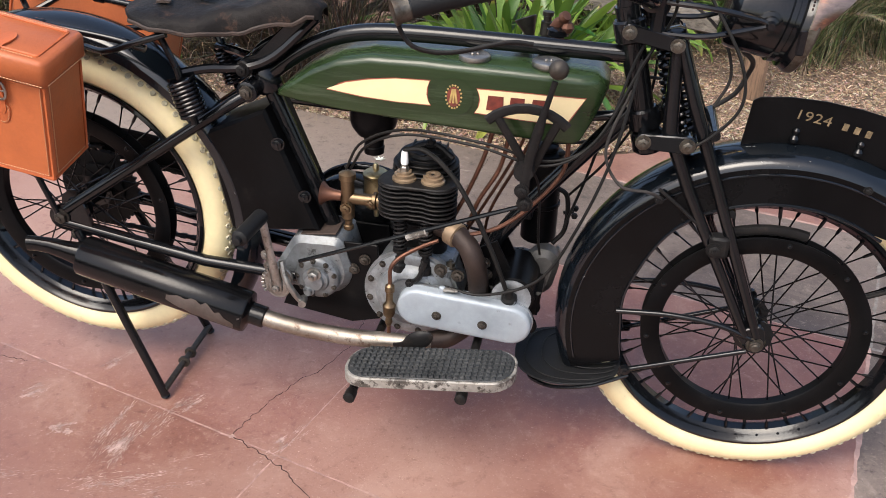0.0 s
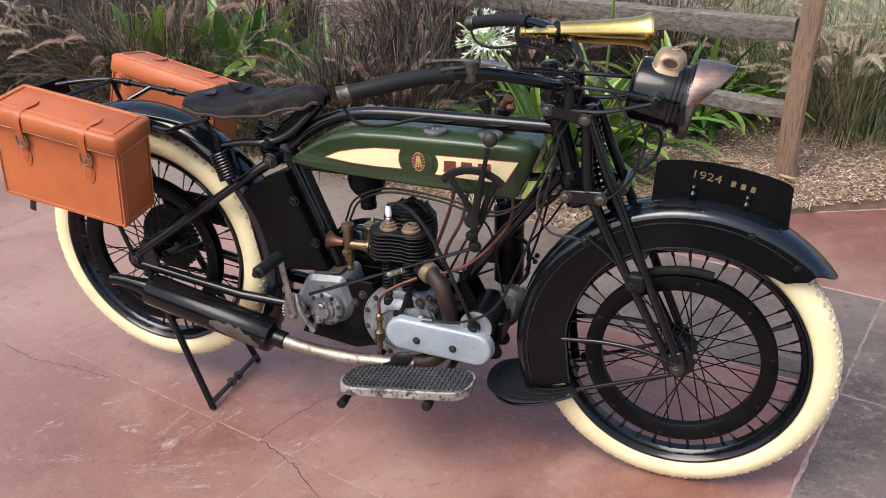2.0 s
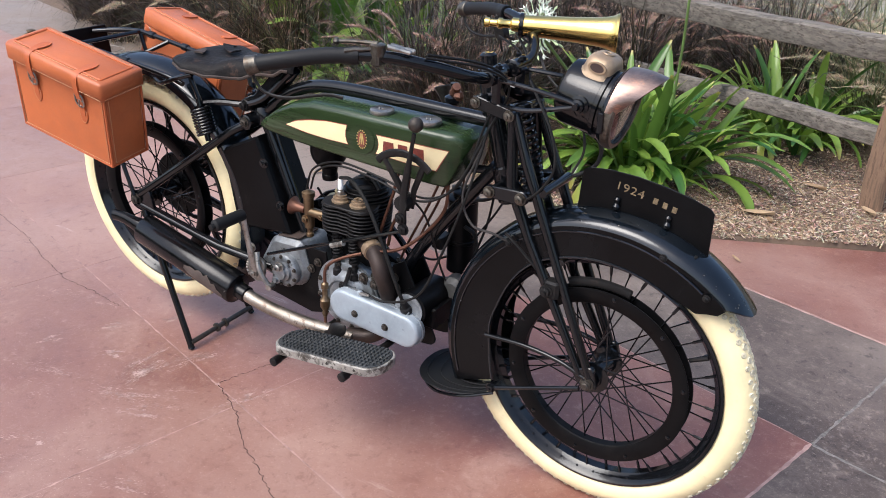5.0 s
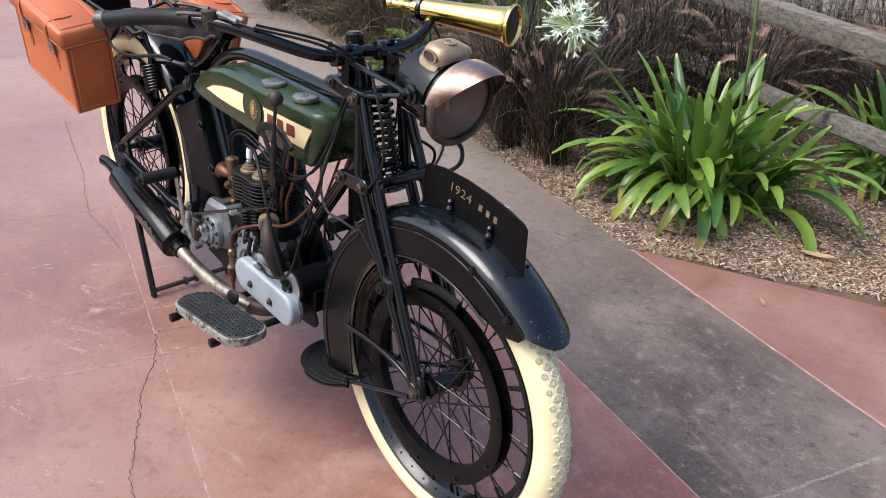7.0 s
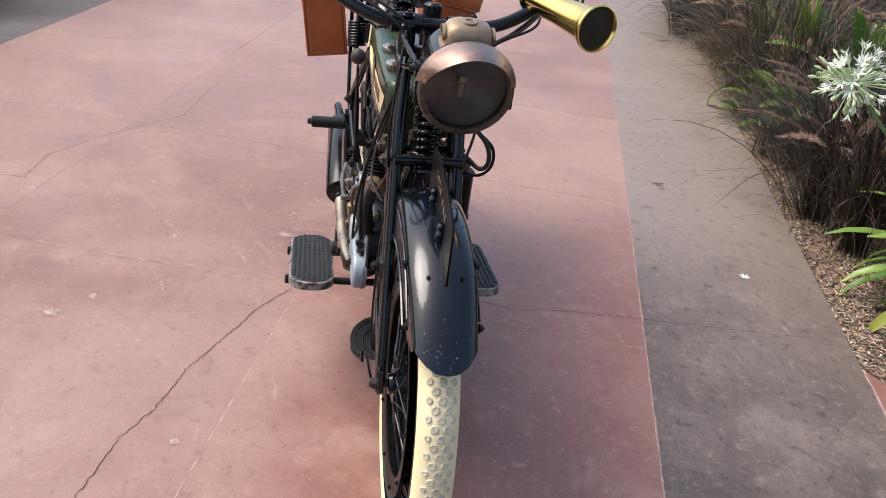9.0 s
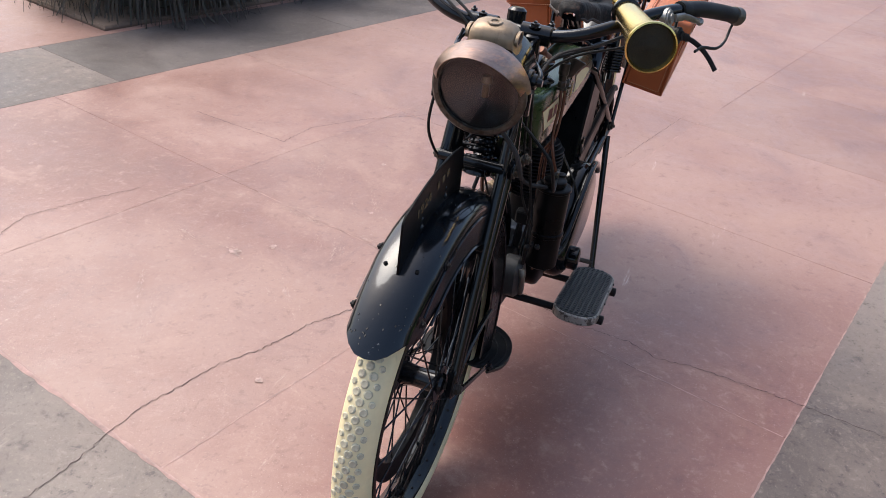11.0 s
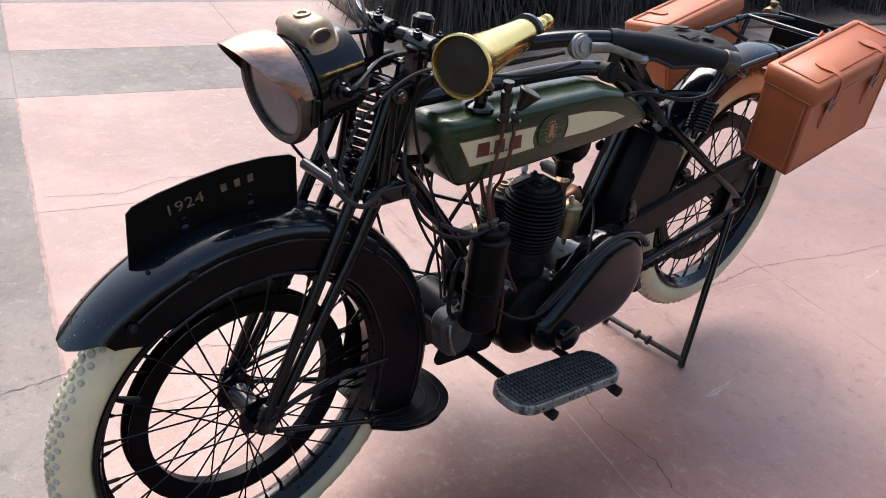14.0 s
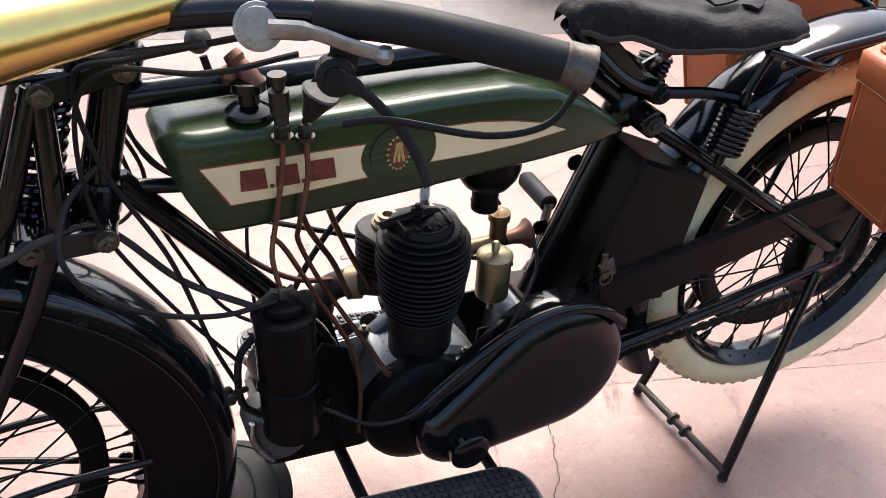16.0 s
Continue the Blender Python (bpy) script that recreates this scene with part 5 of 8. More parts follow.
hose = Shape().tube(spline([tuple(LC + LX * -0.01 + upv * -0.068), (0.60, 0.06, 0.83), (0.60, 0.092, 0.795), (0.585, 0.102, 0.755), (0.54, 0.096, 0.725), (0.49, 0.075, 0.73), (0.43, 0.055, 0.72), (0.36, 0.065, 0.64), (0.285, 0.10, 0.605)], 7), 0.0044, 8)
part("gas_hose", hose, GREY_CABLE, lamp, "grey rubber gas hose")

hose = Shape().tube(spline([(0.425, 0.05, 0.79), (0.46, 0.09, 0.775), (0.475, 0.13, 0.745), (0.455, 0.14, 0.70), (0.40, 0.135, 0.655), (0.33, 0.125, 0.625), (0.265, 0.115, 0.62)], 7), 0.0033, 8)
part("gas_hose", hose, CABLE, lamp, "thin black rubber hose")

# ---- bulb horn ----
horn = new("horn")
horn.parent = bike
tagged(horn, "polished brass trumpet horn")
H0, H1 = Vector((0.262, 0.164, 1.008)), Vector((0.525, 0.265, 1.002))
HX = (H1 - H0).normalized()
part("trumpet", Shape().lathe([(0.085, 0.010), (0.088, 0.0225), (0.14, 0.0245), (0.2, 0.0272), (0.25, 0.031), (0.275, 0.035), (0.286, 0.0385), (0.291, 0.0425), (0.296, 0.0425), (0.297, 0.040), (0.288, 0.035), (0.25, 0.026), (0.1, 0.012)], H0, HX, 40), BRASS, horn)
part("mouthpiece", Shape().lathe([(0, 0.006), (0.002, 0.011), (0.012, 0.011), (0.014, 0.008), (0.03, 0.0085), (0.033, 0.012), (0.04, 0.012), (0.045, 0.009), (0.06, 0.0095), (0.064, 0.015), (0.082, 0.0155), (0.086, 0.01)], H0, HX, 24), BRASS, horn)
part("collar", Shape().lathe([(0.079, 0.02), (0.081, 0.027), (0.089, 0.027), (0.091, 0.022)], H0, HX, 24), BLACK, horn)
part("grille", Shape().lathe([(0.289, 0.0), (0.289, 0.0402), (0.291, 0.0402), (0.2925, 0.012), (0.294, 0.009), (0.2945, 0.0)], H0, HX, 32), MESH, horn)
part("horn_bracket", Shape().tube([H0 + HX * 0.088 + Vector((0, 0, -0.02)), (0.372, 0.18, 0.985)], 0.006, 8).tube([H0 + HX * 0.11 + Vector((0, 0, -0.02)), (0.40, 0.13, 0.965)], 0.004, 8), BLACK, horn)

# ---- engine ----
engine = new("engine")
engine.parent = bike
tagged(engine, "side-valve single-cylinder engine with an oily alloy crankcase")
EX, EY = 0.037, 0.018


def fin_outline(r, chest, grow):
    """Round barrel with the lobes of the valve chest on its right."""
    discs = [(EX, EY, r)]
    if chest:
        discs += [(-0.003, -0.045, 0.038 + grow), (0.072, -0.045, 0.038 + grow), (0.035, -0.038, 0.04 + grow)]
    ox, oy, out = 0.037, -0.012, []
    for k in range(56):
        a = 2 * math.pi * k / 56
        ux, uy = math.cos(a), math.sin(a)
        best = 0.01
        for cx, cy, cr in discs:
            dx, dy = cx - ox, cy - oy
            b = dx * ux + dy * uy
            h = b * b - (dx * dx + dy * dy - cr * cr)
            if h > 0:
                best = max(best, b + math.sqrt(h))
        out.append((ox + ux * best, oy + uy * best))
    return out


for k in range(17):
    z = 0.476 + k * 0.009
    f = k / 16
    r = lerp_table([(0, 0.053), (0.25, 0.061), (0.6, 0.066), (0.8, 0.064), (0.92, 0.053), (1, 0.036)])(f)
    chest = 0.509 < z < 0.577
    part("cooling_fin", Shape().prism(fin_outline(r, chest, 0.001 * (k % 2)), z, z + 0.0036, xy, 0.001), IRON, engine)
core = Shape().lathe([(0.375, 0.055), (0.39, 0.055), (0.392, 0.046), (0.44, 0.046), (0.45, 0.047), (0.6, 0.047), (0.622, 0.038), (0.628, 0.02)], (EX, EY, 0), (0, 0, 1), 32)
core.prism(hull([p for cx in (-0.006, 0.08) for p in circle(cx, -0.044, 0.02, 12)] + circle(EX, 0.0, 0.045, 16)), 0.511, 0.575, xy, 0.002)
part("cylinder_barrel", core, IRON, engine, "black finned iron cylinder")
part("chest_top", Shape().prism(hull([p for cx in (-0.003, 0.072) for p in circle(cx, -0.045, 0.037, 18)] + circle(EX, 0.0, 0.055, 20)), 0.5765, 0.583, xy, 0.002), IRON, engine)
top = Shape()
for k in range(5):
    x = 0.01 + 0.016 * k
    top.box((x, EY + 0.006, 0.62), (0.0035, 0.05 - 0.006 * abs(k - 2), 0.016), 0.001)
top.tube(spline([(0.0, 0.0, 0.616), (0.03, 0.012, 0.63), (0.06, 0.014, 0.63), (0.092, 0.0, 0.614)], 5), 0.006, 8)
top.bolt((0.046, 0.014, 0.63), (0, 0, 1), 0.009, 0.012)
part("head_fin", top, IRON, engine)
for x in (0.009, 0.064):
    part("valve_cap", Shape().lathe([(0, 0.023), (0.004, 0.023), (0.006, 0.019), (0.012, 0.019), (0.013, 0.014), (0.017, 0.014), (0.017, 0.008), (0.008, 0.006)], (x, -0.046, 0.583), (0, 0, 1), 20), LAMP_TAN, engine, "brass valve cap")
plug = Shape().lathe([(0.0, 0.0085), (0.010, 0.0085), (0.012, 0.006), (0.016, 0.006)], (0.009, -0.046, 0.598), (0, 0, 1), 6)
part("spark_plug", plug, STEEL, engine)
part("plug_insulator", Shape().lathe([(0, 0.0068), (0.004, 0.0075), (0.018, 0.0068), (0.026, 0.0052)], (0.009, -0.046, 0.614), (0, 0, 1), 14), PORCELAIN, engine, "white porcelain spark plug insulator")
lead = Shape().lathe([(0, 0.003), (0.006, 0.0045), (0.009, 0.003)], (0.009, -0.046, 0.636), (0, 0, 1), 8)
lead.tube(spline([(0.01, -0.046, 0.643), (0.05, -0.055, 0.648), (0.105, -0.072, 0.612), (0.155, -0.085, 0.54), (0.195, -0.092, 0.46), (0.222, -0.085, 0.385)], 7), 0.0046, 8)
part("ignition_lead", lead, CABLE, engine)
springs = Shape()
for x in (0.004, 0.055):
    springs.coil((x, -0.058, 0.44), (x, -0.058, 0.511), 0.0115, 0.0024, 8, 6)
    springs.rod((x, -0.058, 0.40), (x, -0.058, 0.512), 0.0055, 8)
    springs.lathe([(0, 0.014), (0.004, 0.014), (0.006, 0.009)], (x, -0.058, 0.434), (0, 0, 1), 14)
part("valve_spring", springs, IRON, engine)
cc = Shape().lathe([(-0.05, 0.0), (-0.05, 0.097), (-0.036, 0.097), (-0.03, 0.094), (-0.03, 0.085), (0.0, 0.088), (0.05, 0.088), (0.06, 0.08), (0.062, 0.0)], (0.026, 0, 0.335), (0, 1, 0), 56)
cc.prism(hull(circle(0.026, 0.335, 0.085, 20) + [(-0.035, 0.398), (0.10, 0.398), (0.13, 0.32), (0.10, 0.25)]), -0.03, 0.045, xz, 0.006)
cc.box((0.037, 0.008, 0.392), (0.14, 0.135, 0.024), 0.008)
crankcase = part("crankcase", cc, ALLOY, engine, "oily cast alloy crankcase")
part("crankcase_door", Shape().lathe([(0.0, 0.091), (0.006, 0.09), (0.009, 0.084), (0.010, 0.07), (0.018, 0.062), (0.022, 0.056), (0.023, 0.046), (0.019, 0.042), (0.019, 0.0)], (0.026, -0.05, 0.335), (0, -1, 0), 56), ALLOY, crankcase, "stepped pale alloy crankcase door")
for a in range(0, 360, 30):
    d = Vector((math.cos(radians(a + 12)), 0, math.sin(radians(a + 12))))
    part("crankcase_bolt", Shape().bolt(Vector((0.026, -0.058, 0.335)) + d * 0.085, (0, -1, 0), 0.0052, 0.006), BOLT, crankcase)
for x, z in ((0.087, 0.405), (0.121, 0.397)):
    part("crankcase_bolt", Shape().bolt((x, -0.062, z), (0, -1, 0), 0.010, 0.010), BOLT, crankcase)
for x, y in ((-0.018, 0.06), (0.102, 0.06), (-0.018, -0.04), (0.102, -0.04)):
    part("hold_down_nut", Shape().bolt((x, y, 0.40), (0, 0, 1), 0.009, 0.012), GRIMY, engine)
for x in (0.004, 0.055):
    part("tappet_guide", Shape().lathe([(0.39, 0.014), (0.405, 0.013), (0.408, 0.01), (0.42, 0.009), (0.422, 0.0065), (0.435, 0.0065)], (x, -0.058, 0), (0, 0, 1), 12), IRON, engine)
lifter = Shape().tube(spline([(0.03, -0.072, 0.372), (0.048, -0.082, 0.392), (0.06, -0.08, 0.43)], 4), 0.0055, 8)
lifter.bolt((0.03, -0.074, 0.372), (0, -1, 0), 0.008, 0.008)
part("valve_lifter", lifter, IRON, engine)
# silver drive cover with two screws
def cover_ring(inset, y):
    return [xz(u, v, y) for u, v in hull(circle(0.05, 0.333, 0.042 - inset, 24) + circle(0.232, 0.321, 0.042 - inset, 24))]


cover = part("drive_cover", Shape().rings([cover_ring(0.0, -0.07), cover_ring(0.0, -0.094), cover_ring(0.0012, -0.0985), cover_ring(0.004, -0.1015), cover_ring(0.008, -0.1025), cover_ring(0.02, -0.1028)]), SILVER, engine, "silver painted rounded drive cover", 60)
part("cover_lip", Shape().rings([cover_ring(-0.0022, -0.074), cover_ring(-0.0022, -0.08)]), ALLOY, cover)
for x, z in ((0.089, 0.324), (0.18, 0.317)):
    part("cover_screw", Shape().bolt((x, -0.1025, z), (0, -1, 0), 0.0072, 0.006), BOLT, cover)
part("cover_tab", Shape().box((0.097, -0.09, 0.376), (0.013, 0.01, 0.018), 0.003), SILVER, cover)
part("cable_stop", Shape().tube([(0.10, -0.092, 0.379), (0.128, -0.094, 0.381)], [0.005, 0.0035], 8), STEEL, cover)
peg = Shape().tube(spline([(-0.03, -0.085, 0.225), (0.01, -0.12, 0.25), (0.035, -0.135, 0.268), (0.06, -0.14, 0.285), (0.088, -0.138, 0.302)], 4), [0.008] * 8 + [0.009, 0.013, 0.017, 0.019, 0.02, 0.02, 0.018, 0.014, 0.006], 12, flat=0.4)
part("brake_pedal", peg, IRON, engine)
# magneto ahead of the crankcase
mag = Shape().lathe([(-0.072, 0.038), (-0.07, 0.042), (0.0, 0.042), (0.045, 0.042), (0.05, 0.035)], (0.232, 0, 0.37), (0, 1, 0), 28)
mag.prism(hull([(0.185, 0.315), (0.28, 0.315), (0.285, 0.37), (0.18, 0.37)]), -0.045, 0.045, xz, 0.005)
part("magneto", mag, MATT_BLACK, engine)
part("magneto_cap", Shape().lathe([(0, 0.038), (0.003, 0.039), (0.004, 0.034), (0.005, 0.028), (0.004, 0.026), (0.006, 0.012), (0.016, 0.010), (0.018, 0.006)], (0.229, -0.072, 0.37), (0, -1, 0), 28), ALLOY, engine, "pale magneto end cap")
part("magneto_terminal", Shape().lathe([(0, 0.016), (0.012, 0.015), (0.016, 0.01), (0.03, 0.008), (0.034, 0.005)], (0.226, -0.076, 0.368), (0, -0.5, 0.8), 14), CABLE, engine)
# rounded housing and end clip on the magneto's left
house = Shape().prism(hull(circle(0.278, 0.388, 0.032, 20) + circle(0.262, 0.352, 0.04, 20)), 0.03, 0.082, xz, 0.012)
magneto_end = part("magneto_end", house, STONE_GREY, engine, "dull grey rounded magneto housing")
part("end_clip", Shape().tube(spline([(0.302, 0.083, 0.405), (0.305, 0.088, 0.385), (0.295, 0.088, 0.355), (0.28, 0.084, 0.33)], 5), 0.004, 8, flat=1.6), STEEL, magneto_end)
# oil pump drop and copper pipes on the right
drop = Shape().lathe([(0, 0.004), (0.01, 0.008), (0.02, 0.006), (0.03, 0.012), (0.05, 0.013), (0.058, 0.007), (0.08, 0.007), (0.083, 0.010), (0.095, 0.009), (0.1, 0.004)], (-0.008, -0.1, 0.282), (0.03, 0, 1), 14)
part("oil_sight", drop, OLD_BRASS, engine)
for pts in ([(-0.005, -0.1, 0.38), (-0.004, -0.098, 0.415), (0.012, -0.09, 0.437), (0.045, -0.075, 0.455), (0.08, -0.06, 0.468)],
            [(-0.008, -0.1, 0.284), (-0.004, -0.10, 0.258), (0.03, -0.10, 0.238), (0.08, -0.085, 0.235), (0.13, -0.07, 0.25), (0.16, -0.05, 0.27)],
            [(0.118, -0.07, 0.487), (0.19, -0.06, 0.51), (0.25, -0.05, 0.56), (0.30, -0.04, 0.63), (0.305, -0.035, 0.70)],
            [(0.10, -0.02, 0.50), (0.13, -0.03, 0.57), (0.155, -0.03, 0.64), (0.17, -0.03, 0.70)],
            [(0.13, -0.02, 0.49), (0.15, -0.03, 0.55), (0.185, -0.03, 0.62), (0.20, -0.03, 0.70)]):
    part("copper_pipe", Shape().tube(spline(pts, 6), 0.0042, 8), PIPE_COPPER, engine)
# exhaust
port = Shape().tube(spline([(0.068, -0.035, 0.49), (0.107, -0.056, 0.488), (0.138, -0.074, 0.474), (0.154, -0.08, 0.445), (0.162, -0.07, 0.40), (0.16, -0.05, 0.345), (0.145, -0.05, 0.285), (0.11, -0.07, 0.255), (0.06, -0.095, 0.248)], 7), 0.0205, 16)
exhaust = part("exhaust_pipe", port, EXHAUST, bike, "heat-browned bent exhaust pipe")
part("pipe_clamp", Shape().lathe([(-0.012, 0.021), (-0.01, 0.0245), (0.01, 0.0245), (0.012, 0.021)], (0.11, -0.058, 0.486), (0.8, -0.46, -0.16), 18), LAMP_TAN, exhaust)
tailp = Shape().tube(spline([(0.08, -0.098, 0.249), (0.01, -0.105, 0.250), (-0.08, -0.11, 0.248), (-0.17, -0.113, 0.253), (-0.24, -0.115, 0.264), (-0.28, -0.115, 0.274)], 7), 0.0175, 16)
part("plated_pipe", tailp, NICKEL, exhaust, "dull nickel-plated lower exhaust pipe")
m0, m1 = Vector((-0.262, -0.115, 0.269)), Vector((-0.652, -0.112, 0.358))
mx = (m1 - m0).normalized()
ml = (m1 - m0).length
sil = Shape().lathe([(0, 0.019), (0.002, 0.0225), (0.03, 0.0225), (0.034, 0.026), (0.037, 0.0415), (0.041, 0.0435), (ml - 0.004, 0.0425), (ml - 0.001, 0.0405), (ml, 0.02)], m0, mx, 40)
silencer = part("silencer", sil, SILENCER, exhaust, "chipped black tubular silencer")
# ragged patch near its front where the paint has flaked off
su = mx.cross(Vector((0, 1, 0))).normalized()
sv = mx.cross(su)
BARE = material("bare brown silencer steel", (0.1, 0.08, 0.07), 0.55, 0.5, vary=0.3, scale=30, fine=140, bump=0.1)
flake_rnd = random.Random(9)
flake = Shape()
for i in range(15):
    t = i / 14
    h = 0.052 + 0.145 * t
    mid_ = radians(24 - 26 * t)
    wide = radians(4 + 34 * math.sin(math.pi * min(1, 0.1 + t * 0.85)) * flake_rnd.uniform(0.6, 1.05))
    for q in range(7):
        a = mid_ + wide * (q / 6 * 1.7 - 1)
        flake.v.append(tuple(m0 + mx * h + (sv * math.cos(a) + su * math.sin(a)) * 0.0439))
    if i:
        flake.f += [((i - 1) * 7 + q, (i - 1) * 7 + q + 1, i * 7 + q + 1, i * 7 + q) for q in range(6)]
part("flaked_patch", flake, BARE, silencer, "bare brown patch of flaked paint")
fish = [m1 + mx * t for t in (-0.004, 0.01, 0.04, 0.07, 0.1, 0.118)]
fishS = Shape().tube([f + Vector((0, -0.006 * i * 0.4, -0.004 * max(0, i - 3))) for i, f in enumerate(fish)], [0.026, 0.026, 0.021, 0.018, 0.0165, 0.0165], 14, flat=0.8)
part("tail_pipe", fishS, SILENCER, exhaust)
# carburettor
carb = Shape().lathe([(0.452, 0.007), (0.455, 0.010), (0.462, 0.010), (0.464, 0.007), (0.475, 0.008), (0.48, 0.013), (0.56, 0.013), (0.562, 0.0165), (0.574, 0.0165), (0.576, 0.012), (0.58, 0.005)], (-0.107, -0.032, 0), (0, 0, 1), 20)
carb.lathe([(0, 0.012), (0.05, 0.012), (0.052, 0.017), (0.058, 0.017), (0.06, 0.013), (0.075, 0.013)], (-0.107, -0.032, 0.522), (1, 0, 0), 18)
carburettor = part("carburettor", carb, OLD_BRASS, engine, "tarnished brass carburettor")
part("intake_bell", Shape().lathe([(0, 0.010), (0.015, 0.011), (0.028, 0.014), (0.037, 0.021), (0.040, 0.024), (0.0405, 0.022), (0.034, 0.016), (0.02, 0.009)], (-0.119, -0.032, 0.524), (-1, 0, 0.03), 24), PIPE_COPPER, carburettor, "copper intake trumpet")
part("float_bowl", Shape().lathe([(0.455, 0.005), (0.474, 0.006), (0.477, 0.02), (0.482, 0.0245), (0.542, 0.0245), (0.544, 0.0262), (0.55, 0.0262), (0.555, 0.021), (0.558, 0.006), (0.568, 0.006), (0.572, 0.003)], (-0.068, 0.032, 0), (0, 0, 1), 24), PALE_BRASS, carburettor)
part("carb_nut", Shape().bolt((-0.107, -0.046, 0.505), (0, -1, 0), 0.009, 0.008), OLD_BRASS, carburettor)
part("carb_nut", Shape().bolt((-0.057, -0.046, 0.522), (0, -1, 0), 0.006, 0.006), OLD_BRASS, carburettor)
can_ = Shape().lathe([(0.712, 0.045), (0.68, 0.046), (0.665, 0.042), (0.65, 0.032), (0.642, 0.02), (0.625, 0.018), (0.623, 0.020), (0.61, 0.019), (0.607, 0.012)], (-0.062, 0.0, 0), (0, 0, 1), 28)
part("air_canister", can_, MATT_BLACK, engine)
# oil can on the left of the down tube
oc = Shape().lathe([(0.405, 0.026), (0.409, 0.033), (0.412, 0.0365), (0.486, 0.0365), (0.488, 0.039), (0.495, 0.039), (0.497, 0.0365), (0.594, 0.0365), (0.596, 0.0385), (0.601, 0.0385), (0.603, 0.036), (0.604, 0.023), (0.606, 0.023), (0.608, 0.025), (0.616, 0.025), (0.618, 0.022), (0.619, 0.01)], (0.257, 0.112, 0), (0, 0, 1), 32)
oil_can = part("oil_can", oc, MATT_BLACK, bike, "black cylindrical acetylene generator")
ocb = Shape().tube(spline([(0.285, 0.075, 0.545), (0.31, 0.085, 0.52), (0.312, 0.085, 0.45), (0.29, 0.08, 0.415)], 5), 0.005, 8)
ocb.box((0.232, 0.06, 0.50), (0.03, 0.05, 0.03), 0.004)
ocb.tube([(0.305, 0.095, 0.48), (0.325, 0.10, 0.482)], 0.004, 8).ball((0.328, 0.112, 0.484), 0.007, 8).ball((0.328, 0.09, 0.478), 0.007, 8)
part("clamp_band", ocb, IRON, oil_can)
wing = Shape().lathe([(0.62, 0.006), (0.634, 0.006), (0.636, 0.003)], (0.257, 0.112, 0), (0, 0, 1), 10)
wing.tube([(0.244, 0.112, 0.634), (0.257, 0.112, 0.627), (0.27, 0.112, 0.634)], 0.0035, 8)
part("water_valve", wing, GRIMY, oil_can)
part("filler_cup", Shape().lathe([(0.6, 0.008), (0.612, 0.008), (0.614, 0.011), (0.622, 0.011), (0.623, 0.007)], (0.232, 0.118, 0), (0, 0, 1), 12), IRON, oil_can)
# gearbox
gearbox = new("gearbox")
gearbox.parent = bike
tagged(gearbox, "grey alloy gearbox with a kick-start lever")
GBX, GBZ = -0.163, 0.356
gbp = hull(circle(GBX + 0.01, GBZ + 0.008, 0.056, 24) + circle(-0.195, 0.405, 0.032, 14) + circle(-0.235, 0.345, 0.028, 12) + circle(-0.13, 0.422, 0.018, 10))
part("gearbox_shell", Shape().prism(gbp, -0.062, 0.055, xz, 0.012), ALLOY, gearbox)
end = Shape().lathe([(0, 0.046), (0.012, 0.046), (0.016, 0.043), (0.018, 0.036), (0.018, 0.028), (0.024, 0.026), (0.027, 0.02), (0.033, 0.018), (0.034, 0.0)], (GBX, -0.062, GBZ), (0, -1, 0), 36)
part("gearbox_end", end, ALLOY, gearbox)
part("name_plate", Shape().box((-0.165, -0.012, 0.4415), (0.075, 0.075, 0.004), 0.002, pose(0, 0, 0, 0, -8, 0)), SEAT_EDGE, gearbox, "dark brown cover plate")
gb = Shape()
for k in range(9):
    a = 2 * math.pi * k / 9 + 0.3
    gb.bolt((GBX + 0.039 * math.cos(a), -0.078, GBZ + 0.039 * math.sin(a)), (0, -1, 0), 0.0045, 0.005)
tagged(part("gearbox_screw", gb, BOLT, gearbox), kind="stuff")
part("end_cap", Shape().bolt((GBX + 0.002, -0.092, GBZ + 0.02), (0, -1, 0), 0.0105, 0.016), STEEL, gearbox)
part("oil_boss", Shape().lathe([(0, 0.012), (0.014, 0.012), (0.016, 0.008), (0.022, 0.007)], (GBX - 0.012, -0.08, GBZ - 0.022), (0, -1, 0), 14), ALLOY, gearbox)
qd = Shape().prism(hull(circle(-0.226, 0.364, 0.022, 14) + circle(-0.236, 0.34, 0.026, 14) + circle(-0.256, 0.36, 0.010, 10)), -0.094, -0.104, xz, 0.002)
qd.lathe([(0, 0.02), (0.006, 0.02), (0.008, 0.014), (0.012, 0.013)], (-0.235, -0.103, 0.344), (0, -1, 0), 18)
qd.bolt((-0.235, -0.114, 0.344), (0, -1, 0), 0.009, 0.008)
part("kick_quadrant", qd, STEEL, gearbox)
kick = Shape().tube(spline([(-0.233, -0.112, 0.35), (-0.238, -0.118, 0.41), (-0.246, -0.12, 0.47), (-0.251, -0.12, 0.508)], 4), [0.012, 0.011, 0.0105, 0.010, 0.0095, 0.009, 0.009, 0.009, 0.009, 0.009, 0.009, 0.009, 0.010], 10, flat=0.55)
kick_lever = part("kick_lever", kick, STEEL, gearbox)
part("kick_pedal", Shape().lathe([(0, 0.012), (0.003, 0.0155), (0.09, 0.0155), (0.093, 0.012), (0.094, 0.008), (0.103, 0.008), (0.104, 0.005)], (-0.251, -0.118, 0.507), (-0.08, -1, -0.03), 16), RUBBER, kick_lever, "ribbed black rubber kick pedal")
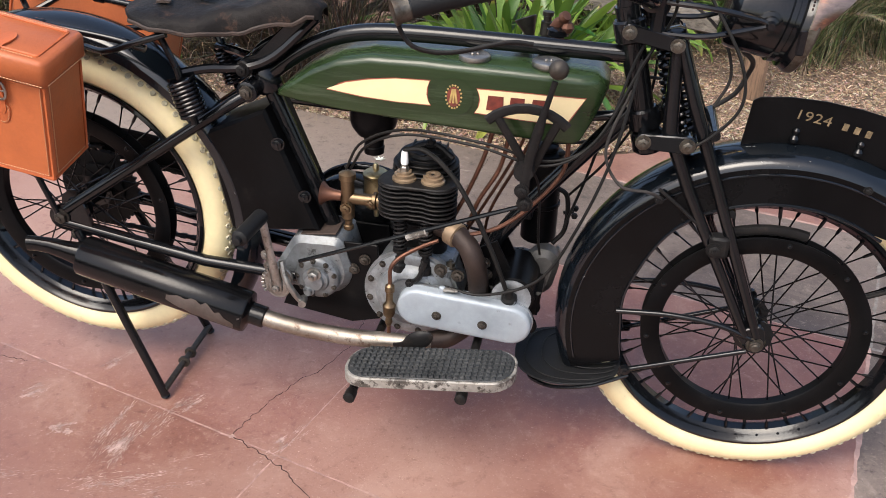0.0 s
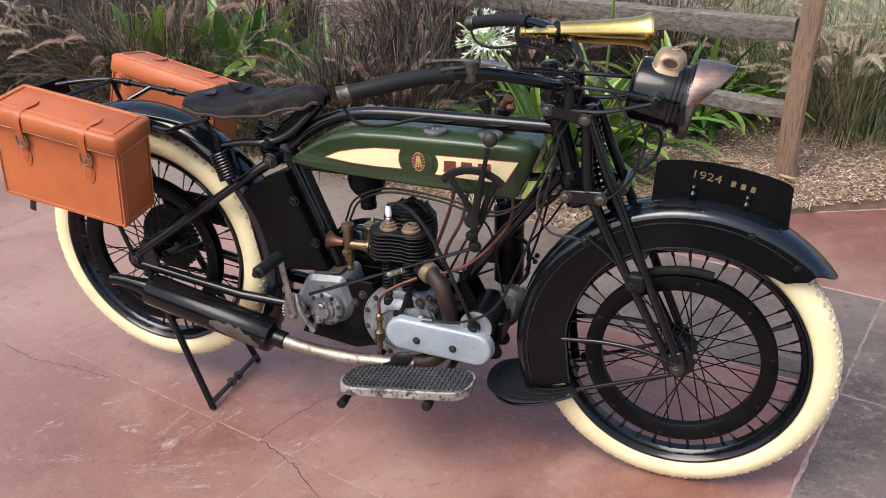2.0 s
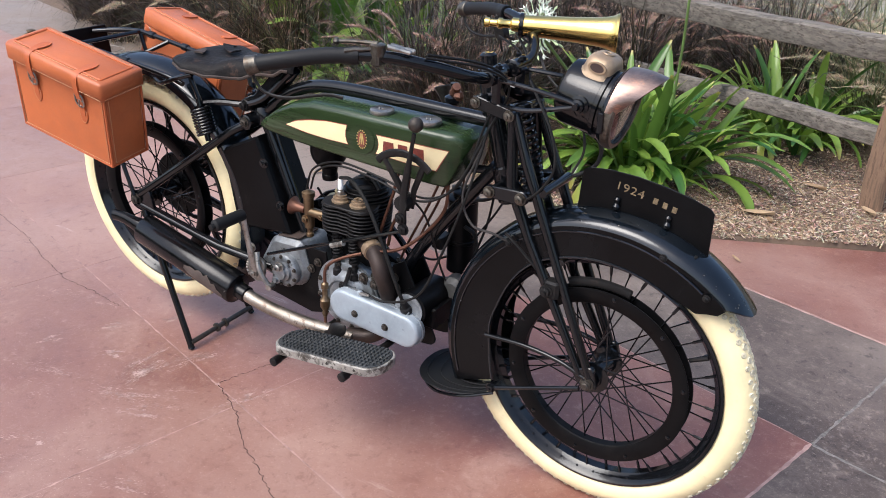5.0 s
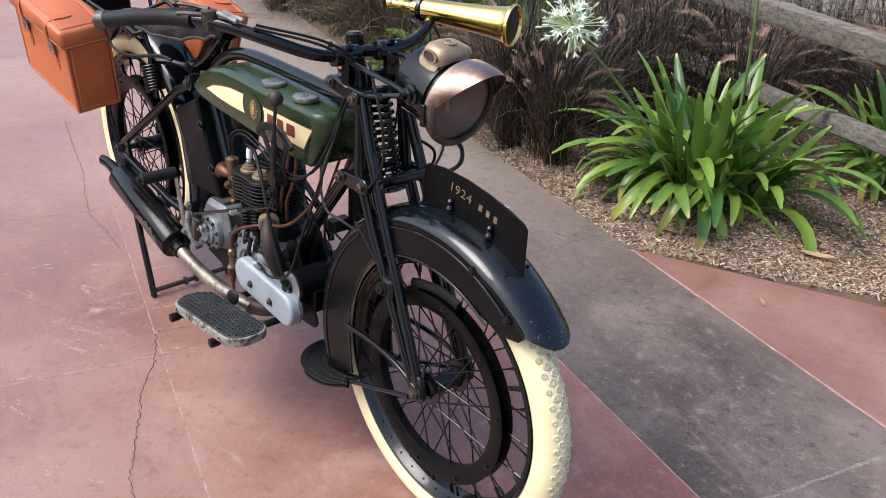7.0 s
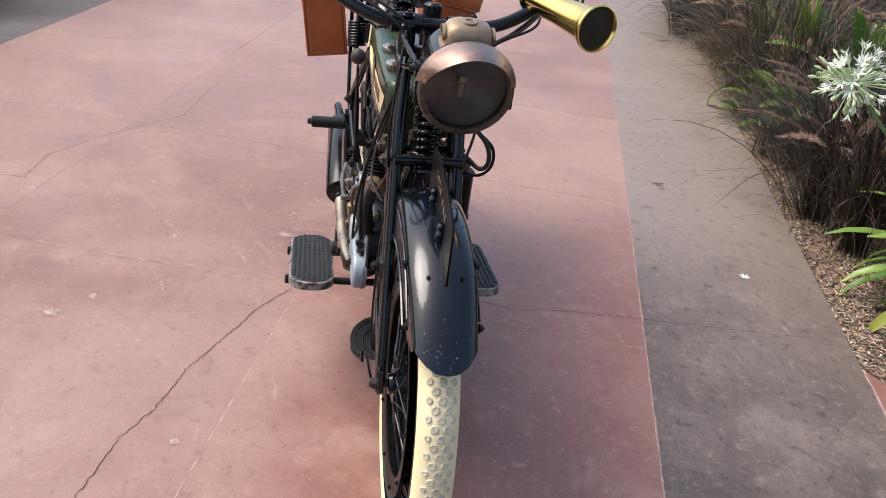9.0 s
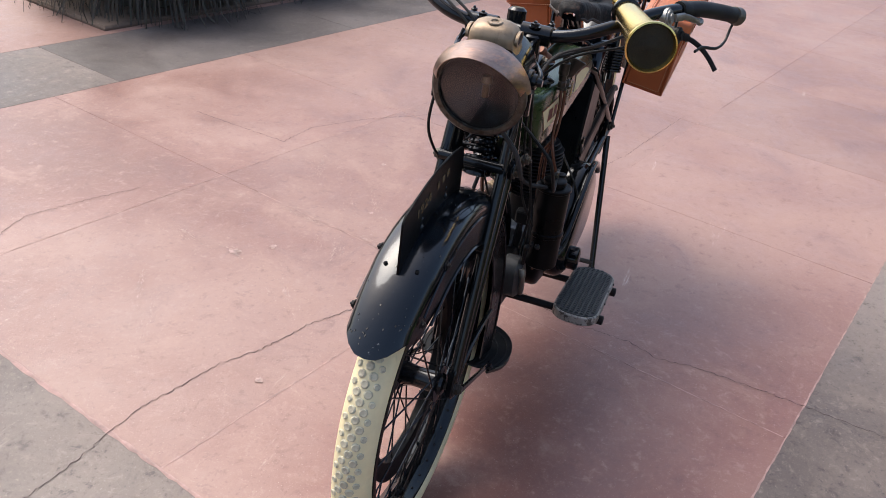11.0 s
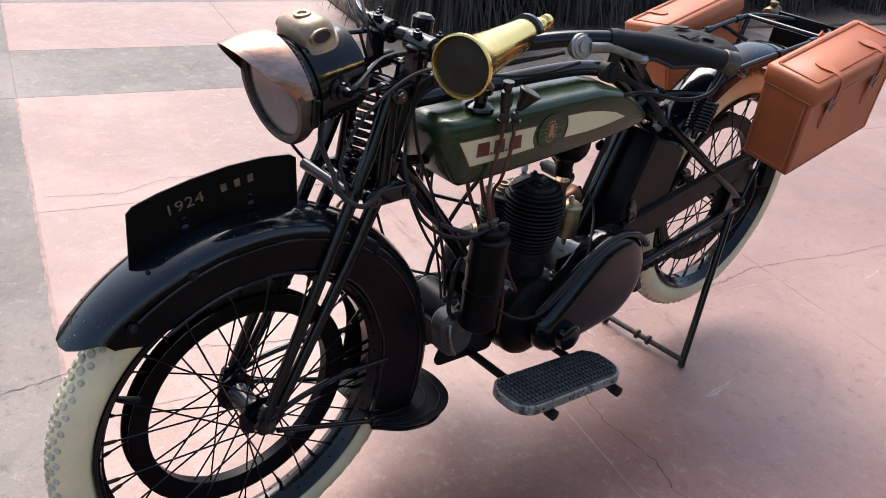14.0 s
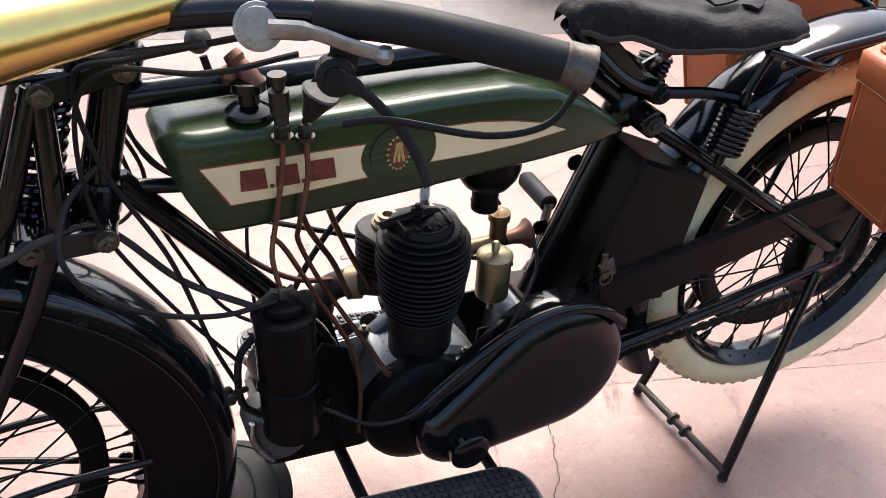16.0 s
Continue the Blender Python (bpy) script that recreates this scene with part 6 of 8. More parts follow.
cl = Shape().tube(spline([(-0.222, -0.108, 0.405), (-0.212, -0.117, 0.37), (-0.195, -0.115, 0.335), (-0.183, -0.108, 0.315)], 4), 0.0065, 8)
cl.lathe([(-0.012, 0.008), (0.012, 0.008)], (-0.183, -0.108, 0.317), (0.2, -1, 0), 10)
part("clutch_arm", cl, STEEL, gearbox)
ratchet = Shape()
for k in range(9):
    a = radians(100 + 14 * k)
    ratchet.box((-0.233 + 0.034 * math.cos(a), -0.1, 0.348 + 0.034 * math.sin(a)), (0.006, 0.01, 0.008), 0.001, pose(0, 0, 0, 0, 90 - math.degrees(a), 0))
part("ratchet_teeth", ratchet, STEEL, gearbox)
for x, z in ((-0.262, 0.40), (-0.258, 0.376)):
    part("stay_bolt", Shape().bolt((x, -0.085, z), (0, -1, 0), 0.009, 0.008), STEEL, gearbox)
# gear change: gate, lever and rod
gate = Shape()
arc = [(0.235 + 0.098 * math.cos(radians(a)), -0.108, 0.668 + 0.1 * math.sin(radians(a))) for a in (46, 57, 68, 79, 90, 101, 112, 123, 134)]
gate.tube(arc, 0.009, 8, flat=0.5)
gate.tube([arc[-2], (0.228, -0.105, 0.68), (0.232, -0.09, 0.63)], 0.0075, 8, flat=0.5)
gate.tube([arc[1], (0.262, -0.105, 0.69), (0.245, -0.09, 0.64)], 0.0075, 8, flat=0.5)
change = new("gear_change")
change.parent = bike
part("gate", gate, IRON, change)
lever = Shape().tube(spline([(0.238, -0.112, 0.60), (0.243, -0.118, 0.67), (0.26, -0.123, 0.755), (0.276, -0.127, 0.825)], 5), [0.009] * 10 + [0.007, 0.006, 0.005, 0.005, 0.005, 0.005], 10, flat=0.6)
part("gear_lever", lever, IRON, change)
part("lever_knob", Shape().ball((0.28, -0.128, 0.845), 0.0165, 14), BOLT, change, "brown round lever knob")
part("change_rod", Shape().tube([(0.243, -0.115, 0.592), (-0.185, -0.108, 0.41)], 0.0042, 8), BLACK, change)
part("rod_adjuster", Shape().tube([(0.068, -0.1125, 0.513), (0.03, -0.1115, 0.496)], 0.0075, 8), BOARD_EDGE, change)
pv = Shape().lathe([(-0.02, 0.017), (0.0, 0.019), (0.016, 0.017)], (0.236, -0.10, 0.655), (0, 1, 0), 14)
pv.bolt((0.243, -0.118, 0.597), (0, -1, 0), 0.011, 0.009).bolt((0.236, -0.12, 0.622), (0, -1, 0), 0.010, 0.009)
part("pivot", pv, IRON, change)
# primary chain case on the left
def case_ring(inset, y):
    return [xz(u, v, y) for u, v in hull(circle(0.02, 0.322, 0.062 - inset, 30) + circle(-0.134, 0.391, 0.117 - inset, 54))]


chain_case = part("chain_case", Shape().rings([case_ring(i_, y_) for i_, y_ in ((0.003, 0.08), (0.0, 0.083), (0.0, 0.108), (0.0008, 0.117), (0.0035, 0.125), (0.009, 0.1325), (0.017, 0.1385), (0.028, 0.1425), (0.042, 0.1445), (0.055, 0.145))]), BLACK, bike, "smooth black teardrop primary chain case", 70)
part("case_boss", Shape().lathe([(0, 0.036), (0.012, 0.036), (0.014, 0.03), (0.034, 0.03), (0.038, 0.026), (0.04, 0.012)], (0.018, 0.13, 0.316), (0, 1, 0), 24), BLACK, chain_case)
crest = Shape().tube(spline([(0.098, 0.128, 0.385), (0.08, 0.133, 0.402), (0.003, 0.138, 0.468), (-0.072, 0.138, 0.505), (-0.135, 0.138, 0.512), (-0.19, 0.138, 0.494), (-0.228, 0.138, 0.462)], 5), 0.0085, 10)
part("case_rib", crest, BLACK, chain_case)
part("crankcase_half", Shape().lathe([(0.0, 0.09), (0.026, 0.09), (0.034, 0.086), (0.042, 0.07), (0.046, 0.04)], (0.056, 0.05, 0.334), (0, 1, 0), 40), MATT_BLACK, engine)
# final drive chain and its guard
chain = Shape()
def link_run(a, b, n):
    a, b = Vector(a), Vector(b)
    for k in range(n):
        p, q = a.lerp(b, k / n), a.lerp(b, (k + 1) / n)
        chain.tube([p, q], 0.0042 if k % 2 else 0.0055, 6, flat=1.6)
link_run((-0.19, 0.064, 0.305), (-0.69, 0.064, 0.338), 40)
link_run((-0.19, 0.064, 0.43), (-0.69, 0.064, 0.512), 40)
arcp = [REAR + Vector((math.cos(radians(a)) * 0.092, 0.064, math.sin(radians(a)) * 0.092)) for a in range(80, 281, 8)]
for p, q in zip(arcp, arcp[1:]):
    chain.tube([p, q], 0.005, 6, flat=1.5)
part("drive_chain", chain, IRON, bike, "oily steel drive chain")
gd = Shape().prism([(-0.22, 0.485), (-0.66, 0.555), (-0.72, 0.545), (-0.725, 0.515), (-0.64, 0.50), (-0.24, 0.418)], 0.078, 0.081, xz, 0.0008)
gd.tube(spline([(-0.20, 0.08, 0.49), (-0.42, 0.08, 0.525), (-0.66, 0.08, 0.558), (-0.735, 0.08, 0.54)], 5), 0.008, 8)
part("chain_guard", gd, MATT_BLACK, bike, "flat black chain guard with a rolled edge")
lowg = Shape().tube(spline([(-0.24, 0.08, 0.345), (-0.45, 0.08, 0.372), (-0.60, 0.08, 0.395)], 4), 0.011, 10)
part("lower_guard", lowg, BLACK, bike)
# tool box behind the seat tube
tb = [(-0.262, 0.69), (-0.388, 0.632), (-0.352, 0.425), (-0.165, 0.445)]
tool = part("tool_box", Shape().prism(tb, -0.045, 0.08, xz, 0.006), MATT_BLACK, bike, "scuffed black metal tool box")
latch = Shape().box((-0.228, 0.083, 0.518), (0.028, 0.006, 0.034), 0.003, pose(0, 0, 0, 0, 20, 0))
latch.ring([(0, 0.009), (0.003, 0.009), (0.003, 0.012), (0, 0.012)], (-0.225, 0.086, 0.505), (0, 1, 0), 14)
latch.box((-0.218, 0.086, 0.54), (0.012, 0.005, 0.02), 0.002)
part("latch", latch, GRIMY, tool)
for x, z in ((-0.238, 0.625), (-0.19, 0.52)):
    part("box_bolt", Shape().bolt((x, -0.046, z), (0, -1, 0), 0.010, 0.008), BLACK, tool)


# ---- foot boards ----
def foot_board(s):
    fbw = new("foot_board")
    fbw.parent = bike
    tagged(fbw, "grey rubber-topped foot board with a chipped silver edge")
    x0, x1, y0, y1 = (-0.066, 0.262, 0.142, 0.248) if s < 0 else (-0.072, 0.258, 0.156, 0.264)

    def place(u, v, w):
        return Vector((u, s * v, 0.248 + (u - x0) / (x1 - x0) * 0.045 + w))
    r = 0.045
    out = []
    for cx, cy, a in ((x1 - r, y1 - r, 0), (x0 + r, y1 - r, 90), (x0 + r, y0 + r, 180), (x1 - r, y0 + r, 270)):
        out += [(cx + r * math.cos(radians(a + 15 * k)), cy + r * math.sin(radians(a + 15 * k))) for k in range(7)]
    part("tray", Shape().prism(out, -0.016, 0.006, place, 0.002), BOARD_EDGE, fbw, "chipped silver metal tray")
    ins = [((u - (x0 + x1) / 2) * 0.965 + (x0 + x1) / 2, (v - (y0 + y1) / 2) * 0.92 + (y0 + y1) / 2) for u, v in out]
    part("rubber_mat", Shape().prism(ins, 0.0055, 0.0085, place, 0.001), MAT_RUBBER, fbw)
    nubs = Shape()
    for i in range(27):
        for j in range(8):
            u, v = x0 + 0.016 + i * 0.0114, y0 + 0.012 + j * 0.0118
            du = min(u - x0, x1 - u)
            dv = min(v - y0, y1 - v)
            if du < r and dv < r and math.hypot(r - du, r - dv) > r - 0.010:
                continue
            q = [place(u + a * 0.0042, v + b * 0.0044, 0.0082) for a, b in ((-1, -1), (1, -1), (1, 1), (-1, 1))]
            t = [place(u + a * 0.003, v + b * 0.003, 0.0122) for a, b in ((-1, -1), (1, -1), (1, 1), (-1, 1))]
            nubs.rings([q, t])
    nb = part("mat_stud", nubs, MAT_RUBBER, fbw, sharp=20)
    tagged(nb, kind="stuff")
    for u, low in ((-0.045, -0.036), (0.168, -0.028)):
        rod = Shape().tube([place(u, -0.02, low), place(u, y1 + 0.002, low)], 0.009, 10)
        rod.lathe([(-0.004, 0.009), (0, 0.0115), (0.02, 0.0115), (0.022, 0.008)], place(u, y1 - 0.012, low), (0, s, 0), 12)
        part("support_bar", rod, IRON, fbw)
    riv = Shape()
    for u in (-0.02, 0.05, 0.12, 0.2):
        riv.ball(place(u, y1, -0.004), 0.0035, 6)
    tagged(part("edge_rivet", riv, BOLT, fbw), kind="stuff")


foot_board(-1)
foot_board(1)

# ---- saddle ----
saddle = new("saddle")
saddle.parent = bike
tagged(saddle, "cracked black leather saddle on coil springs")


def saddle_ring(t):
    """t from the nose (0) to the rear (1): x, half width, height of the crown, drop of the edge."""
    x = -0.150 - 0.355 * t
    w = lerp_table([(0, 0.018), (0.06, 0.034), (0.2, 0.042), (0.4, 0.058), (0.62, 0.096), (0.8, 0.112), (0.92, 0.098), (1, 0.05)])(t)
    z = lerp_table([(0, 0.884), (0.08, 0.9), (0.2, 0.899), (0.42, 0.876), (0.62, 0.869), (0.85, 0.874), (1, 0.858)])(t)
    drop = lerp_table([(0, 0.02), (0.15, 0.046), (0.4, 0.042), (0.62, 0.03), (0.8, 0.024), (1, 0.012)])(t)
    top_ = []
    for k in range(17):
        a = -1 + 2 * k / 16
        top_.append(Vector((x - 0.02 * (1 - a * a) * max(0, t - 0.85) / 0.15, w * math.sin(a * math.pi / 2) * (1.0), z - drop * abs(a) ** 3.2)))
    under = [p + Vector((0, 0, -0.005)) for p in reversed(top_)]
    return top_ + under


saddle_shape = Shape().rings([saddle_ring(i / 30) for i in range(31)])
for i, p in enumerate(saddle_shape.v):
    q = Vector(p)
    saddle_shape.v[i] = (q.x, q.y, q.z + 0.006 * noise.noise(q * 13) + 0.0035 * noise.noise(q * 34))
part("saddle_leather", saddle_shape, SEAT_LEATHER, saddle, "cracked black leather", 70)
edge_line = Shape()
for s_ in (0, 16):
    edge_line.tube([Vector(saddle_shape.v[i * 34 + s_]) + Vector((0, 0, -0.002)) for i in range(1, 31)], 0.0042, 6, flat=0.7)
part("worn_edge", edge_line, SEAT_EDGE, saddle, "frayed brown leather edge")


def torn_flap(cx, cy, w, l, turn, lift):
    """A curled tongue of leather that has lifted from the top, over its dark slit."""
    cz = 0.878
    sh, rows = Shape(), []
    c, sn = math.cos(radians(turn)), math.sin(radians(turn))
    for i in range(7):
        t = i / 6
        hw = w * math.sqrt(max(0.02, 1 - (t * 0.95) ** 2))
        rows.append([(t * l, -hw, lift * t ** 1.5), (t * l, 0, lift * t ** 1.5 + 0.002), (t * l, hw, lift * t ** 1.5), (t * l, hw, lift * t ** 1.5 - 0.003), (t * l, -hw, lift * t ** 1.5 - 0.003)])
    sh.rings([[Vector((cx + u * c - v * sn, cy + u * sn + v * c, cz + w_)) for u, v, w_ in row] for row in rows])
    return sh


part("leather_tear", torn_flap(-0.37, 0.015, 0.016, 0.045, 170, 0.006), SEAT_LEATHER, saddle)
part("leather_tear", torn_flap(-0.435, -0.05, 0.013, 0.03, 100, 0.003), SEAT_EDGE, saddle)
part("leather_tear", torn_flap(-0.41, 0.05, 0.012, 0.03, 200, 0.005), SEAT_LEATHER, saddle)
sf = Shape().tube(spline([(-0.165, 0, 0.862), (-0.20, 0, 0.835), (-0.27, 0, 0.80), (-0.30, 0, 0.765)], 5), 0.009, 10)
for s in (-1, 1):
    sf.tube(spline([(-0.165, s * 0.012, 0.86), (-0.24, s * 0.025, 0.79), (-0.30, s * 0.035, 0.765), (-0.36, s * 0.06, 0.765), (-0.405, s * 0.088, 0.76)], 5), 0.0085, 8)
    sf.tube([(-0.40, s * 0.09, 0.765), (-0.43, s * 0.095, 0.84)], 0.006, 8)
part("saddle_frame", sf, BLACK, saddle)
for s in (-1, 1):
    part("saddle_bracket", Shape().prism([(-0.168, 0.868), (-0.182, 0.85), (-0.262, 0.775), (-0.295, 0.745), (-0.32, 0.75), (-0.315, 0.775), (-0.278, 0.79), (-0.20, 0.866)], s * 0.018, s * 0.026, xz, 0.002), BLACK, saddle)
part("saddle_pivot", Shape().lathe([(-0.04, 0.012), (-0.036, 0.016), (0.036, 0.016), (0.04, 0.012)], (-0.30, 0, 0.762), (0, 1, 0), 14).bolt((-0.30, -0.04, 0.762), (0, -1, 0), 0.010, 0.009).bolt((-0.30, 0.04, 0.762), (0, 1, 0), 0.010, 0.009), IRON, saddle)
for s in (-1, 1):
    part("saddle_spring", Shape().coil((-0.375, s * 0.098, 0.69), (-0.395, s * 0.098, 0.755), 0.0235, 0.0036, 9), BLACK, saddle, "black coil saddle spring")
    part("spring_rod", Shape().rod((-0.375, s * 0.098, 0.67), (-0.40, s * 0.096, 0.775), 0.007), BLACK, saddle)

# ---- luggage rack and rear plate ----
rack = new("luggage_rack")
rack.parent = bike
tagged(rack, "black tubular luggage rack over the rear mudguard")
for s in (-1, 1):
    part("rack_rail", Shape().tube(spline([(-0.46, s * 0.088, 0.80), (-0.52, s * 0.094, 0.816), (-0.66, s * 0.10, 0.833), (-0.80, s * 0.105, 0.848), (-0.86, s * 0.10, 0.852), (-0.93, s * 0.08, 0.848), (-0.985, s * 0.05, 0.842)], 5), 0.007, 10), BLACK, rack)
    part("rack_strut", Shape().tube([(-0.72, s * 0.10, 0.84), (-0.78, s * 0.055, 0.805)], 0.006, 8), BLACK, rack)
    part("rack_leg", Shape().tube([(-0.84, s * 0.10, 0.851), (-0.703, s * 0.094, 0.43)], 0.006, 8), BLACK, rack)
for x, z in ((-0.84, 0.852),):
    part("rack_bar", Shape().tube([(x, -0.10, z), (x, 0.10, z)], 0.006, 8), BLACK, rack)
tie = Shape().tube([(-0.814, 0.108, 0.868), (-0.822, 0.112, 0.86), (-0.832, 0.113, 0.845), (-0.836, 0.108, 0.825)], 0.010, 8, flat=0.25)
tie_strap = part("tie_strap", tie, LEATHER_EDGE, rack, "leather strap round the rail")
part("tie_buckle", Shape().tube([(-0.826 + 0.014 * math.cos(a), 0.117, 0.853 + 0.012 * math.sin(a)) for a in (2 * math.pi * k / 14 for k in range(14))], 0.0022, 6, closed=True), STEEL, tie_strap, "bright steel buckle")
part("rear_plate", Shape().box((-0.988, 0.0, 0.812), (0.008, 0.2, 0.085), 0.003, pose(0, 0, 0, 0, -8, 0)), MATT_BLACK, bike, "blank black rear plate")
tl_body = Shape().lathe([(-0.034, 0.012), (-0.033, 0.02), (-0.026, 0.025), (-0.01, 0.0265), (0.012, 0.0265), (0.014, 0.029), (0.02, 0.029), (0.022, 0.024)], (-1.015, -0.128, 0.838), (-1, 0, 0.05), 24)
tl_body.lathe([(0.024, 0.012), (0.034, 0.012), (0.037, 0.016), (0.041, 0.015), (0.044, 0.006)], (-1.013, -0.128, 0.838), (0, 0, 1), 16)
for i, p in enumerate(tl_body.v):
    tl_body.v[i] = tuple(Vector((-1.0, -0.128, 0.838)).lerp(Vector(p), 0.78))
tail_lamp = part("tail_lamp", tl_body, OLD_BRASS, bike, "small brass tail lamp")
part("lens", Shape().lathe([(0.0, 0.018), (0.003, 0.014), (0.005, 0.001)], (-1.0288, -0.128, 0.8391), (-1, 0, 0.05), 20), LINE_RED, tail_lamp, "dull red lens")
part("bracket", Shape().tube([(-1.0, -0.128, 0.815), (-0.996, -0.11, 0.81), (-0.99, -0.085, 0.812)], 0.005, 8), BLACK, tail_lamp)
for s in (-1, 1):
    for x, z in ((-0.655, 0.8325), (-0.795, 0.8475)):
        part("rail_clamp", Shape().lathe([(-0.011, 0.0085), (-0.009, 0.0102), (0.009, 0.0102), (0.011, 0.0085)], (x, s * (0.10 if x > -0.7 else 0.1048), z), (-1, 0, 0.11), 14), BLACK, rack)

# ---- cables ----
for pts, r, m in (
        ([(0.36, -0.21, 1.015), (0.42, -0.10, 0.985), (0.44, -0.045, 0.94), (0.40, -0.05, 0.85), (0.36, -0.075, 0.72), (0.28, -0.09, 0.67), (0.16, -0.085, 0.688), (0.02, -0.06, 0.688), (-0.07, -0.05, 0.65), (-0.108, -0.036, 0.585)], 0.0027, CABLE),
        ([(0.36, -0.215, 1.01), (0.43, -0.11, 0.98), (0.45, -0.05, 0.93), (0.41, -0.055, 0.84), (0.35, -0.08, 0.71), (0.27, -0.095, 0.662), (0.15, -0.088, 0.682), (0.02, -0.064, 0.68), (-0.06, -0.05, 0.645), (-0.10, -0.03, 0.585)], 0.0027, CABLE),
        ([(0.40, -0.06, 0.80), (0.37, -0.08, 0.70), (0.40, -0.09, 0.64), (0.45, -0.085, 0.63), (0.474, -0.07, 0.615)], 0.0028, GREY_CABLE),
        ([(0.41, -0.05, 0.85), (0.385, -0.09, 0.70), (0.34, -0.11, 0.56), (0.28, -0.11, 0.44), (0.18, -0.10, 0.385), (0.10, -0.085, 0.382)], 0.003, CABLE),
        ([(0.50, -0.06, 0.96), (0.56, -0.075, 0.87), (0.575, -0.08, 0.80), (0.54, -0.075, 0.74), (0.49, -0.07, 0.70)], 0.0028, CABLE),
        ([(0.20, -0.09, 0.71), (0.235, -0.08, 0.66), (0.26, -0.05, 0.60), (0.265, 0.0, 0.47), (0.27, 0.02, 0.42)], 0.0026, CABLE),
        ([(0.30, 0.24, 0.985), (0.38, 0.16, 0.945), (0.43, 0.075, 0.90), (0.42, 0.07, 0.80), (0.37, 0.075, 0.68), (0.34, 0.085, 0.56), (0.31, 0.07, 0.46)], 0.003, CABLE),
        ([(0.26, 0.24, 0.965), (0.33, 0.21, 0.945), (0.40, 0.12, 0.92), (0.435, 0.07, 0.86), (0.435, 0.07, 0.74), (0.38, 0.07, 0.62), (0.31, 0.09, 0.52)], 0.0027, CABLE),
        ([(0.55, 0.065, 0.74), (0.57, 0.072, 0.80), (0.54, 0.085, 0.87), (0.46, 0.10, 0.93), (0.40, 0.17, 0.955), (0.33, 0.22, 0.975)], 0.0028, GREY_CABLE),
        ([(0.215, 0.115, 0.43), (0.15, 0.135, 0.395), (0.08, 0.14, 0.405), (-0.02, 0.13, 0.46), (-0.12, 0.06, 0.52), (-0.13, 0.03, 0.56)], 0.003, CABLE)):
    part("cable", Shape().tube(spline(pts, 8), r, 7), m, bike)

# ---- leather panniers ----
def pannier(s, label):
    """A stitched leather case hung beside the rear wheel; s is -1 for the right side, 1 for the left."""
    case_ = empty("leather_pannier", label, "pannier", group="panniers on the rack")
    tilt = 0.185 if s < 0 else 0.218
    along = Vector((-math.cos(tilt), s * 0.05, math.sin(tilt))).normalized()
    out = (Vector((-0.05, s, -0.12)) - along * Vector((-0.05, s, -0.12)).dot(along)).normalized()
    upw = along.cross(out) if s > 0 else out.cross(along)
    if upw.z < 0:
        upw = -upw
    org = Vector((-0.592, s * 0.107, 0.603))
    LEN, WID, HGT, LID = 0.342, 0.128, 0.192, 0.05

    def at(u, v, w):
        """u along to the rear, v outwards, w up."""
        return org + along * u + out * v + upw * w

    def cut_box(u0, u1, v0, v1, w0, w1, b):
        poly = []
        for (cu, cv), (du, dv) in zip(((u0, v0), (u1, v0), (u1, v1), (u0, v1)), ((1, 1), (-1, 1), (-1, -1), (1, -1))):
            pair = [(cu + du * b, cv), (cu, cv + dv * b)]
            poly += pair if du * dv < 0 else pair[::-1]
        return Shape().prism(poly, w0, w1, at, b * 0.7)
    part("case_body", cut_box(0.004, LEN - 0.004, 0.004, WID - 0.004, 0, HGT + 0.02, 0.010), LEATHER, case_)
    lid = part("lid", cut_box(-0.004, LEN + 0.004, -0.003, WID + 0.008, HGT, HGT + LID, 0.009), LEATHER, case_, sharp=50)
    top_seam = Shape()
    for v in (0.017, WID - 0.012):
        top_seam.tube([at(0.016, v, HGT + LID), at(LEN - 0.016, v, HGT + LID)], 0.0036, 6, flat=0.8)
    for u in (0.016, LEN - 0.016):
        top_seam.tube([at(u, 0.017, HGT + LID), at(u, WID - 0.012, HGT + LID)], 0.0036, 6, flat=0.8)
    part("lid_welt", top_seam, LEATHER_EDGE, lid)
    welt = Shape()
    for u in (0.006, LEN - 0.006):
        for v in (0.006, WID - 0.006):
            welt.tube([at(u, v, 0.002), at(u, v, HGT)], 0.0035, 6)
        welt.tube([at(u, 0.006, 0.003), at(u, WID - 0.006, 0.003)], 0.0035, 6)
    for v in (0.006, WID - 0.006):
        welt.tube([at(0.006, v, 0.003), at(LEN - 0.006, v, 0.003)], 0.004, 6)
    tagged(part("case_welt", welt, LEATHER_EDGE, case_), kind="stuff")
    st = Shape()

    def stitch(p, q, out, n):
        for k in range(n):
            a, b = p.lerp(q, (k + 0.2) / n), p.lerp(q, (k + 0.75) / n)
            st.tube([a + out, b + out], 0.0009, 4, caps=False)
    o = out * 0.0012
    fo = -along * 0.0012
    stitch(at(0.012, WID - 0.004, 0.010), at(LEN - 0.012, WID - 0.004, 0.010), o, 60)
    for u in (0.013, LEN - 0.013):
        stitch(at(u, WID - 0.004, 0.012), at(u, WID - 0.004, HGT - 0.004), o, 32)
    stitch(at(-0.004, WID + 0.0, HGT + 0.008), at(-0.004, 0.004, HGT + 0.008), fo, 24)
    stitch(at(0.0, WID + 0.008, HGT + 0.008), at(LEN, WID + 0.008, HGT + 0.008), o, 60)
    stitch(at(0.004, WID - 0.016, 0.012), at(0.004, WID - 0.016, HGT - 0.004), fo, 32)
    stitch(at(0.004, 0.016, 0.012), at(0.004, WID - 0.016, 0.012), fo, 20)
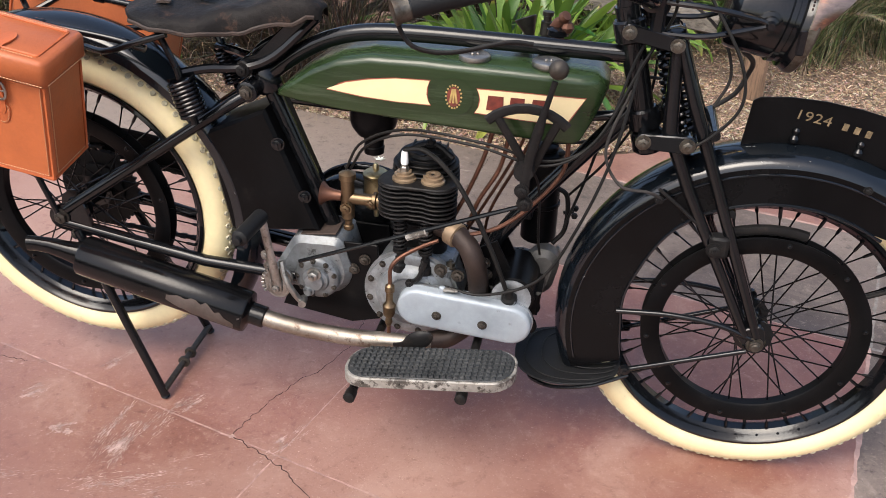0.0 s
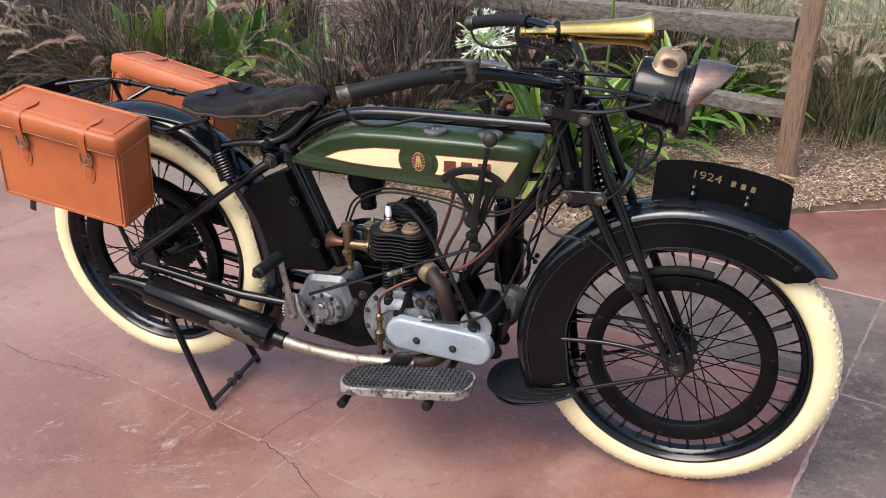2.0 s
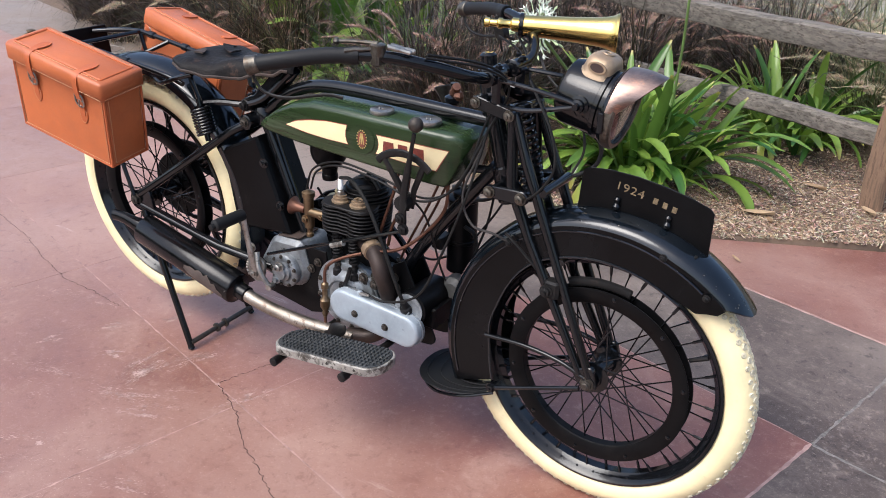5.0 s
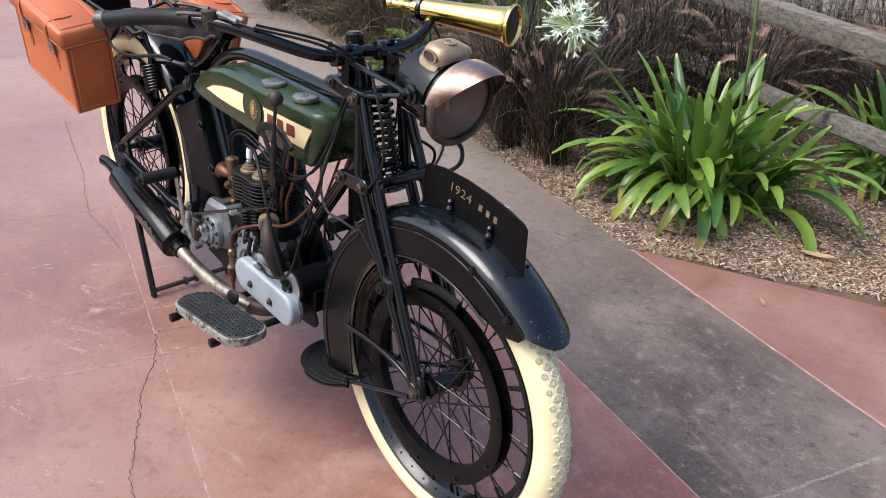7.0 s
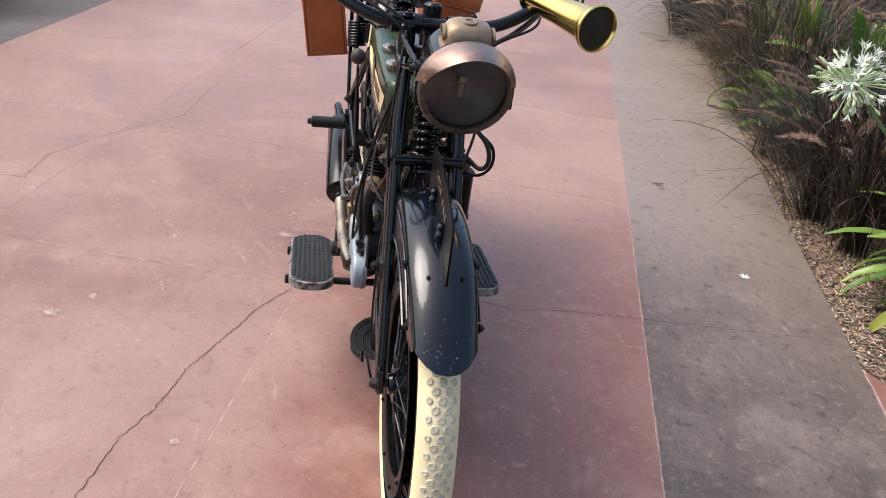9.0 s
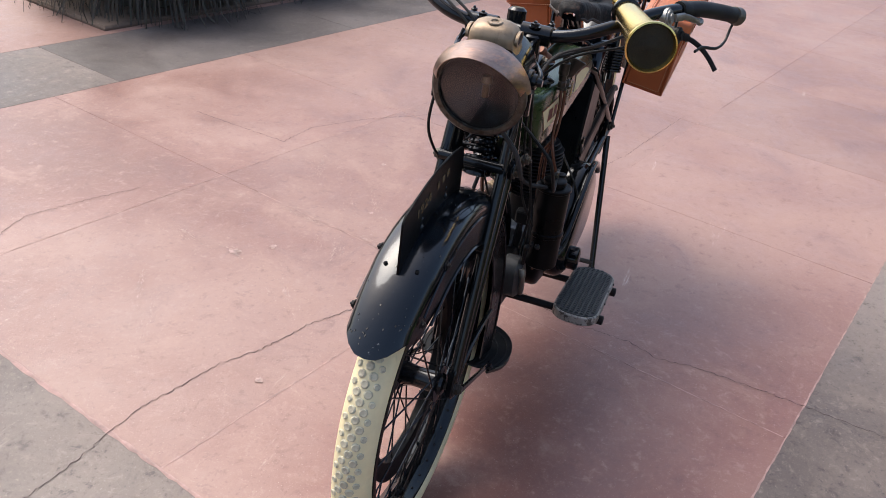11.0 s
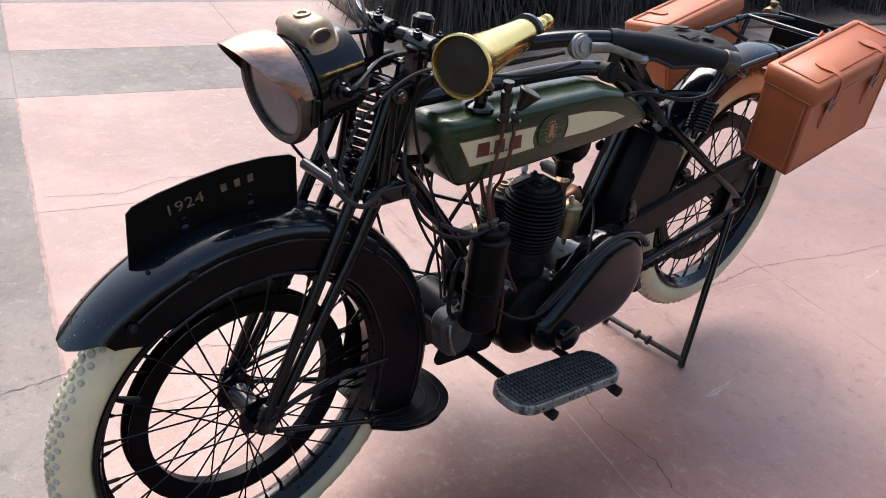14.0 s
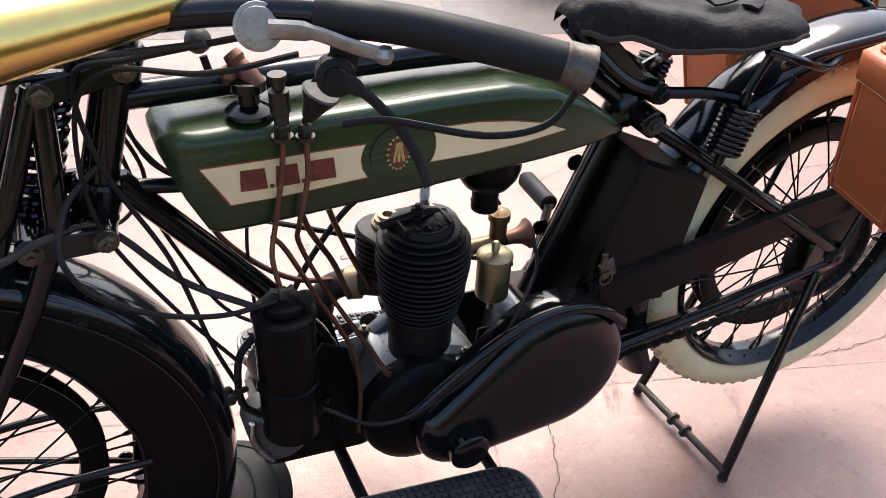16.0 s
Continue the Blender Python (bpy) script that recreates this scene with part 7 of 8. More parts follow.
    for v in (0.011, WID - 0.006):
        stitch(at(0.02, v, HGT + LID), at(LEN - 0.02, v, HGT + LID), upw * 0.001, 60)
    tagged(part("stitching", st, THREAD, case_, "pale stitching"), kind="stuff")
    face = WID - 0.004
    for u in (0.085, 0.255):
        path = spline([(v, w, 0) for v, w in ((WID - 0.062, HGT + LID + 0.002), (WID - 0.02, HGT + LID + 0.003), (WID + 0.003, HGT + LID - 0.002), (WID + 0.0105, HGT + LID - 0.016), (WID + 0.0105, HGT + 0.012), (WID + 0.008, HGT - 0.006), (face + 0.006, HGT - 0.028), (face + 0.003, HGT - 0.05), (face + 0.002, HGT - 0.07))], 4)
        rings, last = [], len(path) - 1
        for i, p in enumerate(path):
            q = path[min(i + 1, last)] - path[max(i - 1, 0)]
            nrm = Vector((q.y, -q.x)).normalized() * -0.0014
            # a swelling rounded tongue where it is sewn to the lid, a plain round end below
            hw = (0.006, 0.0115, 0.0125, 0.0115, 0.009)[i] if i < 5 else 0.0045 if i == last else 0.0068 if i == last - 1 else 0.0085
            rings.append([at(u - hw, p.x + nrm.x, p.y + nrm.y), at(u + hw, p.x + nrm.x, p.y + nrm.y), at(u + hw, p.x - nrm.x, p.y - nrm.y), at(u - hw, p.x - nrm.x, p.y - nrm.y)])
        strap_ob = part("strap", Shape().rings(rings), LEATHER_EDGE, case_, "narrow leather strap")
        drop_poly = [(u + 0.0145 * math.sin(a) * (1 if math.cos(a) < 0.2 else 0.72), HGT - 0.062 + (0.034 if math.cos(a) > 0 else 0.03) * math.cos(a)) for a in (2 * math.pi * k / 26 for k in range(26))]
        tab = part("buckle_tab", Shape().prism(drop_poly, face - 0.001, face + 0.0022, lambda a, b, w: at(a, w, b), 0.0006), LEATHER_EDGE, case_, "drop-shaped stitched leather tab")
        sewn = Shape()
        for k in range(26):
            a0, a1 = 2 * math.pi * (k + 0.2) / 26, 2 * math.pi * (k + 0.75) / 26
            ends = [at(u + 0.0122 * math.sin(a) * (1 if math.cos(a) < 0.2 else 0.7), face + 0.0027, HGT - 0.062 + (0.031 if math.cos(a) > 0 else 0.027) * math.cos(a)) for a in (a0, a1)]
            sewn.tube(ends, 0.0007, 4, caps=False)
        tagged(part("tab_stitching", sewn, THREAD, tab), kind="stuff")
        ring_pts = [at(u + 0.0145 * math.copysign(abs(math.cos(a)) ** 0.7, math.cos(a)), face + 0.0085 + 0.002 * math.sin(a), HGT - 0.022 + 0.0185 * math.copysign(abs(math.sin(a)) ** 0.8, math.sin(a))) for a in (2 * math.pi * k / 24 for k in range(24))]
        bk = Shape().tube(ring_pts, 0.0024, 8, closed=True)
        bk.tube([at(u - 0.0145, face + 0.0085, HGT - 0.022), at(u + 0.0145, face + 0.0085, HGT - 0.022)], 0.0016, 6)
        bk.tube([at(u, face + 0.0095, HGT - 0.022), at(u, face + 0.0115, HGT - 0.041)], 0.0014, 6)
        part("buckle", bk, STEEL, strap_ob, "bright steel buckle")
    return case_


pannier(-1, "orange tan leather pannier with straps, hung beside the silencer")
pannier(1, "orange tan leather pannier with straps, hung beside the chain")

# ---- plants and fence ----
def leaf_material(name, low, high, tip, rough=0.42):
    m = bpy.data.materials.new(name)
    m.use_nodes = True
    nodes, links = m.node_tree.nodes, m.node_tree.links
    b = nodes["Principled BSDF"]
    info, mixer, tc, sep, mr, mix2, nz = (nodes.new(k) for k in ("ShaderNodeObjectInfo", "ShaderNodeMix", "ShaderNodeTexCoord", "ShaderNodeSeparateXYZ", "ShaderNodeMapRange", "ShaderNodeMix", "ShaderNodeTexNoise"))
    mixer.data_type = mix2.data_type = "RGBA"
    mixer.inputs[6].default_value, mixer.inputs[7].default_value = (*low, 1), (*high, 1)
    links.new(info.outputs["Random"], mixer.inputs[0])
    links.new(tc.outputs["Generated"], sep.inputs[0])
    nz.inputs["Scale"].default_value = 3
    links.new(tc.outputs["Object"], nz.inputs["Vector"])
    add = nodes.new("ShaderNodeMath")
    add.operation = "MULTIPLY_ADD"
    add.inputs[1].default_value = 0.35
    links.new(nz.outputs["Fac"], add.inputs[0])
    links.new(sep.outputs["X"], add.inputs[2])
    mr.inputs["From Min"].default_value, mr.inputs["From Max"].default_value = 1.13, 1.24
    links.new(add.outputs[0], mr.inputs["Value"])
    links.new(mr.outputs["Result"], mix2.inputs[0])
    links.new(mixer.outputs[2], mix2.inputs[6])
    mix2.inputs[7].default_value = (*tip, 1)
    links.new(mix2.outputs[2], b.inputs["Base Color"])
    b.inputs["Roughness"].default_value = rough
    b.inputs["Subsurface Weight"].default_value = 0.0
    tr = nodes.new("ShaderNodeBsdfTranslucent")
    links.new(mix2.outputs[2], tr.inputs["Color"])
    ms = nodes.new("ShaderNodeMixShader")
    ms.inputs[0].default_value = 0.25
    out = nodes["Material Output"]
    links.new(b.outputs[0], ms.inputs[1])
    links.new(tr.outputs[0], ms.inputs[2])
    links.new(ms.outputs[0], out.inputs["Surface"])
    return m


STRAP = leaf_material("glossy green strap leaf", (0.026, 0.092, 0.015), (0.24, 0.36, 0.058), (0.6, 0.45, 0.13), 0.28)
STALK = material("green flower stalk", (0.12, 0.2, 0.05), 0.5)
PETAL = material("white petal", (0.68, 0.73, 0.62), 0.6, vary=0.08)
BUD = material("pale green bud", (0.42, 0.52, 0.28), 0.6, vary=0.2)
DRY = island_material("dry straw blades", [(0.17, 0.11, 0.065), (0.34, 0.25, 0.15), (0.48, 0.37, 0.23), (0.26, 0.17, 0.105)], 0.8)
# Near-black entries put the shade of the clumps' gaps into the blade colour.
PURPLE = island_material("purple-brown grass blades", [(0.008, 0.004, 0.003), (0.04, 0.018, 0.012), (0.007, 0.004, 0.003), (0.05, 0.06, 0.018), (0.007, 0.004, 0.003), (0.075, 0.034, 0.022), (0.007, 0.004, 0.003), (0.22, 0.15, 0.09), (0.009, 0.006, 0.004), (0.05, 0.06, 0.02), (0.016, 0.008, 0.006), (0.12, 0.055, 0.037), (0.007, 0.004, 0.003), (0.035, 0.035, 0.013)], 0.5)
# Lighter copy of PURPLE: sunlight is put into the blade colour.
LIT_GRASS = island_material("sunlit straw-streaked grass blades", [(0.015, 0.008, 0.006), (0.055, 0.027, 0.019), (0.014, 0.01, 0.006), (0.1, 0.115, 0.036), (0.014, 0.01, 0.007), (0.1, 0.052, 0.035), (0.42, 0.31, 0.19), (0.5, 0.4, 0.23), (0.014, 0.011, 0.008), (0.11, 0.125, 0.04), (0.025, 0.014, 0.01), (0.24, 0.13, 0.09), (0.012, 0.009, 0.007), (0.06, 0.062, 0.023), (0.34, 0.25, 0.15)], 0.5)
GREENISH = island_material("grey-green grass blades", [(0.012, 0.02, 0.008), (0.1, 0.16, 0.05), (0.5, 0.43, 0.26), (0.02, 0.032, 0.012), (0.2, 0.26, 0.09), (0.07, 0.1, 0.035), (0.4, 0.36, 0.19)], 0.6)
PLUME_TAN = island_material("tan seed plumes", [(0.75, 0.62, 0.43), (0.9, 0.78, 0.58), (0.82, 0.67, 0.48)], 0.9)
PLUME_ROSE = island_material("rose-brown seed plumes", [(0.44, 0.26, 0.2), (0.68, 0.49, 0.38), (0.56, 0.36, 0.28)], 0.9)
THATCH = island_material("dark hanging leaves", [(0.022, 0.018, 0.013), (0.05, 0.04, 0.026), (0.085, 0.07, 0.045), (0.03, 0.03, 0.018)], 0.7)
WOOD = material("grey weathered split timber", (0.165, 0.145, 0.122), 0.8, vary=0.5, scale=5, fine=60, bump=0.5, second=(0.05, 0.04, 0.03), amount=0.9, spread=(0.5, 0.62), spots=8, stretch=(1, 12, 12))
POST_WOOD = material("brown weathered post timber", (0.21, 0.13, 0.08), 0.8, vary=0.5, scale=5, fine=60, bump=0.5, second=(0.07, 0.042, 0.028), amount=0.85, spread=(0.5, 0.6), spots=5, stretch=(14, 14, 1))


def leaf_mesh(length, width, rise, droop, twist, seed):
    """A strap leaf from the origin out along x, arching up and over, with a channelled middle."""
    r_ = random.Random(seed)
    rows = 11
    verts, faces = [], []
    x = z = 0.0
    ang = rise
    for i in range(rows):
        t = i / (rows - 1)
        w = width * (0.62 + 0.5 * math.sin(math.pi * min(1, t * 0.9 + 0.08))) * (1 if t < 0.85 else max(0.34, 1 - ((t - 0.85) / 0.15) ** 2.0))
        tw = twist * t
        for a, dz in ((-1, 0.30), (-0.5, 0.08), (0, 0.0), (0.5, 0.08), (1, 0.30)):
            verts.append((x - math.sin(ang) * w * dz * 0.8, a * w * math.cos(tw), z + w * (dz * math.cos(ang) + a * math.sin(tw))))
        ang -= droop * (0.5 + 1.5 * t) / rows
        x += math.cos(ang) * length / rows
        z += math.sin(ang) * length / rows
    for i in range(rows - 1):
        for j in range(4):
            a = i * 5 + j
            faces.append((a, a + 1, a + 6, a + 5))
    sh = Shape().add(verts, faces)
    return sh.mesh("leaf", STRAP, 60)


LEAVES = [leaf_mesh(random.Random(k).uniform(0.36, 0.54), random.Random(k + 50).uniform(0.0135, 0.0205), r, d, random.Random(k + 9).uniform(-0.5, 0.5), k)
          for k, (r, d) in enumerate(((1.35, 0.5), (1.25, 0.9), (1.1, 1.3), (0.95, 1.5), (1.2, 2.4), (0.8, 1.7), (1.0, 2.6), (0.6, 1.2)))]


def strap_plant(x, y, count, size, seed, label, stalks=(), broad=1.0):
    r_ = random.Random(seed)
    plant = empty("agapanthus", label, "plant", group="strap-leaved plants in the bed")
    z0 = bed_height(x, y)
    hearts = [(r_.gauss(0, 0.11 * size), r_.gauss(0, 0.09 * size)) for _ in range(8)]
    for k in range(count):
        lf = new("leaf", LEAVES[r_.choice((0, 0, 0, 1, 1, 1, 2, 2, 2, 3, 3, 4, 5, 6, 7))])
        lf.parent = plant
        hx, hy = hearts[k % 8]
        yaw = math.degrees(math.atan2(hy, hx)) + r_.gauss(0, 75)
        sc = size * r_.uniform(0.7, 1.1)
        lf.matrix_basis = Matrix.Translation((x + hx + r_.gauss(0, 0.012), y + hy + r_.gauss(0, 0.012), z0 - 0.005)) @ pose(0, 0, 0, r_.gauss(0, 13), r_.gauss(0, 9), yaw) @ Matrix.Diagonal((sc, sc * broad, sc * (1.2 - 0.2 * broad), 1))
    for base, top_, flower in stalks:
        pts = spline([base, tuple(Vector(base).lerp(Vector(top_), 0.5) + Vector((0.01, 0.03, 0.03))), top_], 8)
        part("flower_stalk", Shape().tube(pts, 0.0055, 8), STALK, plant)
        if flower:
            c = Vector(top_)
            buds, petals = Shape(), Shape()
            for k in range(88):
                d = Vector((r_.gauss(0, 1), r_.gauss(0, 1), r_.gauss(0.25, 0.8))).normalized()
                l = r_.uniform(0.055, 0.102)
                buds.tube([c, c + d * l], [0.0012, 0.0018], 5)
                e = c + d * l
                if k % 5 < 3 and d.z < 0.6:
                    buds.tube([e, e + d * 0.014, e + d * 0.024], [0.002, 0.0052, 0.001], 6)
                    continue
                s1 = d.cross(Vector((0.3, 0.5, 0.8))).normalized()
                s2 = d.cross(s1)
                for q in range(6):
                    a = 2 * math.pi * q / 6 + k
                    o = (s1 * math.cos(a) + s2 * math.sin(a))
                    tng = d.cross(o)
                    p0, p1, p2 = e - d * 0.004, e + d * 0.012 + o * 0.008, e + d * 0.021 + o * 0.023
                    petals.add([p0, p1 - tng * 0.0034, p2, p1 + tng * 0.0034], [(0, 1, 2, 3)])
            tagged(part("bud_head", buds, BUD, plant, "pale green buds and stems"), kind="stuff")
            tagged(part("flower_head", petals, PETAL, plant, "white open petals"), kind="stuff")
    return plant


strap_plant(-0.06, 2.02, 220, 1.28, 3, "green strap-leaved plant with a white flower head on bark",
            (((0.03, 1.86, 0.02), (-0.15, 1.262, 0.768), True), ((0.14, 1.9, 0.02), (0.24, 1.70, 1.05), True)), broad=0.98)
strap_plant(0.46, 2.95, 85, 1.1, 5, "green strap-leaved plant behind the timber fence")
strap_plant(-1.97, 2.42, 80, 1.1, 14, "yellow-green strap-leaved plant at the paving's edge", broad=1.7)
strap_plant(-1.7, 2.72, 60, 1.1, 8, "green strap-leaved plant among dark grasses")
strap_plant(-2.37, 2.25, 20, 0.55, 15, "low yellowing broad-leaved plant at the bed's edge", broad=1.8)
strap_plant(-2.6, 2.95, 70, 1.6, 22, "bright green strap-leaved plant among dark grasses", broad=1.5)
strap_plant(-2.22, 2.85, 60, 1.5, 23, "bright green strap-leaved plant among dark grasses", broad=1.5)
strap_plant(-2.9, 2.5, 16, 0.6, 12, "small yellow-green strap-leaved plant at the bed's edge")


def grass(x, y, blades, height, spread, mat, plume_mat, plumes, seed, label, plume_size=1.0, lean=(0, 0)):
    r_ = random.Random(seed)
    clump = empty("fountain_grass", label, "ornamental grass", group="grasses in the bed")
    z0 = bed_height(x, y) - 0.01
    sh = Shape()
    tufts = []
    for k in range(26):
        a = r_.uniform(0, 2 * math.pi)
        rr = 0.26 * spread * math.sqrt(r_.random())
        tufts.append((x + math.cos(a) * rr, y + math.sin(a) * rr, a + r_.gauss(0, 0.7), r_.uniform(1.0, 1.5), r_.uniform(0.3, 2.1)))
    for k in range(int(blades * 0.62)):
        tx, ty, ta, trise, tbend = tufts[k % 26]
        base = Vector((tx + r_.gauss(0, 0.025), ty + r_.gauss(0, 0.025), z0))
        a = ta + r_.gauss(0, 0.65)
        l = height * r_.uniform(0.5, 1.3)
        d = Vector((math.cos(a) + lean[0], math.sin(a) + lean[1], 0))
        side_ = Vector((-math.sin(a), math.cos(a), r_.gauss(0, 0.4))) * r_.uniform(0.0014, 0.0036)
        rise, bend = min(1.56, trise + r_.gauss(0, 0.15)), max(0.1, tbend + r_.gauss(0, 0.45))
        p, verts = base, []
        sway = Vector((r_.gauss(0, 0.05), r_.gauss(0, 0.05), 0))
        for i in range(8):
            t = i / 7
            w = 1 - 0.92 * t ** 1.5
            verts += [p - side_ * w, p + side_ * w]
            e = rise - bend * t ** 1.3
            p = p + (d * math.cos(e) + Vector((0, 0, math.sin(e))) + sway * t * 4) * (l / 7)
            p.z = max(p.z, z0 + 0.012)
        sh.add(verts, [(2 * i, 2 * i + 1, 2 * i + 3, 2 * i + 2) for i in range(7)])
    tagged(part("blades", sh, mat, clump, sharp=60), kind="stuff")
    dry = Shape()
    for k in range(blades // (18 if mat is PURPLE else 6)):
        a = r_.uniform(0, 2 * math.pi)
        d = Vector((math.cos(a), math.sin(a), 0))
        p = Vector((x, y, z0)) + d * (0.3 * spread * math.sqrt(r_.random()))
        a2 = a + r_.gauss(0, 0.5)
        d = Vector((math.cos(a2), math.sin(a2), 0))
        side_ = Vector((-d.y, d.x, r_.gauss(0, 0.3))) * r_.uniform(0.001, 0.0024)
        rise, bend, l = r_.uniform(0.5, 1.35), r_.uniform(1.3, 2.6), r_.uniform(0.25, 0.6) * height
        verts = []
        for i in range(7):
            t = i / 6
            verts += [p - side_ * (1 - 0.8 * t), p + side_ * (1 - 0.8 * t)]
            e = rise - bend * t
            p = p + (d * math.cos(e) + Vector((0, 0, math.sin(e)))) * (l / 6)
            p.z = max(p.z, z0 + 0.02)
        dry.add(verts, [(2 * i, 2 * i + 1, 2 * i + 3, 2 * i + 2) for i in range(6)])
    tagged(part("dry_skirt", dry, DRY, clump, "dead straw-coloured blades round the base"), kind="stuff")
    if plumes:
        ps, stems = Shape(), Shape()
        for k in range(plumes):
            a = r_.uniform(0, 2 * math.pi)
            d = Vector((math.cos(a) + lean[0], math.sin(a) + lean[1], 0))
            out = r_.uniform(0.4, 1.5) * spread
            l = height * r_.uniform(0.6, 1.15)
            pts = []
            for i in range(9):
                t = i / 8
                pts.append(Vector((x, y, z0)) + d * (l * out * 0.62 * t ** 1.5) + Vector((0, 0, l * (t - 0.24 * (0.6 + out) * t ** 3))))
            stems.tube(pts[:8], 0.0009, 4, caps=False)
            for i in range(60):
                t = i / 59
                f = 5.2 + 2.8 * t
                j = min(7, int(f))
                p = pts[j].lerp(pts[j + 1], f - j)
                ax = (pts[j + 1] - pts[j]).normalized()
                rad = 0.0145 * plume_size * math.sin(math.pi * (0.1 + 0.85 * t)) + 0.001
                for q in range(6):
                    o = Vector((r_.gauss(0, 1), r_.gauss(0, 1), r_.gauss(0, 1)))
                    o = (o - ax * o.dot(ax)).normalized()
                    w = ax.cross(o) * 0.002
                    e = p + o * rad * r_.uniform(0.7, 1.3) + ax * 0.012
                    ps.add([p - w, p + w, e], [(0, 1, 2)])
        tagged(part("plume_stems", stems, DRY, clump), kind="stuff")
        tagged(part("plumes", ps, plume_mat, clump, "soft bottle-brush seed plumes"), kind="stuff")
    return clump


DARK_LABEL = "dark purple-brown fountain grass with drooping rosy plumes"
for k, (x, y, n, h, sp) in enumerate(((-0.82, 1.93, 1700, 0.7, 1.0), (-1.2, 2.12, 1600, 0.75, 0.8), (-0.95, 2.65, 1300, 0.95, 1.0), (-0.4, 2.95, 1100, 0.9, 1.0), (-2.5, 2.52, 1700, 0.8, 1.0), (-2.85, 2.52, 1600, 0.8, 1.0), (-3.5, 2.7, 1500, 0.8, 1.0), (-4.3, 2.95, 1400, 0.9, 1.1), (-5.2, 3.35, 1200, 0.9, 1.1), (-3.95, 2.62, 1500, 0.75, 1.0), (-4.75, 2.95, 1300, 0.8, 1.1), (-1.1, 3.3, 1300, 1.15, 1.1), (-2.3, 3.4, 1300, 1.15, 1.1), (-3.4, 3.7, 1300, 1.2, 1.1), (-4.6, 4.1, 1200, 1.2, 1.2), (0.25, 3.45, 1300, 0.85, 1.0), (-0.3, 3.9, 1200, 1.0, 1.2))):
    grass(x, y, n, h, sp, LIT_GRASS if k in (4, 5) else PURPLE, PLUME_TAN if x in (-3.5, -3.95) else PLUME_ROSE, 22, 20 + k, DARK_LABEL, 1.25)
# edge clumps take the copy with sunlight in its colour
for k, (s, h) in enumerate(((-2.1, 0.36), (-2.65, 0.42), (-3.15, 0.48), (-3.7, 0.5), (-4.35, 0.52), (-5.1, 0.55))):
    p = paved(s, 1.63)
    grass(p.x, p.y, 1000, h, 0.75, LIT_GRASS, PLUME_ROSE, 8, 45 + k, "low dark fountain grass overhanging the paving's edge")
TAN_LABEL = "grey-green fountain grass with tan bottle-brush plumes"
for k, (x, y, n, h, sp) in enumerate(((1.2, 2.95, 1400, 0.8, 1.0), (0.85, 3.3, 1200, 0.75, 0.95), (1.75, 3.05, 1200, 0.78, 0.95), (1.6, 3.8, 900, 0.8, 1.1), (2.6, 3.5, 800, 0.7, 1.1), (0.6, 4.1, 900, 0.85, 1.1))):
    grass(x, y, n, h, sp, GREENISH, PLUME_TAN, 60, 60 + k, TAN_LABEL, 1.45)



# ---- what has fallen: dry leaves on the bark, petals on the band ----
DEAD = leaf_material("dry curled leaf", (0.24, 0.15, 0.08), (0.46, 0.33, 0.2), (0.3, 0.2, 0.1), 0.8)


def fallen_leaf(x, y, length, yaw, seed, z=None):
    r_ = random.Random(seed)
    verts, faces = [], []
    for i in range(8):
        t = i / 7
        w = length * 0.16 * math.sin(math.pi * (0.08 + 0.9 * t))
        for a in (-1, 0, 1):
            verts.append((length * (t - 0.5), a * w, 0.004 + 0.10 * length * abs(a) * (0.3 + t) + 0.08 * length * (t - 0.5) ** 2))
        if i:
            k = 3 * i
            faces += [(k - 3, k - 2, k + 1, k), (k - 2, k - 1, k + 2, k + 1)]
    leaf_ = new("fallen_leaf", Shape().add(verts, faces).mesh("fallen_leaf", DEAD, 60))
    leaf_.matrix_world = Matrix.Translation((x, y, bed_height(x, y) + 0.006 if z is None else z)) @ pose(0, 0, 0, 0, 0, yaw)
    return tagged(leaf_, "dry curled brown leaf lying on the ground", "leaf", group="fallen leaves")


rnd = random.Random(77)
for k in range(16):
    x, y = rnd.uniform(-0.75, 1.0), rnd.uniform(1.62, 2.3)
    if in_bed(x, y):
        fallen_leaf(x, y, rnd.uniform(0.05, 0.13), rnd.uniform(0, 360), k)
fallen_leaf(0.63, 1.455, 0.05, 140, 40, 0.002)
fallen_leaf(-1.18, 1.24, 0.06, 60, 41, 0.002)
blossom = Shape()
for q in range(6):
    a = 2 * math.pi * q / 6
    c = Vector((-0.405 + 0.011 * math.cos(a), 1.285 + 0.011 * math.sin(a), 0.003))
    d = Vector((math.cos(a), math.sin(a), 0.2)) * 0.012
    o = Vector((-math.sin(a), math.cos(a), 0)) * 0.0045
    blossom.add([c - d, c - o, c + d, c + o], [(0, 1, 2, 3)])
tagged(part("fallen_blossom", blossom, PETAL), "white fallen blossom lying on the grey band", "flower")


# ---- split-rail fence ----
fence = empty("split_rail_fence", "weathered grey split-rail timber fence behind the bed's front", "fence")


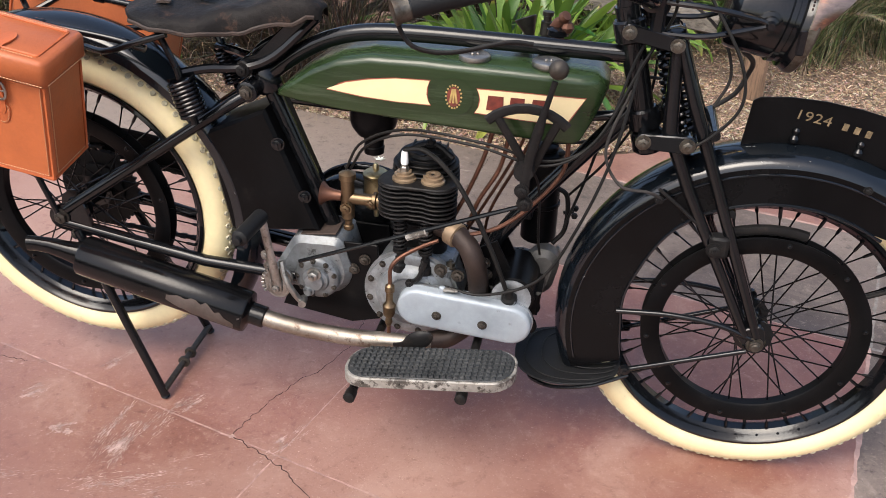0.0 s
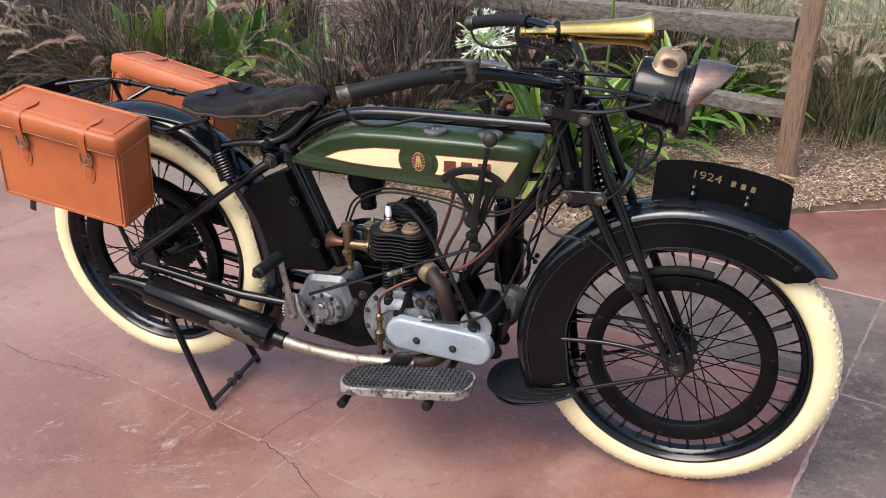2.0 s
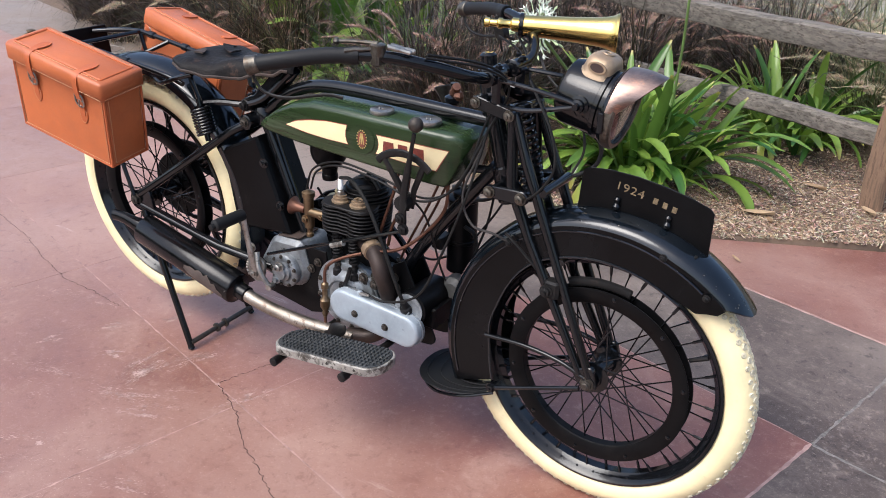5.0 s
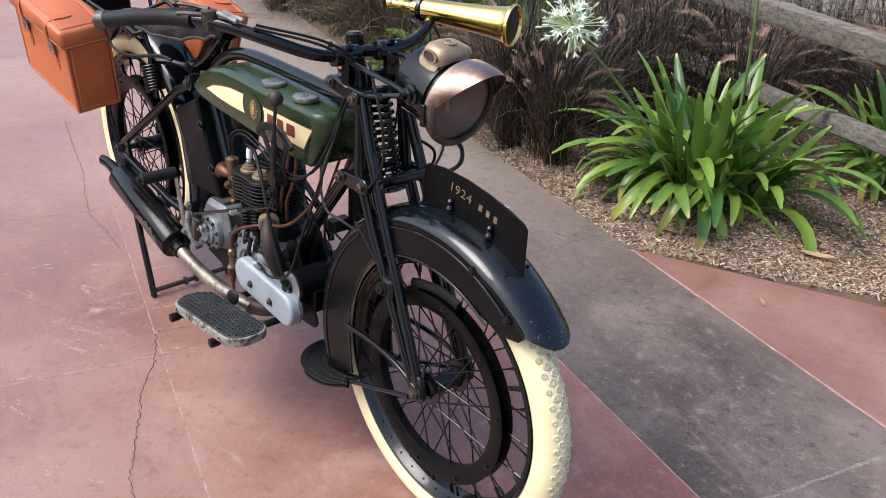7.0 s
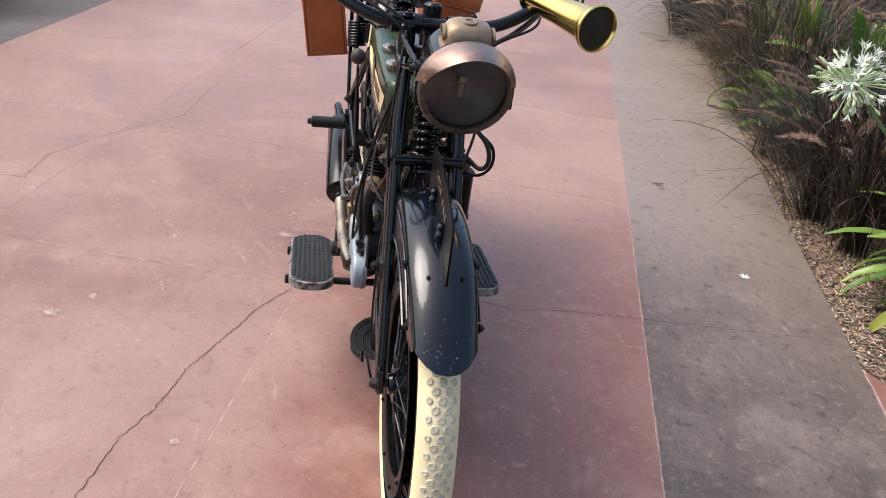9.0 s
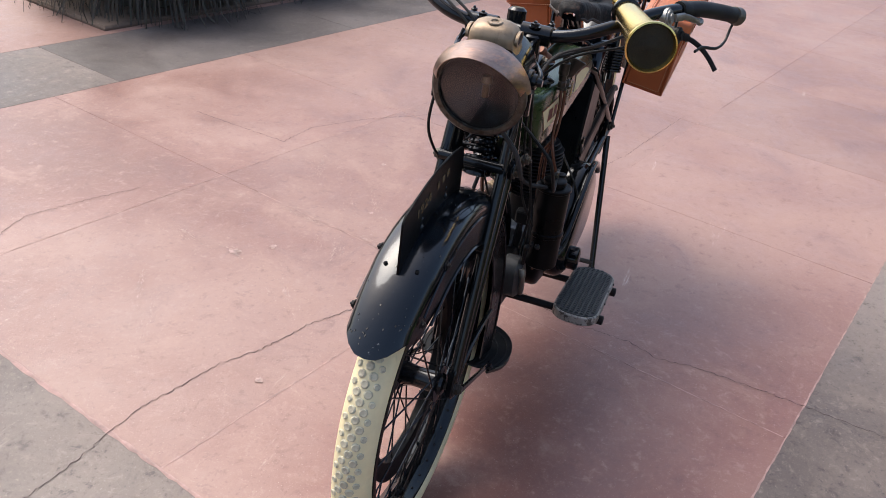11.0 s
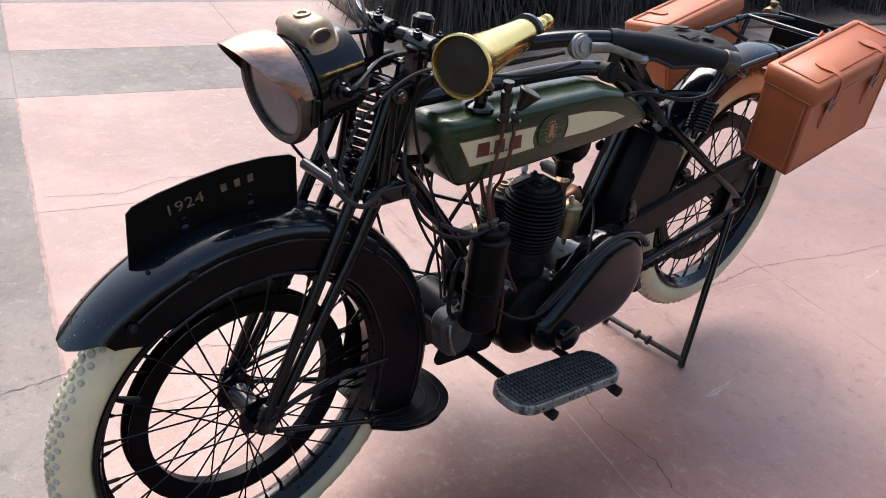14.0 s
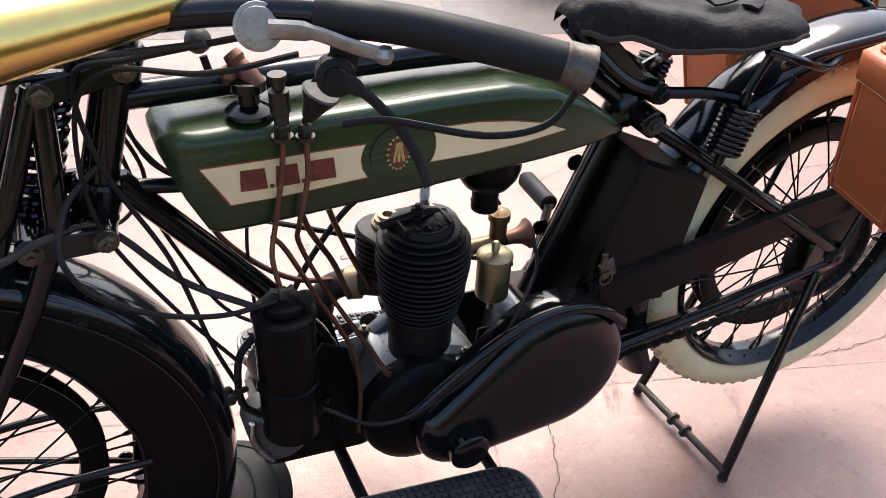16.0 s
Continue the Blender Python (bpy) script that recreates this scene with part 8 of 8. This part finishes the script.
def timber(a, b, w, h, seed, mat, name):
    r_ = random.Random(seed)
    a, b = Vector(a), Vector(b)
    ax = (b - a).normalized()
    s1 = ax.cross(Vector((0, 0, 1)) if abs(ax.z) < 0.8 else Vector((1, 0, 0))).normalized()
    s2 = s1.cross(ax)
    prof = [(-1, -0.8), (-0.7, -1), (0.75, -0.95), (1, -0.6), (0.95, 0.7), (0.6, 1), (-0.7, 0.95), (-1, 0.6)]
    off = [r_.uniform(0.88, 1.1) for _ in prof]
    rings = []
    for i in range(13):
        c = a.lerp(b, i / 12) + s1 * r_.gauss(0, 0.004) + s2 * r_.gauss(0, 0.004)
        rings.append([c + s1 * (p[0] * w / 2 * o * r_.uniform(0.96, 1.04)) + s2 * (p[1] * h / 2 * o * r_.uniform(0.96, 1.04)) for p, o in zip(prof, off)])
    return part(name, Shape().rings(rings), mat, fence, sharp=30)


timber((0.965, 2.2, -0.06), (0.985, 2.28, 1.25), 0.088, 0.088, 1, POST_WOOD, "post")
timber((-1.25, 3.08, -0.06), (-1.24, 3.1, 1.2), 0.115, 0.115, 2, POST_WOOD, "post")
timber((0.93, 2.30, 0.665), (-1.22, 3.07, 0.68), 0.06, 0.105, 3, WOOD, "rail")
timber((0.94, 2.29, 0.315), (-1.22, 3.07, 0.32), 0.06, 0.085, 4, WOOD, "rail")


# ---- dark leaf-skirted shrubs on the far side of the yard ----
far_soil = Shape().prism([tuple(paved(s, d).xy) for s, d in ((-8.5, -6.7), (-0.87, -6.7), (-0.87, -2.95), (-8.5, -2.95))], -0.03, 0.022, xy, 0.01)
tagged(part("far_planting_bed", far_soil, SOIL), "dark earth bed under the shrubs across the yard", "flower bed", kind="structure")
def skirted_shrub(x, y, radius, height, leaves, seed):
    r_ = random.Random(seed)
    shrub = empty("skirted_shrub", "dark shrub with hanging dry strap leaves at the paving's far edge", "shrub", group="shrubs across the yard")
    part("trunk", Shape().tube([(x, y, -0.09), (x + 0.02, y, height * 0.5), (x, y + 0.02, height)], [radius * 0.5, radius * 0.4, radius * 0.25], 12), THATCH, shrub)
    sh = Shape()
    for k in range(leaves):
        a = r_.uniform(0, 2 * math.pi)
        d = Vector((math.cos(a), math.sin(a), 0))
        z1 = r_.uniform(0.25, 1.0) * height
        l = r_.uniform(0.4, 0.8) * height
        w = r_.uniform(0.004, 0.014)
        t_ = Vector((-d.y, d.x, 0)) * w
        p = Vector((x, y, z1)) + d * radius * r_.uniform(0.25, 0.6)
        verts = []
        for i in range(6):
            t = i / 5
            q = p + d * (radius * r_.uniform(0.45, 0.6) * math.sin(min(1.0, t * 1.1) * math.pi / 2)) + Vector((0, 0, 0.10 * math.sin(t * math.pi) - l * t ** 1.5))
            q.z = max(q.z, 0.004 + 0.01 * r_.random())
            ww = 1 - 0.85 * t
            verts += [q - t_ * ww, q + t_ * ww]
        sh.add(verts, [(2 * i, 2 * i + 1, 2 * i + 3, 2 * i + 2) for i in range(5)])
    tagged(part("hanging_leaves", sh, THATCH, shrub, sharp=60), kind="stuff")
    return shrub


for k, (s, d) in enumerate(((-1.45, -3.4), (-2.4, -3.5), (-3.4, -3.6), (-4.4, -3.75), (-5.4, -3.7), (-6.4, -3.7), (-2.0, -4.6), (-3.4, -4.7), (-4.9, -4.7))):
    p = paved(s, d)
    skirted_shrub(p.x, p.y, 0.62, 0.85, 900, 100 + k)
